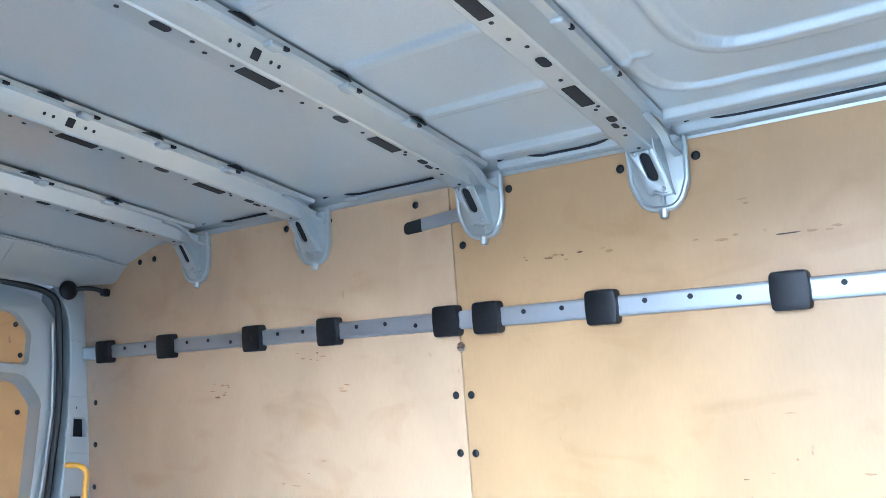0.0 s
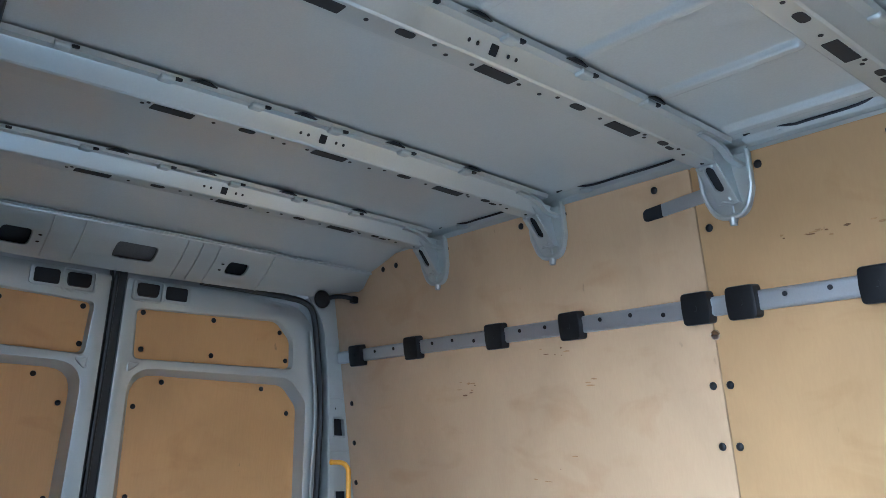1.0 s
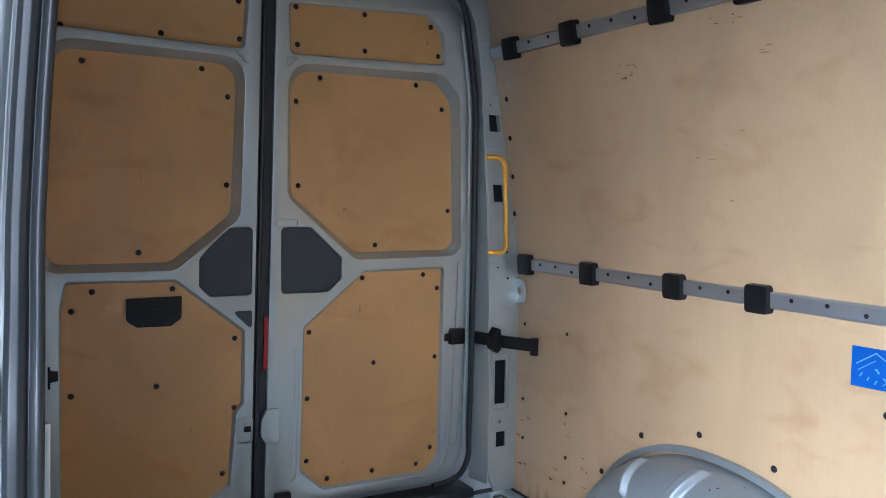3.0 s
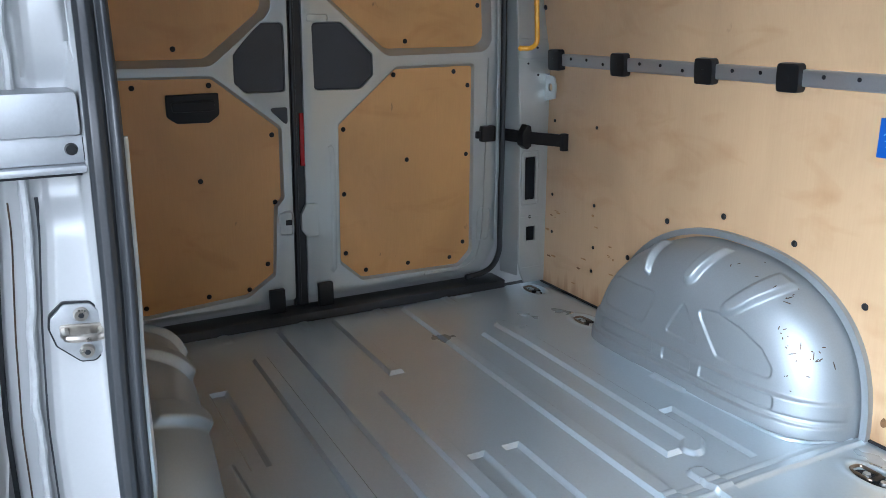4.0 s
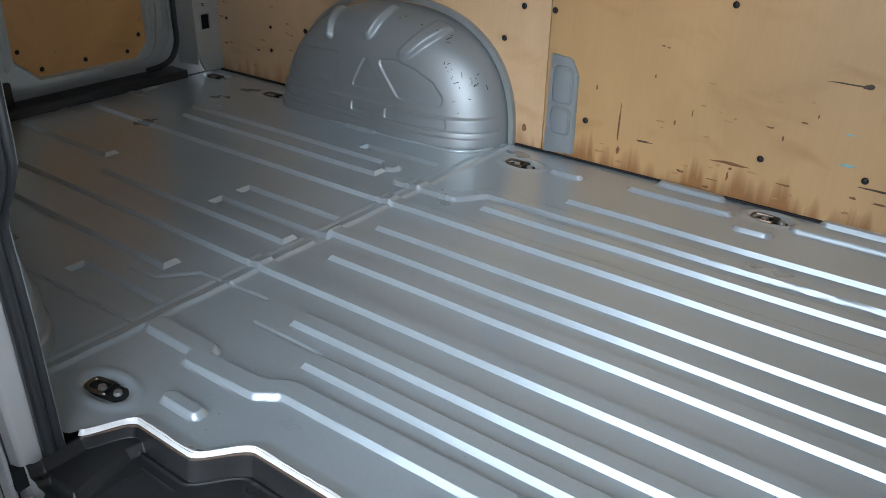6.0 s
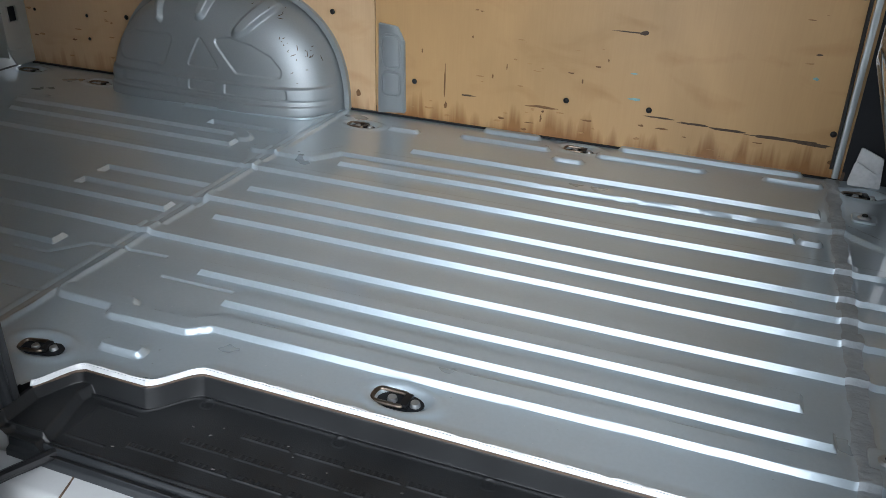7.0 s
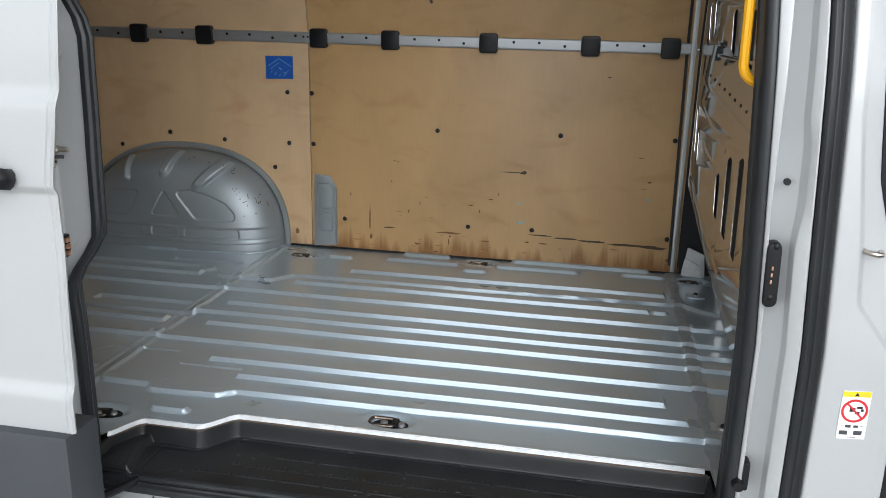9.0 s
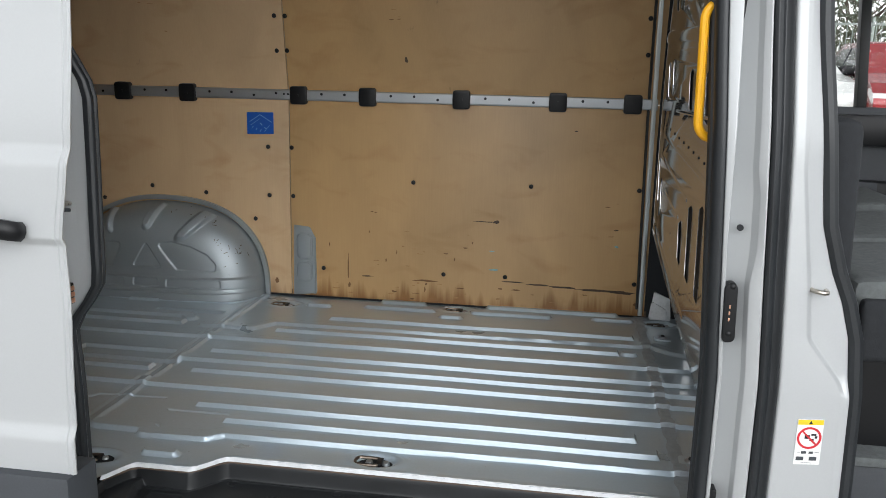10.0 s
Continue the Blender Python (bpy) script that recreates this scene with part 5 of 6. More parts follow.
wheel_arch("wheel_arch", 1, "domed silver wheel arch with pressed triangles and scratches")
wheel_arch("wheel_arch", -1, "domed silver wheel arch beside the side doorway")


# ---- lashing rings, low bracket, label ----
def lashing_ring():
    t = thing("lashing_ring", "dark steel lashing ring sunk in the floor", "lashing ring", "lashing rings in the floor")
    o = rounded([(-0.058, -0.025), (0.058, -0.025), (0.058, 0.025), (-0.058, 0.025)], 0.024)
    part("cup", plate([o], lambda u, v, w: (u, v, w), -0.009, -0.014), HOLE, t)
    part("ring", sweep([(-0.022 + u * 0.6, v * 0.85, -0.003) for u, v in o], circle(0.0048, 8), closed=True), RINGM, t, "worn steel ring")
    for x in (-0.018, 0.03):
        bm = bmesh.new()
        bmesh.ops.create_cone(bm, cap_ends=True, segments=12, radius1=0.011, radius2=0.009, depth=0.008)
        bmesh.ops.translate(bm, vec=(x, 0, -0.005), verts=bm.verts)
        part("bolt", bm, ALU, t)
    part("clamp", box(0.004, 0.02, -0.02, 0.02, -0.008, 0.002, 0.003), PLASTIC, t)
    return t


ring = lashing_ring()
ring.location = (TIES[0][0], TIES[0][1], 0.0)
for i, (x, y) in enumerate(TIES[1:]):
    copy_thing(ring, pose(x, y, 0.0, 0, 0, (12, 0, 0, 5, 0, 10)[i]) @ Matrix.Scale((0.84, 1, 1, 1, 1, 1)[i], 4))

low = thing("wall_bracket", "pressed silver steel bracket at the foot of the lining", "bracket")
lo = rounded([(-1.195, 0.008), (-1.082, 0.02), (-1.087, 0.285), (-1.115, 0.338), (-1.19, 0.345)], [0.004, 0.01, 0.02, 0.02, 0.006])
part("plate", plate([lo], lambda u, v, w: (u, WALL_Y + w, v), -0.007, 0.002, 0.002), SILVERD, low)
for z0, z1 in ((0.085, 0.165), (0.19, 0.30)):
    part("pressed_field", plate([rect(-1.172, -1.11, z0, z1, 0.02)], lambda u, v, w: (u, WALL_Y + w, v), -0.010, -0.005, 0.004), SILVERD, low)
    part("pressed_rim", sweep([(u, WALL_Y - 0.008, v) for u, v in rect(-1.178, -1.104, z0 - 0.006, z1 + 0.006, 0.024)], circle(0.004, 6), up=(0, 1, 0), closed=True), SILVERD, low)
part("rim", sweep([(-1.09, WALL_Y - 0.009, z) for z in np.linspace(0.02, 0.29, 8)], circle(0.006, 6), up=(0, 1, 0)), SILVERD, low)

sign = thing("blue_label", "blue paper load label stuck on the plywood lining", "label")
lab = lambda u, v, w: (u, WALL_Y + w, v)
part("sheet", plate([[(-1.408, 0.758), (-1.281, 0.762), (-1.281, 0.860), (-1.408, 0.858)]], lab, -0.0015, 0.0005), BLUE, sign)
dl = [((-1.395, 0.815), (-1.345, 0.848), 0.003), ((-1.345, 0.848), (-1.29, 0.815), 0.003), ((-1.39, 0.80), (-1.345, 0.83), 0.002), ((-1.385, 0.785), (-1.378, 0.795), 0.003), ((-1.365, 0.778), (-1.36, 0.788), 0.003),
      ((-1.345, 0.772), (-1.34, 0.782), 0.003), ((-1.325, 0.79), (-1.315, 0.785), 0.004), ((-1.30, 0.80), (-1.325, 0.772), 0.002), ((-1.345, 0.81), (-1.335, 0.80), 0.005)]
for (a, b), (c, d), w in dl:
    bm = sweep([(a, WALL_Y - 0.0018, b), (c, WALL_Y - 0.0018, d)], [(-w / 2, -0.0003), (w / 2, -0.0003), (w / 2, 0.0003), (-w / 2, 0.0003)], up=(0, 1, 0))
    part("printed_line", bm, PALEBLUE, sign)


# ---- bulkhead ----
bulk = thing("bulkhead", "pressed silver steel bulkhead mirroring the plywood", "bulkhead", kind="structure")


def bulk_map(u, v, w):
    """u: y across the van; the sheet is bowed forwards towards the middle."""
    return (0.437 + 0.10 * min(1.88 - u, 1.3) + w, u, v)


bo = rounded([(1.89, 2.1), (1.89, 0.40), (1.42, 0.186), (0.96, 0.012), (0.20, 0.012), (0.20, 2.1)], [0, 0.02, 0, 0.02, 0, 0])
slots = []
# leaning slots, then the short ones beside the lining, then those of the upper field: y, lower end, upper end, half width
for u, z0, z1, w in ((1.42, 0.37, 0.535, 0.026), (1.285, 0.335, 0.615, 0.030), (1.14, 0.30, 0.635, 0.030), (1.00, 0.28, 0.65, 0.030), (1.785, 0.50, 0.645, 0.014), (1.85, 0.53, 0.73, 0.012),
                     (1.43, 0.935, 1.09, 0.026), (1.20, 0.90, 1.085, 0.028), (1.02, 0.90, 1.085, 0.028), (1.72, 0.98, 1.13, 0.014), (1.80, 0.96, 1.12, 0.012), (1.76, 1.30, 1.46, 0.014), (1.68, 1.30, 1.46, 0.014), (1.5, 1.33, 1.46, 0.024)):
    slots.append(rounded([(u - w - 0.016, z0), (u + w - 0.022, z0 + 0.018), (u + w, z1 - 0.018), (u - w * 0.4, z1), (u - w, z1 - 0.01)], 0.006, 2))
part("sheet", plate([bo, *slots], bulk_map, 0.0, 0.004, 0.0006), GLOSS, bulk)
# added black sheet that makes the slots look dark
part("backing", plate([[(1.9, 2.1), (1.9, 0.43), (0.9, 0.03), (0.20, 0.02), (0.20, 2.1)]], bulk_map, 0.02, 0.024), HOLE, bulk, "black sheet for the dark behind the slots")
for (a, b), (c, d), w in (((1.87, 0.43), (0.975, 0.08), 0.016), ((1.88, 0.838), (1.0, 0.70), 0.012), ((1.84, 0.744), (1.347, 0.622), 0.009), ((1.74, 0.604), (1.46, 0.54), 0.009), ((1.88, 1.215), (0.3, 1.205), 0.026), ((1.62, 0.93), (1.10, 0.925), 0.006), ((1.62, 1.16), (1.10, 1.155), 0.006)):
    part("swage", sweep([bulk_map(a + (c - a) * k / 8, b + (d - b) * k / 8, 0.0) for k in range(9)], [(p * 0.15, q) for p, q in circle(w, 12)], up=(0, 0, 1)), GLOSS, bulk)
for k in range(9):
    u, z = 1.77 - 0.077 * k, 0.864 - 0.011 * k
    part("rivet", plate([[(u + p, z + q) for p, q in circle(0.005, 8)]], bulk_map, -0.002, 0.001), HOLE, bulk)
part("edge_strip", plate([rounded([(0.402, 0.012), (0.421, 0.012), (0.388, 2.08), (0.370, 2.08)], 0.004)], lambda u, v, w: (u, wall_y(v) + w, v), -0.016, 0.004, 0.003), SILVER, bulk, "silver edge strip")
part("edge_seal", sweep([(0.397 - 0.0155 * z, wall_y(z) - 0.004, z) for z in np.linspace(0.04, 2.05, 14)], circle(0.006, 6), up=(0, 1, 0)), RUBBER, bulk)
part("foot_gusset", plate([rounded([(0.45, 0.0), (0.545, 0.0), (0.535, 0.10), (0.465, 0.13)], 0.008)], lambda u, v, w: (u, 1.90 + w, v), -0.004, 0.004, 0.001), SEALANT, bulk)
# black plates added to close the gap and darken the void
for z0, z1 in ((-0.02, 0.94), (0.94, 2.12)):
    part("side_void", plate([[(0.432, z0), (0.62, z0), (0.62, z1), (0.432, z1)]], wall_map, 0.010, 0.03), HOLE, bulk, "black plate for the dark beside the bulkhead")
part("foot_plate", plate([rounded([(0.445, 0.008), (0.53, 0.008), (0.52, 0.055), (0.455, 0.09)], 0.01)], lambda u, v, w: (u, 1.885 + w, v), -0.006, 0.0, 0.002), SEALANT, bulk, "bent foot plate")
for x, y in ((0.481, 1.625), (0.443, 0.505)):
    seat = part("bolt_seat", plate([rect(x - 0.034, x + 0.034, y - 0.03, y + 0.034, 0.014)], lambda u, v, w: (u, v, w), 0.0085, 0.001, 0.003), FLOORP, bulk)
    bm = bmesh.new()
    bmesh.ops.create_cone(bm, cap_ends=True, segments=20, radius1=0.019, radius2=0.015, depth=0.005)
    bmesh.ops.translate(bm, vec=(x, y, 0.011), verts=bm.verts)
    part("washer", bm, ALU, seat)
    bm = bmesh.new()
    bmesh.ops.create_cone(bm, cap_ends=True, segments=12, radius1=0.009, radius2=0.007, depth=0.006)
    bmesh.ops.translate(bm, vec=(x, y, 0.0155), verts=bm.verts)
    part("floor_bolt", bm, HOLE, seat)


# ---- side doorway: rear jamb ----
def jamb_x(z):
    """Rear edge of the doorway: it steps forward beside the wheel arch."""
    return -1.127 + 0.015 * (1 - float(sstep(0.28, 0.5, z))) + 0.088 * (float(sstep(0.40, 0.56, z)) - 0.85 * float(sstep(0.98, 1.15, z))) - 0.006 * float(sstep(1.1, 1.4, z))


def jamb_in(z):
    """How far the rear jamb leans inwards."""
    return float(np.interp(z, [1.1, 1.17, 1.29, 1.41, 1.57, 2.1], [0.0, 0.002, 0.009, 0.017, 0.034, 0.080]))


def upright(name, prof, zs, mat, parent, label="", closed=True, lean=right_in):
    """Loft of a plan outline, a function of z, up the body."""
    bm = bmesh.new()
    rows = [[bm.verts.new((x, y + lean(z), z)) for x, y in prof(z)] for z in zs]
    k = len(rows[0])
    for r0, r1 in zip(rows[:-1], rows[1:]):
        for j in range(k if closed else k - 1):
            bm.faces.new((r0[j], r0[(j + 1) % k], r1[(j + 1) % k], r1[j]))
    if closed:
        bm.faces.new(rows[0][::-1])
        bm.faces.new(rows[-1])
    bmesh.ops.recalc_face_normals(bm, faces=bm.faces[:])
    return part(name, bm, mat, parent, label, 40)


cp = thing("rear_jamb", "pale silver painted rear jamb of the side doorway", "door jamb", kind="structure")
ZS = [-0.3, -0.15, 0.0, 0.15, 0.3] + [0.36 + 0.04 * i for i in range(22)] + [1.3, 1.45, 1.6, 1.75, 1.9, 2.05]


def groove_y(z):
    return float(np.interp(z, [-0.3, 0.3, 0.46, 0.61, 0.74, 0.86, 1.0, 1.5, 2.0], [0.012, -0.002, -0.020, -0.019, -0.010, 0.002, 0.004, 0.012, 0.02]))


def pad_x(z):
    """The proud face of the jamb, with a shelf below the guide rail."""
    return -1.128 - 0.026 * float(sstep(0.862, 0.905, z)) + 0.026 * float(sstep(1.03, 1.08, z))


def cprof(z):
    x, g, xp = jamb_x(z), groove_y(z), pad_x(z)
    o = g - 0.037
    return rounded([(-3.0, -0.055), (-1.20, -0.055), (-1.17, o - 0.006), (-1.146, o - 0.001), (-1.139, o + 0.008), (-1.143, g - 0.009), (-1.158, g - 0.003), (-1.158, g + 0.002), (xp - 0.006, g + 0.009), (xp, g + 0.018),
                    (xp + 0.004, 0.055), (x - 0.045, 0.063), (x - 0.012, 0.066), (x - 0.008, 0.082), (x - 0.04, 0.10), (-1.25, 0.092), (-3.0, 0.085)],
                   [0, 0.008, 0.008, 0.006, 0.006, 0.006, 0.004, 0.004, 0.006, 0.010, 0.008, 0.008, 0.004, 0.004, 0.01, 0, 0], 3, 4)


ZS = sorted(set(ZS + [0.85, 0.862, 0.872, 0.88, 0.888, 0.897, 0.905, 1.03, 1.055, 1.08]))
upright("jamb_panel", cprof, ZS, BODY, cp, lean=jamb_in)
seal_z = [-0.05, 0.05, 0.15, 0.25, 0.35] + [0.38 + 0.04 * i for i in range(22)] + [1.3, 1.45, 1.6, 1.75, 1.9]
seal_c = [(jamb_x(z), 0.078 + jamb_in(z) + float(np.interp(z, [0.6, 0.72, 0.8, 1.0, 1.1], [-0.016, -0.013, -0.009, -0.005, 0.0])), z) for z in seal_z]
lobes = [(-0.012, 0.010), (-0.012, -0.003), (-0.007, -0.010), (0.001, -0.012), (0.007, -0.009), (0.0105, -0.002), (0.014, -0.006), (0.018, -0.010), (0.023, -0.009), (0.026, -0.003), (0.025, 0.006), (0.006, 0.010)]


def seal_strip(path, prof):
    """A strip whose section lies across the doorway: (across, outwards)."""
    bm = bmesh.new()
    rows = [[bm.verts.new((x - h, y + s, z)) for s, h in prof] for x, y, z in path]
    k = len(prof)
    for r0, r1 in zip(rows[:-1], rows[1:]):
        for j in range(k):
            bm.faces.new((r0[j], r0[(j + 1) % k], r1[(j + 1) % k], r1[j]))
    bm.faces.new(rows[0])
    bm.faces.new(rows[-1][::-1])
    bmesh.ops.recalc_face_normals(bm, faces=bm.faces[:])
    return bm


part("door_seal", seal_strip(seal_c, rounded(lobes, 0.004, 3)), RUBBER, cp, "black rubber door seal", 60)
part("inner_flange", seal_strip([p for p in seal_c if p[2] < 1.0], rounded([(0.023, 0.002), (0.031, 0.004), (0.032, 0.010), (0.023, 0.012)], 0.003, 3)), SILVER, cp, "", 60)
bm = bmesh.new()
bead = [(-1.142, groove_y(z) - 0.010 + jamb_in(z), z) for z in np.linspace(-0.2, 1.95, 150)]
sweep(bead, circle(0.005, 7), up=(0, 1, 0), bm=bm)
for v in bm.verts:
    q = v.co.copy()
    v.co += Vector((0.0022 * noise.noise(q * 45), 0.006 * noise.noise(Vector((1, 2, q.z * 16))) + 0.002 * noise.noise(q * 60), 0))
part("sealant_bead", bm, SEALANT, cp, "uneven sealant bead")
part("groove_line", sweep([(-1.156, groove_y(z) + 0.003 + jamb_in(z), z) for z in np.linspace(-0.2, 0.9, 40)], circle(0.0024, 6), up=(0, 1, 0)), GREYP, cp, "thin dark grey line in the groove")
part("edge_seam", sweep([(-1.1385, groove_y(z) - 0.0275 + jamb_in(z), z) for z in np.linspace(-0.2, 0.9, 40)], circle(0.0012, 6), up=(0, 1, 0)), SCUFF, cp, "thin dark seam")
part("edge_line", sweep([(-1.168, groove_y(z) - 0.044 + jamb_in(z), z) for z in np.linspace(-0.28, 1.95, 50)], circle(0.005, 6), up=(0, 1, 0)), RUBBER, cp, "thin black line along the outer edge")
# striker plate: an octagon with a loop between two bolts
stz = 0.735
so_ = [(0.018, 0.037), (0.047, 0.037), (0.064, 0.018), (0.065, -0.018), (0.046, -0.037), (0.030, -0.037), (0.006, -0.016), (0.0, 0.006), (0.002, 0.020)]
oct_map = lambda u, v, w: (-1.125 - w, u, stz + v - 0.1 * (u - 0.034))
part("striker_gasket", plate([rounded([(0.034 + (u - 0.034) * 1.07, v * 1.07) for u, v in so_], 0.008)], oct_map, -0.002, 0.006), RUBBER, cp, "dark gasket")
part("striker_plate", plate([rounded(so_, 0.008)], oct_map, -0.0055, 0.004, 0.0015), ALU, cp, "steel striker plate")
part("striker_loop", sweep(smooth_path([oct_map(0.016, 0.004, -0.004), oct_map(0.016, 0.004, -0.026), oct_map(0.022, 0.003, -0.033), oct_map(0.050, 0.003, -0.033), oct_map(0.056, 0.004, -0.026), oct_map(0.056, 0.004, -0.004)], 5), circle(0.0052, 8)), ZINC, cp)
part("loop_base", plate([rounded([(0.010, 0.012), (0.062, 0.012), (0.062, -0.008), (0.010, -0.008)], 0.006)], oct_map, -0.009, -0.004, 0.002), ZINC, cp)
for u, v in ((0.036, 0.024), (0.038, -0.024)):
    bm = bmesh.new()
    bmesh.ops.create_cone(bm, cap_ends=True, segments=16, radius1=0.0095, radius2=0.0075, depth=0.007)
    bmesh.ops.rotate(bm, matrix=Matrix.Rotation(radians(90), 3, "Y"), verts=bm.verts)
    bmesh.ops.translate(bm, vec=oct_map(u, v, -0.008), verts=bm.verts)
    bolt = part("bolt", bm, ZINC, cp)
    # black hexagon imitates the dark of the bolt's socket
    bm = bmesh.new()
    bmesh.ops.create_cone(bm, cap_ends=True, segments=6, radius1=0.0035, radius2=0.0035, depth=0.002)
    bmesh.ops.rotate(bm, matrix=Matrix.Rotation(radians(90), 3, "Y"), verts=bm.verts)
    bmesh.ops.translate(bm, vec=oct_map(u, v, -0.0115), verts=bm.verts)
    part("socket", bm, HOLE, bolt)
# upper buffer
bm = bmesh.new()
bmesh.ops.create_cone(bm, cap_ends=True, segments=22, radius1=0.0185, radius2=0.017, depth=0.006)
bmesh.ops.rotate(bm, matrix=Matrix.Rotation(radians(90), 3, "Y"), verts=bm.verts)
bmesh.ops.translate(bm, vec=(-1.125, 0.115, 1.69), verts=bm.verts)
part("buffer_rim", bm, GREYP, cp)
bm = bmesh.new()
bmesh.ops.create_cone(bm, cap_ends=True, segments=22, radius1=0.0155, radius2=0.0145, depth=0.009)
bmesh.ops.rotate(bm, matrix=Matrix.Rotation(radians(90), 3, "Y"), verts=bm.verts)
bmesh.ops.translate(bm, vec=(-1.125, 0.115, 1.69), verts=bm.verts)
part("buffer_plate", bm, ALU, cp)
bm = bmesh.new()
bmesh.ops.create_cone(bm, cap_ends=True, segments=14, radius1=0.0065, radius2=0.005, depth=0.012)
bmesh.ops.rotate(bm, matrix=Matrix.Rotation(radians(90), 3, "Y"), verts=bm.verts)
bmesh.ops.translate(bm, vec=(-1.117, 0.115, 1.69), verts=bm.verts)
part("buffer_clip", bm, PLASTIC, cp)
part("clip_tongue", box(-1.1205, -1.114, 0.107, 0.123, 1.682, 1.687, 0.001), PLASTIC, cp)
# guide rail: a stepped channel, ending beside the seal
rail = thing("guide_rail", "bright steel guide rail of the sliding door", "guide rail")
part("upper_flange", box(-2.9, -1.088, -0.06, 0.060, 0.978, 1.028, 0.007), ALU, rail)
part("channel", box(-2.9, -1.102, -0.06, 0.062, 0.9455, 0.9775, 0.002), ALU, rail)
part("lower_lip", box(-2.9, -1.088, -0.06, 0.062, 0.936, 0.945, 0.0035), ALU, rail)
# black boxes: the slot's dark, then the shade below the rail
part("end_slot", box(-1.103, -1.099, 0.0605, 0.0635, 0.948, 0.975, 0.0008), HOLE, rail)
part("rail_shadow", box(-1.16, -1.12, -0.055, 0.058, 0.928, 0.9355, 0.002), HOLE, rail)
bm = bmesh.new()
bmesh.ops.create_cone(bm, cap_ends=True, segments=16, radius1=0.0075, radius2=0.006, depth=0.008)
bmesh.ops.rotate(bm, matrix=Matrix.Rotation(radians(90), 3, "Y"), verts=bm.verts)
bmesh.ops.translate(bm, vec=(-1.099, 0.048, 0.962), verts=bm.verts)
part("bolt", bm, PLASTIC, rail, "black round screw")

# inner wall on the doorway's side, behind the jamb
south = thing("wall_south", "birch plywood lining on the doorway's side", "wall", kind="structure")
upright("plywood_panel", lambda z: [(-2.95, 0.087), (-1.3, 0.087), (-1.3, 0.095), (-2.95, 0.095)], list(np.linspace(0.01, 2.1, 16)), PLY, south, lean=jamb_in)
# head over the side doorway
hd = [(-0.02, 1.93), (0.03, 1.90), (0.12, 1.92), (0.155, 2.0), (0.165, 2.16), (0.0, 2.17)]
tagged(extrude_x(hd, -1.3, 0.9, SILVER, "door_head"), "silver steel head above the side doorway", "door head", kind="structure")


# ---- sliding door, slid back ----
slide = thing("sliding_door", "white-silver sliding door slid open along the body", "sliding door")


def slide_y(z):
    """Outer face of the door at height z."""
    s = -0.195
    s -= 0.013 * float(sstep(0.90, 0.855, z)) - 0.012 * float(sstep(0.712, 0.690, z))
    s -= 0.013 * float(sstep(0.300, 0.262, z))
    return s


def slide_edge(z):
    return -0.955 + 0.043 * float(sstep(0.3, 1.15, z)) - 0.012 * math.exp(-((z - 0.71) / 0.1) ** 2)


zs = sorted(set([round(float(z), 3) for z in list(np.linspace(0.19, 1.95, 60)) + list(np.linspace(0.26, 0.302, 8)) + list(np.linspace(0.688, 0.714, 8)) + list(np.linspace(0.852, 0.903, 9))]))
bm = bmesh.new()
rows = []
for z in zs:
    y, x = slide_y(z) + 0.6 * right_in(z), slide_edge(z)
    rows.append([bm.verts.new(p) for p in ((-2.25, y, z), (-1.6, y, z), (x - 0.03, y, z), (x - 0.014, y - 0.001, z), (x - 0.012, y + 0.002, z), (x - 0.004, y + 0.001, z), (x, y + 0.006, z), (x - 0.002, y + 0.012, z), (x - 0.03, y + 0.016, z), (x - 0.085, y + 0.085, z), (-2.25, y + 0.10, z))])
for r0, r1 in zip(rows[:-1], rows[1:]):
    k = len(r0)
    for j in range(k):
        bm.faces.new((r0[j], r0[(j + 1) % k], r1[(j + 1) % k], r1[j]))
bm.faces.new(rows[0][::-1])
bm.faces.new(rows[-1])
bmesh.ops.recalc_face_normals(bm, faces=bm.faces[:])
part("door_shell", bm, BODY, slide, "", 30)
part("cladding", box(-2.25, -0.958, -0.232, -0.12, -0.28, 0.192, 0.012), GREYP, slide, "dark grey plastic cladding")
bm = sweep(smooth_path([(-1.35, -0.222, 0.728), (-1.2, -0.246, 0.735), (-1.08, -0.248, 0.735), (-1.035, -0.236, 0.728), (-1.03, -0.215, 0.722)], 6), [(a, b * 1.4) for a, b in circle(0.015, 10)])
part("handle", bm, PLASTIC, slide, "black door handle")
part("handle_cup", plate([[(-1.17 + a, 0.745 + b * 0.7) for a, b in circle(0.09, 24)]], lambda u, v, w: (u, -0.2035 + w, v), -0.003, 0.004), GREYP, slide)
part("contact_block", box(-1.06, -0.992, -0.128, -0.106, 0.545, 0.592, 0.003), PLASTIC, slide)
for i in range(3):
    part("contact", box(-0.996, -0.988, -0.124, -0.110, 0.549 + 0.0135 * i, 0.559 + 0.0135 * i, 0.0015), COPPER, slide, "copper contact")
part("lower_arm", sweep(smooth_path([(-1.05, -0.15, -0.06), (-1.02, -0.06, -0.06), (-0.99, 0.0, -0.06), (-0.975, 0.03, -0.058)], 5), circle(0.011, 8)), PLASTIC, slide, "black guide arm")
part("hinge_pin", sweep([(-1.03, -0.13, 0.10), (-0.994, -0.11, 0.10)], circle(0.005, 8)), GREYP, slide)
part("edge_pin", sweep([(-1.05, -0.13, 0.752), (-0.985, -0.11, 0.752)], circle(0.004, 8)), GREYP, slide)


# ---- side doorway: front jamb, up to the cab door ----
bp_ = thing("front_jamb", "pale silver painted post between side doorway and cab door", "door jamb", kind="structure")
ZB = list(np.linspace(-0.3, 2.05, 48))


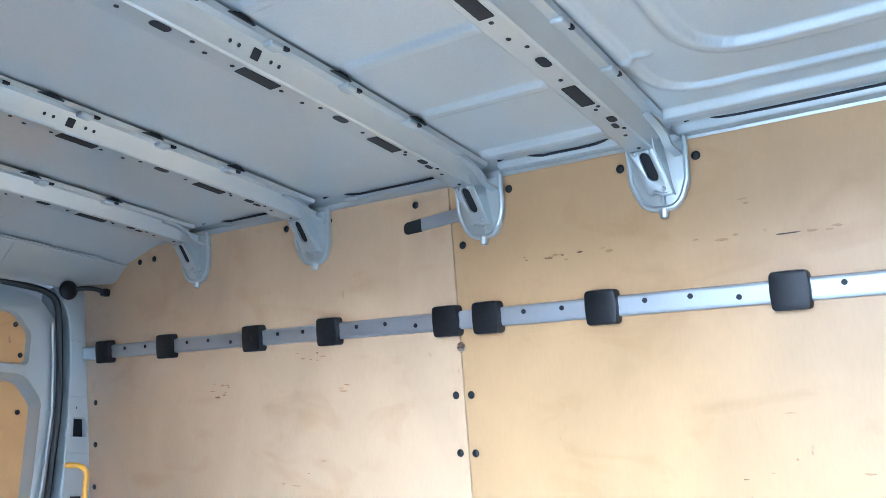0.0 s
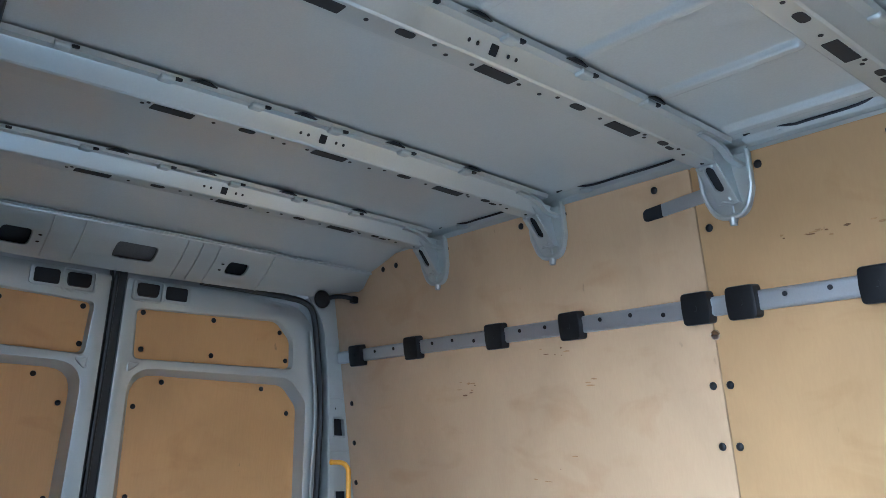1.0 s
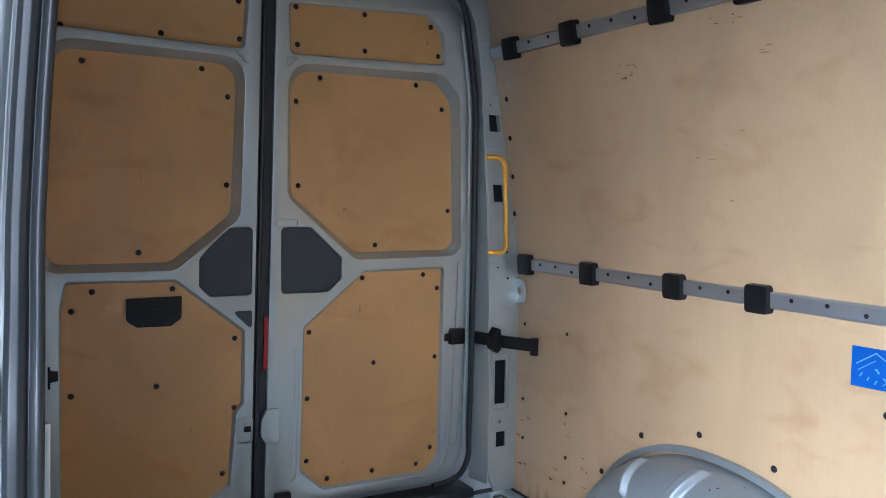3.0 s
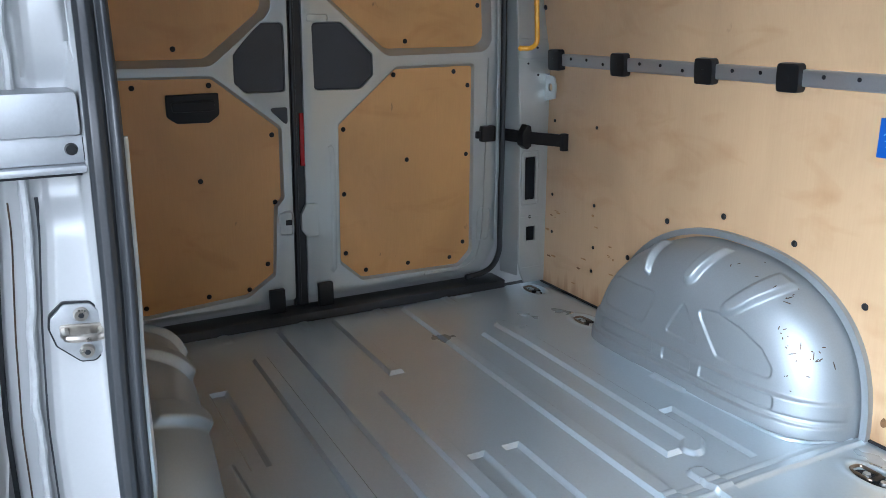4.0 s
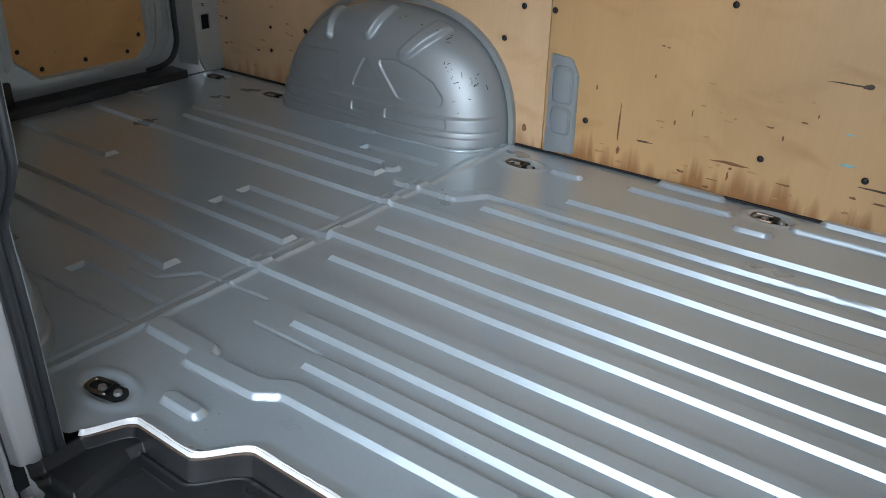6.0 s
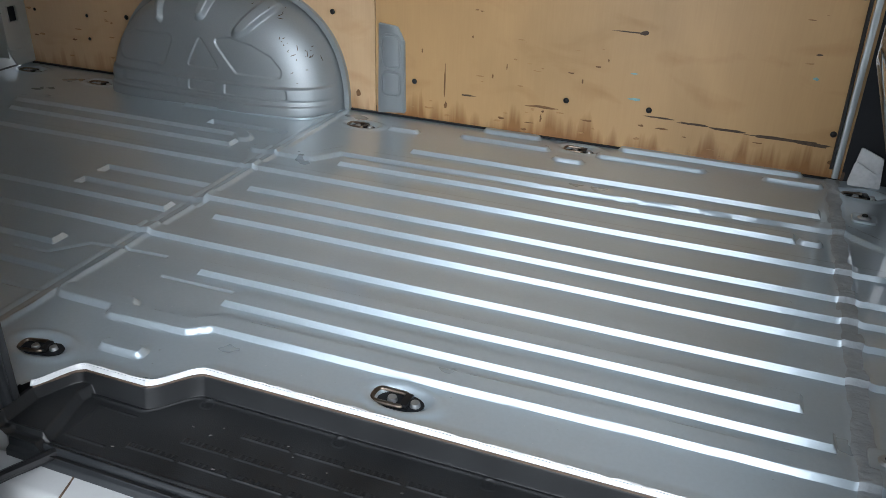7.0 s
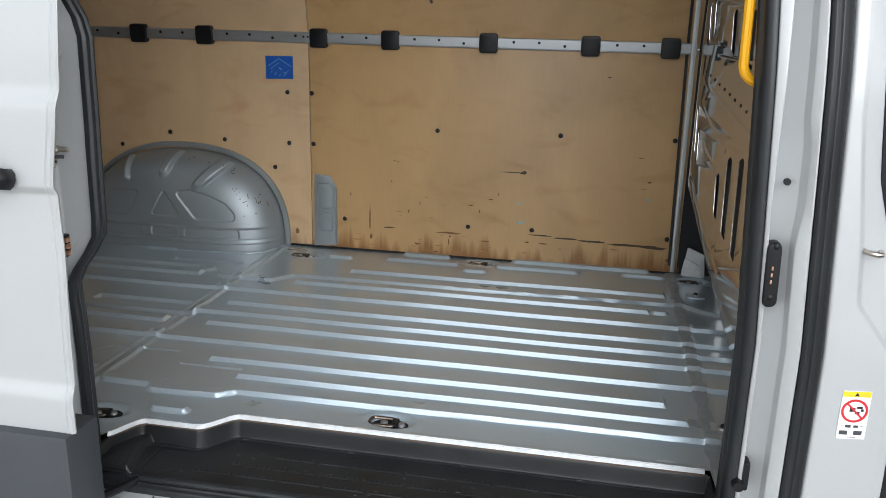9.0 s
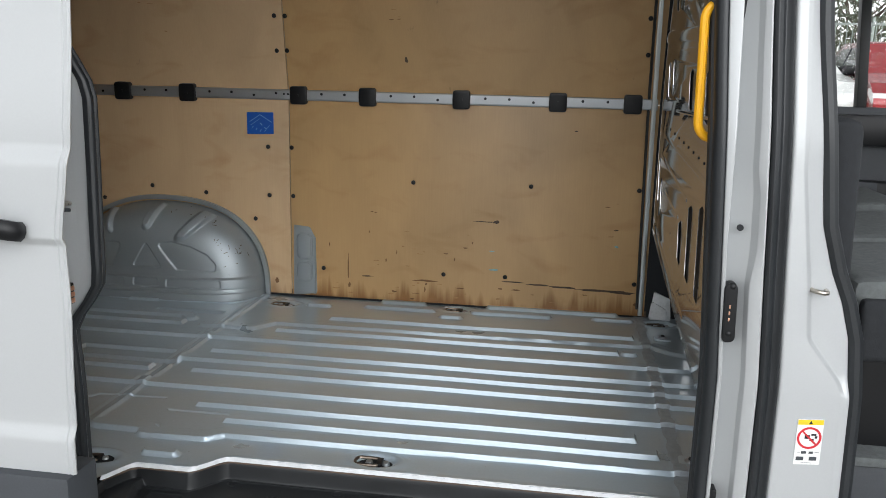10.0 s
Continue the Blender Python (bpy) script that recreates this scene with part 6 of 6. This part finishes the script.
def post_lean(z):
    return 0.022 - 0.052 * (min(max(z, 0.42), 1.3) - 0.5)


def cab_edge(z):
    """Where the post ends at the cab door's seal."""
    return float(np.interp(z, [0.18, 0.394, 0.521, 0.60, 0.667, 0.762, 0.88, 1.10, 1.19, 2.0], [0.682, 0.677, 0.664, 0.642, 0.614, 0.586, 0.572, 0.546, 0.536, 0.50]))


def crease_x(z):
    f = cab_edge(z)
    return min(f - 0.012, float(np.interp(z, [0.40, 0.43, 0.523, 0.646, 0.88, 1.168, 2.0], [f - 0.012, 0.652, 0.580, 0.567, 0.533, 0.517, 0.47])))


def bprof(z):
    dx = 0.012 * float(sstep(0.62, 0.72, z)) - 0.012 * float(sstep(0.82, 0.88, z)) * 0.6
    f, a = cab_edge(z), post_lean(z)
    ws = float(np.interp(z, [0.70, 1.2], [0.0, 0.020]))
    b = min(a, 0.027) - 0.018
    c = crease_x(z)
    deep = 0.014 * float(sstep(0.395, 0.44, z)) * (1 - 0.6 * float(sstep(0.8, 1.0, z)))
    yc = 0.046 + 0.012 * (c - 0.55) / 0.1
    return rounded([(0.378 + a, 0.11), (0.378 + a, 0.066), (0.386 + a + ws, 0.061), (0.389 + a + ws - dx * 0.3, 0.104), (0.426 + a + dx * 0.6 + ws * 0.4, 0.070), (0.431 + a + dx + ws * 0.4, 0.050), (0.475 + b, 0.036), (0.480 + b, 0.062), (0.514 + b, 0.062), (0.520 + b, 0.040),
                    (c - 0.006, yc), (c + 0.004, yc + deep), (f, 0.060 + deep), (f + 0.004, 0.10), (0.55, 0.14), (0.42, 0.15)],
                   [0.01, 0.004, 0.003, 0.004, 0.004, 0.005, 0.008, 0.004, 0.004, 0.008, 0.008, 0.008, 0.008, 0.01, 0, 0], 3, 4)


ZB = sorted(set(list(np.linspace(-0.3, 0.38, 14)) + list(np.linspace(0.395, 0.9, 50)) + list(np.linspace(0.92, 2.05, 24))))
upright("post_panel", bprof, ZB, BODY, bp_)
zz = list(np.linspace(-0.08, 1.95, 40))
part("door_seal", seal_strip([(0.372 + post_lean(z), 0.082 + right_in(z), z) for z in zz], [(0.030, 0.004), (0.020, -0.008), (0.004, -0.012), (-0.008, -0.010), (-0.016, 0.0), (-0.012, 0.012), (0.004, 0.020), (0.03, 0.016)]), RUBBER, bp_, "black rubber door seal", 60)
part("door_seal", sweep([(0.362 + post_lean(z), 0.115 + right_in(z), z) for z in zz], circle(0.016, 10), up=(0, 1, 0)), RUBBER, bp_, "black rubber door seal")
gk = lambda z: min(post_lean(z), 0.027) - 0.018
gasket_prof = [(-0.020, 0.016), (-0.020, -0.012), (-0.014, -0.018), (-0.004, -0.012), (0.002, -0.004), (0.010, -0.008), (0.017, -0.014), (0.020, -0.006), (0.020, 0.016)]
bm = bmesh.new()
rows = [[bm.verts.new((0.498 + gk(z) + s, 0.050 + right_in(z) + h, z)) for s, h in rounded(gasket_prof, 0.003, 2)] for z in zz]
for r0, r1 in zip(rows[:-1], rows[1:]):
    for j in range(len(r0)):
        bm.faces.new((r0[j], r0[(j + 1) % len(r0)], r1[(j + 1) % len(r0)], r1[j]))
bmesh.ops.recalc_face_normals(bm, faces=bm.faces[:])
part("gasket", bm, RUBBER, bp_, "black rubber gasket", 60)
part("cab_seal", sweep([(cab_edge(z) + 0.016, 0.085 + right_in(z), z) for z in list(np.linspace(-0.25, 0.36, 10)) + list(np.linspace(0.40, 0.92, 40)) + list(np.linspace(0.96, 1.95, 16))], circle(0.017, 10), up=(0, 1, 0)), RUBBER, bp_, "black rubber cab door seal")
cb = rounded([(0.399, 0.632), (0.426, 0.635), (0.430, 0.506), (0.403, 0.502)], 0.016)
part("contact_plate", plate([cb], lambda u, v, w: (u, 0.088 + w, v), -0.034, 0.0, 0.004), PLASTIC, bp_, "black contact plate")
for i in range(3):
    part("contact", box(0.411, 0.4145, 0.0525, 0.056, 0.552 + 0.014 * i, 0.560 + 0.014 * i, 0.0012), COPPER, bp_, "copper contact")
for z in (0.628, 0.524):
    bm = bmesh.new()
    bmesh.ops.create_uvsphere(bm, u_segments=10, v_segments=6, radius=0.009)
    bmesh.ops.translate(bm, vec=(0.415, 0.060, z), verts=bm.verts)
    part("contact_screw", bm, PLASTIC, bp_)
catch = part("lower_catch", plate([rounded([(0.412, 0.158), (0.425, 0.158), (0.425, 0.092), (0.412, 0.092)], 0.0064)], lambda u, v, w: (u, 0.088 + w, v), -0.030, 0.0, 0.004), PLASTIC, bp_, "black rounded catch")
bm = bmesh.new()
bmesh.ops.create_cone(bm, cap_ends=True, segments=18, radius1=0.014, radius2=0.011, depth=0.03)
bmesh.ops.rotate(bm, matrix=Matrix.Rotation(radians(90), 3, "X"), verts=bm.verts)
bmesh.ops.translate(bm, vec=(0.405, 0.064, 0.104), verts=bm.verts)
part("knob", bm, PLASTIC, catch)
# black disc that stands for the dark of the hole
bm = bmesh.new()
bmesh.ops.create_cone(bm, cap_ends=True, segments=14, radius1=0.0068, radius2=0.0068, depth=0.006)
bmesh.ops.rotate(bm, matrix=Matrix.Rotation(radians(90), 3, "X"), verts=bm.verts)
bmesh.ops.translate(bm, vec=(0.421, 0.072, 0.752), verts=bm.verts)
part("post_hole", bm, HOLE, bp_)
part("striker", sweep(smooth_path([(0.572, 0.07, 0.630), (0.580, 0.045, 0.630), (0.60, 0.045, 0.628), (0.606, 0.075, 0.628)], 4), circle(0.005, 8)), ZINC, bp_)
grab_handle("grab_handle", (0.368, 0.158, 1.210), (0.372, 0.15, 0.931), (-0.046, -0.02, 0), 0.0098, "yellow plastic grab handle beside the side doorway")
part("inner_trim", box(0.395, 0.46, 0.125, 0.20, -0.02, 2.05, 0.01), PLASTIC, bp_)

stk = thing("warning_sticker", "white warning sticker with a red ring and yellow head", "sticker")
sm = lambda u, v, w: (0.574 + u * 0.9, 0.0462 + u * 0.131 + w, 0.243 + (v - 0.255) * 0.87)
part("sheet", plate([rect(0.0, 0.062, 0.255, 0.375, 0.002)], sm, -0.0015, 0.0005), WHITE, stk)
part("head_band", plate([[(0.001, 0.361), (0.061, 0.361), (0.061, 0.374), (0.001, 0.374)]], sm, -0.002, -0.001), SIGNY, stk)
part("warning_triangle", plate([[(0.026, 0.363), (0.036, 0.363), (0.031, 0.372)]], sm, -0.0024, -0.001), HOLE, stk)
part("ring", plate([[(0.031 + a, 0.326 + b) for a, b in circle(0.029, 28)], [(0.031 + a, 0.326 + b) for a, b in circle(0.0235, 28)]], sm, -0.002, -0.001), RED, stk)
part("bar", plate([[(0.0105, 0.344), (0.0135, 0.347), (0.0515, 0.308), (0.0485, 0.305)]], sm, -0.0022, -0.001), RED, stk)
for u, v, w, h in ((0.02, 0.324, 0.012, 0.010), (0.035, 0.332, 0.012, 0.005), (0.032, 0.318, 0.010, 0.006), (0.044, 0.325, 0.006, 0.006)):
    part("pictogram", plate([[(u, v), (u + w, v), (u + w, v + h), (u, v + h)]], sm, -0.0019, -0.001), HOLE, stk)
for u, v, w, h in ((0.006, 0.287, 0.008, 0.001), (0.016, 0.284, 0.012, 0.007), (0.034, 0.284, 0.010, 0.006), (0.048, 0.287, 0.01, 0.001), (0.005, 0.266, 0.018, 0.010), (0.036, 0.266, 0.018, 0.010), (0.018, 0.259, 0.024, 0.001)):
    part("printed_bar", plate([[(u, v), (u + w, v), (u + w, v + h), (u, v + h)]], sm, -0.0019, -0.001), GREYP, stk)


# ---- cab seen past the post ----
def cushion(x0, x1, y0, y1, z0, z1, bev, seg=4):
    return box(x0, x1, y0, y1, z0, z1, bev, seg)


def cab_seat(y, label):
    t = thing("cab_seat", label, "seat", "cab seats")
    bm = cushion(0.615, 0.70, y - 0.235, y + 0.235, 0.50, 0.98, 0.04)
    for v in bm.verts:
        v.co.x -= 0.03 * (v.co.z - 0.5)
    part("backrest", bm, FABRICD, t)
    part("back_panel", cushion(0.69, 0.712, y - 0.15, y + 0.15, 0.60, 0.80, 0.010), FABRIC, t)
    bm = cushion(0.70, 1.24, y - 0.225, y + 0.225, 0.46, 0.60, 0.05)
    for v in bm.verts:
        v.co.z += 0.06 * (v.co.x - 0.7) + 0.03 * abs(v.co.y - y) / 0.22
    part("seat_cushion", bm, FABRIC, t, "grey fabric cushion")
    part("side_bolster", cushion(0.72, 1.2, y - 0.245, y - 0.205, 0.44, 0.585, 0.018), FABRICD, t)
    part("seat_base", cushion(0.74, 1.2, y - 0.2, y + 0.2, 0.2, 0.47, 0.02), PLASTIC, t)
    return t


cab_seat(0.42, "grey and black fabric cab seat next to the open door")
cab_seat(0.92, "grey and black fabric middle cab seat")
cab_seat(1.50, "grey and black fabric driver's seat by the far window")
box_seat = thing("seat_box", "dark grey plastic box under the cab seats", "seat box")
part("box_body", box(0.72, 1.3, 0.16, 1.75, -0.2, 0.2, 0.02), GREYP, box_seat)
part("box_lid", box(0.715, 1.3, 0.15, 1.76, 0.2, 0.225, 0.01), FABRIC, box_seat)

cab = thing("cab_shell", "dark cab interior with trim panels", "cab", kind="structure")
part("cab_floor", box(0.62, 2.3, 0.05, 1.99, -0.30, -0.22, 0.01), GREYP, cab)
part("cab_roof", box(0.60, 1.9, 0.0, 2.02, 1.55, 1.62, 0.01), GREYP, cab)
part("dashboard", box(1.75, 2.25, 0.06, 1.95, 0.1, 0.72, 0.06), PLASTIC, cab)
part("cab_front", box(2.25, 2.32, 0.0, 2.0, -0.3, 0.72, 0.02), BODY, cab)
far = thing("cab_far_door", "dark trimmed far cab door with a window", "cab door", kind="structure")
fd = [(0.66, -0.25), (2.2, -0.25), (2.2, 0.90), (2.14, 0.92), (1.8, 1.45), (0.66, 1.49)]
fw = rounded([(0.74, 0.955), (2.06, 0.95), (1.74, 1.40), (0.74, 1.44)], 0.04)
part("door_trim", plate([fd, fw], lambda u, v, w: (u, 1.92 + w, v), 0.0, 0.06, 0.006), GREYP, far)
part("sill_trim", box(0.7, 2.1, 1.86, 1.925, 0.80, 0.925, 0.015), PLASTIC, far)
part("arm_panel", box(0.8, 1.9, 1.84, 1.925, 0.44, 0.66, 0.03), PLASTIC, far)
part("grip", box(1.05, 1.3, 1.82, 1.85, 0.60, 0.66, 0.01), GREYP, far)
bm = box(1.205, 1.245, 1.93, 1.975, 0.84, 1.46, 0.006)
for v in bm.verts:
    v.co.x -= 0.07 * (v.co.z - 1.1)
part("window_bar", bm, PLASTIC, far, "black upright bar")
glass = bpy.data.materials.new("window_glass")
glass.use_nodes = True
gb = glass.node_tree.nodes["Principled BSDF"]
gb.inputs["Transmission Weight"].default_value, gb.inputs["Roughness"].default_value, gb.inputs["IOR"].default_value = 1.0, 0.0, 1.1
gb.inputs["Base Color"].default_value = (0.93, 0.96, 0.95, 1)
pane = part("pane", plate([fw], lambda u, v, w: (u, 1.95 + w, v), 0.0, 0.004), glass, far)
pane.visible_shadow = False
wheel = thing("steering_wheel", "pale rimmed steering wheel in the cab", "steering wheel")
part("rim", sweep([(1.50 + 0.06 * math.sin(a), 1.50 + 0.17 * math.cos(a), 0.84 + 0.16 * math.sin(a)) for a in np.linspace(0, 2 * math.pi, 33)[:-1]], circle(0.016, 8), up=(1, 0, 0), closed=True), PLASTIC, wheel)
part("hub", box(1.49, 1.54, 1.44, 1.56, 0.79, 0.89, 0.02), PLASTIC, wheel)
door_o = thing("cab_door", "open cab door swung out from the front jamb", "cab door")
part("door_shell", box(1.72, 1.80, -0.98, 0.02, -0.2, 0.86, 0.03), BODY, door_o)
part("door_lining", box(1.69, 1.725, -0.95, 0.0, -0.18, 0.8, 0.02), GREYP, door_o)

# ---- outdoors ----
GROUND = -0.60
gr = thing("ground", "grey block paved car park", "ground", kind="structure")
bm = box(-60, 60, -60, 60, GROUND - 0.3, GROUND - 0.012)
part("bedding", bm, JOINT, gr)


def paving():
    """Blocks near the doorway one by one; farther off the courses are joined."""
    bm = box(-0.0985, 0.0985, -0.0485, 0.0485, GROUND - 0.05, GROUND, 0.006, 1)
    me = mesh_of(bm, PAVE)
    rp = random.Random(3)
    far_bm = bmesh.new()
    for j in range(-40, 6):
        for i in range(-24, 14):
            x, y = i * 0.2 + (j % 2) * 0.1, j * 0.1
            if -2.2 < x < -0.6 and -0.75 < y < -0.0:
                shared("block", me, pose(x, y, rp.uniform(-0.003, 0.003), rp.uniform(-0.6, 0.6), rp.uniform(-0.6, 0.6), 0), gr)
            elif -4 < x < 2.2:
                dz = rp.uniform(-0.003, 0.003)
                v = [far_bm.verts.new((x + a, y + b, GROUND + dz - c)) for a, b, c in ((-0.0985, -0.0485, 0.012), (0.0985, -0.0485, 0.012), (0.0985, 0.0485, 0.012), (-0.0985, 0.0485, 0.012), (-0.093, -0.043, 0), (0.093, -0.043, 0), (0.093, 0.043, 0), (-0.093, 0.043, 0))]
                for f in ((4, 5, 6, 7), (0, 1, 5, 4), (1, 2, 6, 5), (2, 3, 7, 6), (3, 0, 4, 7)):
                    far_bm.faces.new([v[k] for k in f])
    ob = part("paving", far_bm, PAVE, gr)
    ob["kind"] = "stuff"


bm = box(-60, 60, -60, -4.06, GROUND - 0.2, GROUND - 0.004)
part("far_paving", bm, PAVE, gr)
bm = box(-60, 60, 2.2, 60, GROUND - 0.2, GROUND - 0.006)
part("road_surface", bm, PAVE, gr)
BANK = 0.13
bm = box(-60, 60, 6.0, 60, GROUND - 0.1, BANK - 0.004, 0.3, 3)
part("raised_car_park", bm, PAVE, gr)
bm = box(2.3, 60, -4.06, 2.2, GROUND - 0.2, GROUND - 0.005)
part("side_paving", bm, PAVE, gr)
bm = box(-60, -4.0, -4.06, 2.2, GROUND - 0.2, GROUND - 0.005)
part("side_paving", bm, PAVE, gr)


def parked_car(name, at, turn, paint, label):
    t = thing(name, label, "car", "parked cars")
    m = pose(*at, 0, 0, turn)
    side = rounded([(-2.1, 0.32), (-2.15, 0.75), (-1.85, 0.92), (-1.25, 1.02), (-0.55, 1.45), (0.95, 1.47), (1.75, 1.02), (2.1, 0.9), (2.12, 0.35)], [0.08, 0.15, 0.1, 0.3, 0.3, 0.3, 0.2, 0.15, 0.08], 5)
    mp = lambda u, v, w: tuple(m @ Vector((u, w * (1.0 if v < 0.95 else 1.0 - 0.22 * (v - 0.95) / 0.5), v)))
    part("body", plate([side], mp, -0.85, 0.85, 0.04), paint, t)
    for s in (-1, 1):
        gl = rounded([(-1.0, 1.0), (-0.5, 1.36), (0.1, 1.39), (0.1, 1.0)], 0.05)
        gl2 = rounded([(0.18, 1.0), (0.18, 1.39), (0.85, 1.38), (1.4, 1.03)], 0.05)
        for g in (gl, gl2):
            part("side_window", plate([g], mp, s * 0.852, s * 0.866), GLASSD, t)
        part("mirror", plate([rounded([(-0.95, 1.0), (-0.78, 1.0), (-0.78, 1.13), (-0.95, 1.13)], 0.04)], mp, s * 0.88, s * 1.02, 0.02), PLASTIC, t)
        for x in (-1.35, 1.35):
            bm = sweep([m @ Vector((x, s * 0.66, 0.32)), m @ Vector((x, s * 0.87, 0.32))], circle(0.32, 20))
            wh = part("wheel", bm, RUBBER, t)
            bm = sweep([m @ Vector((x, s * 0.8, 0.32)), m @ Vector((x, s * 0.885, 0.32))], circle(0.21, 16))
            part("rim", bm, ALU, wh)
        part("lamp", plate([rounded([(-2.13, 0.66), (-1.85, 0.78), (-1.85, 0.86), (-2.12, 0.78)], 0.03)], mp, s * 0.6, s * 0.86), WHITE, t)
        part("tail_lamp", plate([rounded([(1.8, 0.84), (2.1, 0.78), (2.1, 0.9), (1.85, 0.97)], 0.03)], mp, s * 0.6, s * 0.86), REDLENS, t)
    return t


paving()
parked_car("parked_car", (2.72, 11.1, BANK), 90, CARWHITE, "white parked car seen through the cab window")
parked_car("parked_car", (4.62, 10.7, BANK), 84, CARRED, "dark red parked car seen through the cab window")
fence = thing("fence", "grey green steel mesh fence behind the parked cars", "fence")
for i in range(17):
    part("post", box(-4 + i * 1.5 - 0.03, -4 + i * 1.5 + 0.03, 17.97, 18.03, BANK, BANK + 2.3, 0.01), FENCEM, fence)
bm = bmesh.new()
for i in range(200):
    x = -4 + i * 0.12
    box(x - 0.008, x + 0.008, 17.96, 17.98, BANK + 0.1, BANK + 2.2, bm=bm)
ob = part("rods", bm, FENCEM, fence)
for z in (0.2, 1.2, 2.15):
    part("fence_rail", box(-4, 20, 17.94, 17.96, BANK + z - 0.02, BANK + z + 0.02), FENCEM, fence)
sg = thing("street_sign", "small blue sign on a grey post", "sign")
part("post", sweep([(6.6, 15, BANK), (6.6, 15, 2.9)], circle(0.04, 10)), FENCEM, sg)
part("sign_plate", box(6.45, 6.75, 14.93, 14.96, 2.25, 2.75, 0.01), BLUE, sg)


def tree(x, y, h, seed):
    t = thing("tree", "bare winter tree with thin brown twigs", "tree", "trees behind the fence")
    rt = random.Random(seed)
    part("trunk", sweep(smooth_path([(x, y, BANK), (x + 0.1, y, BANK + h * 0.3), (x, y + 0.1, BANK + h * 0.6)], 4), circle(0.12, 8), up=(0, 1, 0)), BARK, t)
    bm = bmesh.new()
    for _ in range(26):
        a, z0 = rt.uniform(0, 6.28), rt.uniform(0.25, 0.6) * h
        L = rt.uniform(0.8, 1.8)
        p0 = Vector((x, y, BANK + z0))
        p1 = p0 + Vector((math.cos(a) * L * 0.6, math.sin(a) * L * 0.6, L * 0.5))
        sweep([p0, p1, p1 + Vector((math.cos(a) * 0.2, math.sin(a) * 0.2, L * 0.5))], circle(0.025, 5), up=(0.3, 0.9, 0.1), bm=bm)
    part("limbs", bm, BARK, t)
    bm = bmesh.new()
    for _ in range(1500):
        a, r, z = rt.uniform(0, 6.28), 1.9 * rt.random() ** 0.5, rt.uniform(0.22, 1.0) * h
        r *= 0.5 + 0.6 * math.sin(min(1, z / h * 1.1) * 3.0)
        c = Vector((x + r * math.cos(a), y + r * math.sin(a), BANK + z))
        d = Vector((rt.gauss(0, 1), rt.gauss(0, 1), rt.gauss(0, 1))).normalized() * rt.uniform(0.06, 0.16)
        e = d.orthogonal().normalized() * 0.05
        bm.faces.new([bm.verts.new(c + k) for k in (d, e, -d, -e)])
    ob = part("crown", bm, FOLIAGE, t)
    ob["kind"] = "stuff"
    return t


for i in range(8):
    tree(-3 + i * 2.6, 20.5 + (i % 3), 5.2 + (i % 2), i)
hedge = bmesh.new()
rt = random.Random(11)
for _ in range(9000):
    c = Vector((rt.uniform(-6, 22), rt.uniform(19.2, 20.2), BANK + 2.4 * rt.random() ** 0.8 + 0.1))
    d = Vector((rt.gauss(0, 1), rt.gauss(0, 1), rt.gauss(0, 1))).normalized() * rt.uniform(0.06, 0.14)
    e = d.orthogonal().normalized() * 0.06
    hedge.faces.new([hedge.verts.new(c + k) for k in (d, e, -d, -e)])
tagged(link("hedge", hedge, FOLIAGE), "dull green brown hedge behind the fence", "hedge", kind="stuff")
